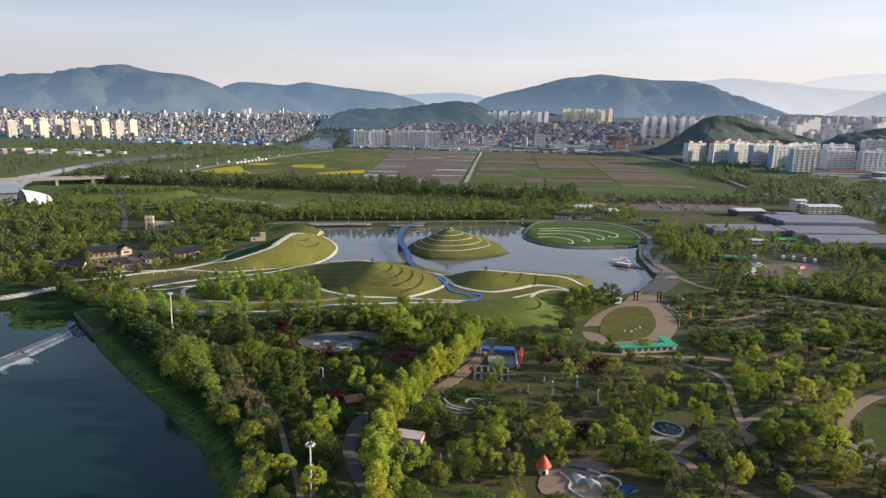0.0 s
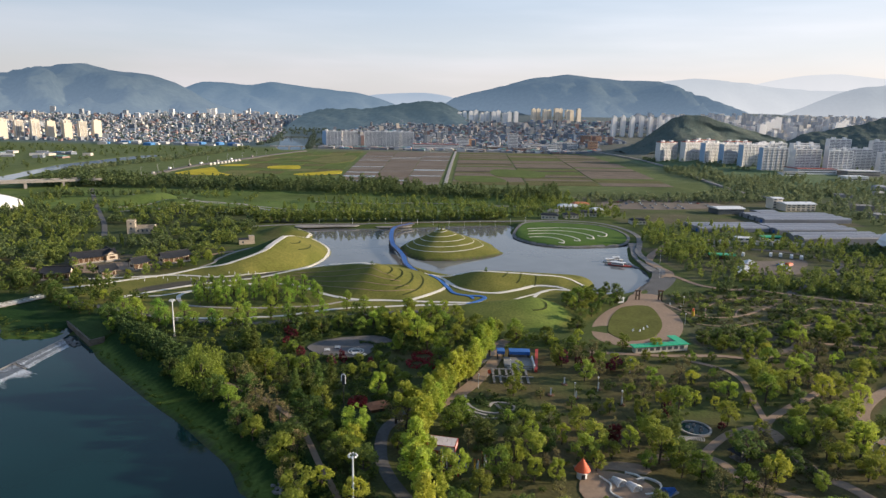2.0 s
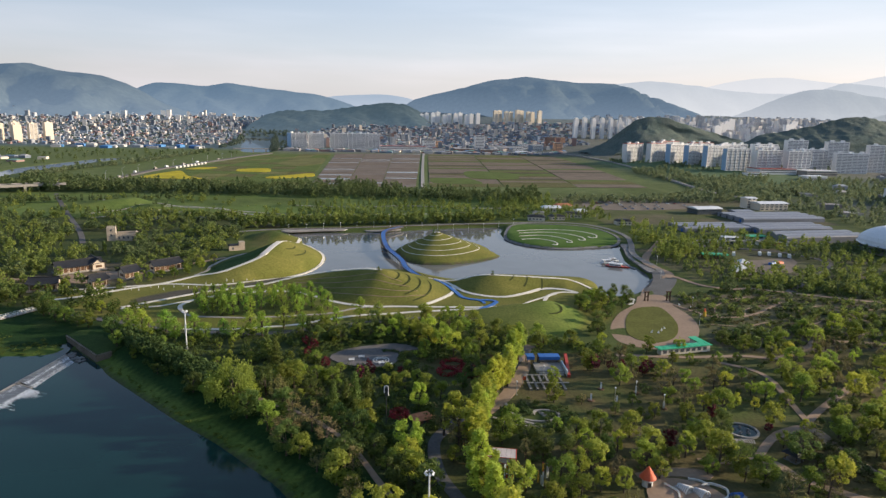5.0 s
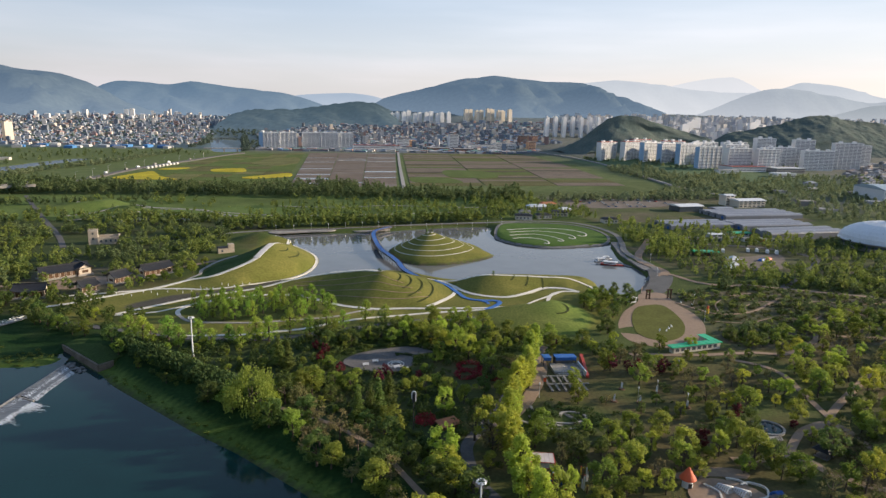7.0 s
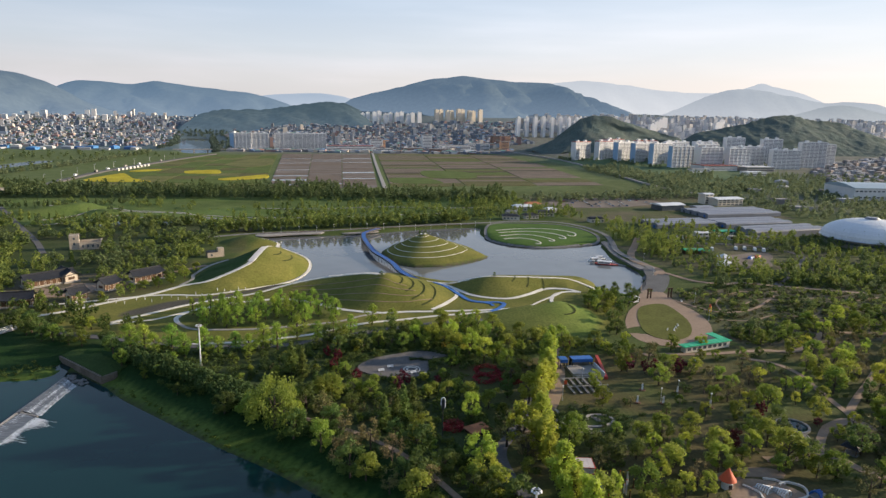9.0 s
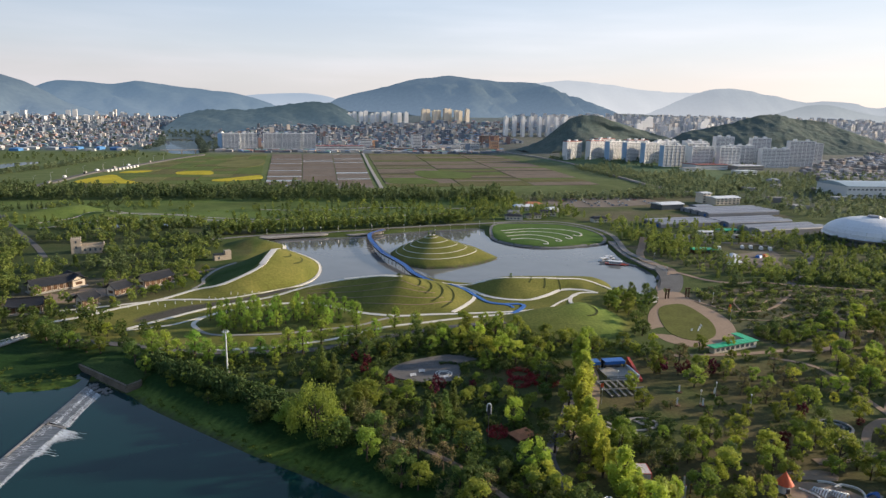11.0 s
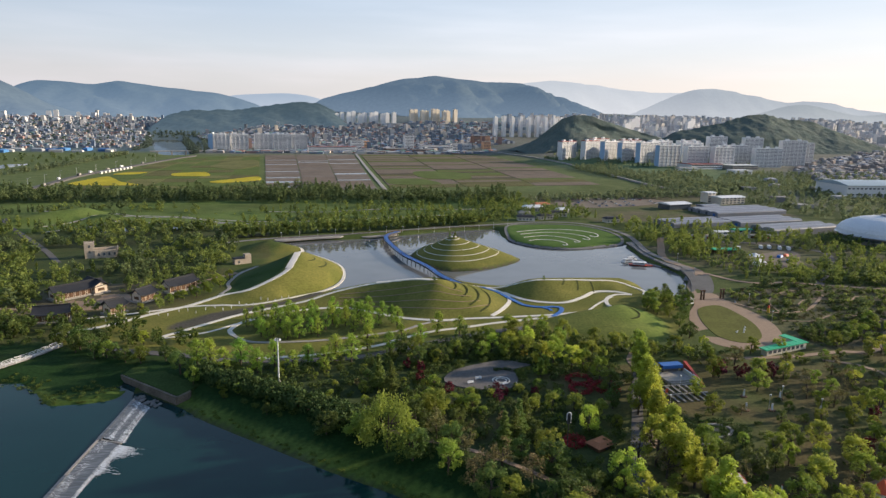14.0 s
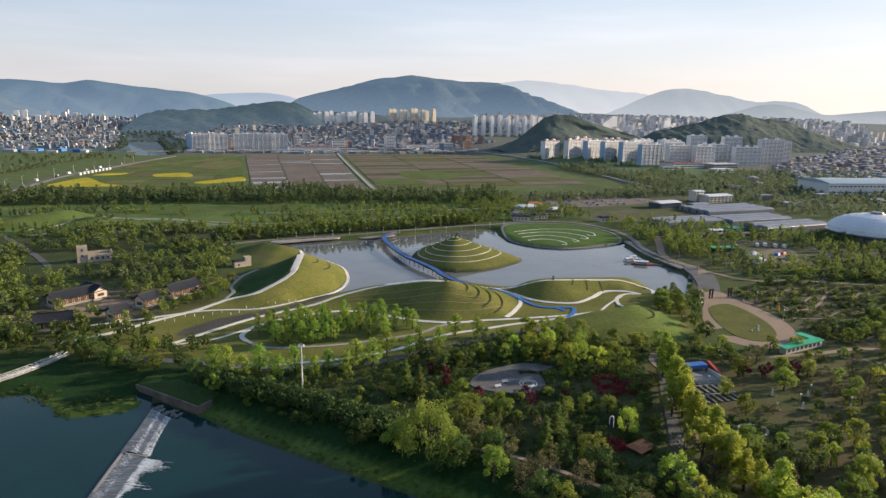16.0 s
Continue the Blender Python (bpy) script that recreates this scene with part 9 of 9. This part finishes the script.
def car(x, y, turn, k):
    ob = thing("car", ("white", "grey", "black", "red", "blue")[k] + " car parked on the asphalt", "car", (x, y, gz(x, y) + 0.17), turn, "parked cars")
    for me, nm in zip(CARS[k], ("body", "cabin")):
        shared(nm, me, ob, Matrix())
    for sx in (-1.4, 1.4):
        for sy in (-0.85, 0.85):
            shared("wheel", WHEEL, ob, pose(sx, sy, 0.34))


rgc = np.random.default_rng(21)
for row in range(5):
    for k in range(13):
        if rgc.random() < 0.55:
            x, y = 214 + k * 8.6 + row * 3, 690 + row * 14
            if away(spline(LOT, 3, True), np.array([x]), np.array([y]))[0] < -3:
                car(x, y, 90 + rgc.uniform(-4, 4), int(rgc.choice(5, p=[0.45, 0.25, 0.18, 0.06, 0.06])))

# ---- west: road bridge, shell pavilion ----
ob = thing("road_bridge", "long grey concrete road bridge over the river", "bridge")
p0, p1 = Vector((-640, 660, 8)), Vector((-395, 815, 8))
d = (p1 - p0).normalized()
m = Matrix.Translation(p0) @ Matrix.Rotation(math.atan2(d.y, d.x), 4, "Z")
Lb = (p1 - p0).length
part("deck", box(0, Lb, -8, 8, -1.6, 0), M_CONC, ob).matrix_basis = m
for sy in (-8, 8):
    part("parapet", box(0, Lb, sy - 0.25, sy + 0.25, 0, 1.2), M_CONC, ob).matrix_basis = m
for k in range(7):
    part("pier", box(20 + k * 38, 23 + k * 38, -6.5, 6.5, -13, -1.6), M_CONC, ob).matrix_basis = m
ob = thing("shell_pavilion", "white arched shell pavilion open to one side", "pavilion", (-396, 626, gz(-396, 626)), -35)
bm = bmesh.new()
rows = []
for j in range(9):
    v = j / 8
    rows.append([bm.verts.new((12 * math.cos(math.pi * i / 16) * (1 - 0.35 * v), -12 + 24 * v, 15 * math.sin(math.pi * i / 16) * (1 - 0.5 * v ** 1.5))) for i in range(17)])
for a, b in zip(rows[:-1], rows[1:]):
    for i in range(16):
        bm.faces.new((a[i], a[i + 1], b[i + 1], b[i]))
geom = bmesh.ops.extrude_face_region(bm, geom=bm.faces[:])
bmesh.ops.translate(bm, verts=[g for g in geom["geom"] if isinstance(g, bmesh.types.BMVert)], vec=(0, 0, -0.6))
bmesh.ops.recalc_face_normals(bm, faces=bm.faces[:])
part("shell_roof", bm, M_PANEL, ob)
part("stage_floor", box(-11, 11, -12, 8, -1, 0.8), M_BEIGE, ob)
part("back_wall", box(-8, 8, 8, 9, -1, 8), M_BEIGE, ob)
ob = thing("road_bridge", "low pale bridge over the town river", "bridge", (-300, 1640, gz(-240, 1640)), 10)
part("deck", box(-60, 60, -5, 5, 1.5, 3), M_CONC, ob)
for k in range(4):
    part("pier", box(-46 + k * 30, -43 + k * 30, -4, 4, -8, 1.5), M_CONC, ob)
for k in range(9):
    ob = thing("roadside_tent", "small white roof of a field stall by the levee road", "tent", (-350 + k * 3.1, 1110 + k * 11, 2.2), 60, "white stall roofs")
    part("canopy", box(-2.2, 2.2, -1.6, 1.6, 0.6, 1.3, taper=0.7), M_PANEL, ob)
    part("wall", box(-2.0, 2.0, -1.4, 1.4, -2.5, 0.6), M_BEIGE, ob)
line = spline([(-404, 820), (-398, 889), (-390, 985), (-378, 1090), (-348, 1206), (-309, 1350)], 42.0)
for x, y in line:
    ob = thing("street_lamp", "tall thin grey street lamp on the levee", "street lamp", (float(x), float(y), gz(x, y)), 0, "levee lamps")
    part("pole", tube((0, 0, -0.5), (0, 0, 11), 0.2, 0.13, 6), M_STEEL, ob)
    part("arm", tube((0, 0, 10.8), (2.2, 0, 11.5), 0.1, 0.08, 5), M_STEEL, ob)
    part("lamp_head", box(1.9, 3.1, -0.18, 0.18, 11.4, 11.6), M_PANEL, ob)
for x, y, k, turn in ((-385, 880, 0, 85), (-376, 930, 1, 265), (-379, 1004, 0, 85), (-368, 1060, 2, 260), (-362, 1100, 0, 70), (-349, 1150, 1, 70), (-338, 1196, 0, 72), (-318, 1270, 2, 72)):
    ob = thing("lorry", "white box lorry on the levee road" if k == 0 else "dark-cabbed lorry on the levee road", "lorry", (x, y, gz(x, y) + 2.1), turn, "lorries")
    part("cargo_box", box(-3.4, 1.6, -1.2, 1.2, 0.9, 3.4, taper=0.05), M_PANEL if k == 0 else M_CONC, ob)
    part("cab", box(1.7, 3.6, -1.1, 1.1, 0.6, 2.6, taper=0.15), M_CARS[k], ob)
    for sx in (-2.2, 2.6):
        for sy in (-1.0, 1.0):
            part("wheel", tube((sx, sy - 0.15, 0.5), (sx, sy + 0.15, 0.5), 0.5, 0.5, 12), M_DARK, ob)
for t in np.linspace(0, 1, 22):
    x, y = np.interp(t, (0, 0.3, 0.6, 1), (-196, -168, -142, -112)), np.interp(t, (0, 0.3, 0.6, 1), (368, 374, 378, 392)) + 3.5 * math.sin(t * 40)
    ob = thing("path_bollard", "small white bollard light in the mown grass", "bollard", (float(x), float(y), gz(x, y)), 0, "white bollards")
    part("post", tube((0, 0, -0.2), (0, 0, 1.2), 0.17, 0.15, 8), M_PANEL, ob)
    part("cap", tube((0, 0, 1.2), (0, 0, 1.35), 0.22, 0.18, 8), M_STEEL, ob)
ob = thing("garden_pavilion", "small dark pyramid-roofed pavilion in a planted bed", "pavilion", (81.5, 175.5, gz(81.5, 175.5)), 25)
for sx in (-1.6, 1.6):
    for sy in (-1.6, 1.6):
        part("post", tube((sx, sy, -0.3), (sx, sy, 2.5), 0.13, 0.11, 8), M_TIMBER, ob)
part("floor", box(-2.0, 2.0, -2.0, 2.0, -0.3, 0.35), M_GREYSTONE, ob)
part("roof", box(-2.7, 2.7, -2.7, 2.7, 2.4, 4.6, taper=2.55), M_TILE, ob)
part("finial", tube((0, 0, 4.5), (0, 0, 5.1), 0.16, 0.04, 8), M_TILE, ob)
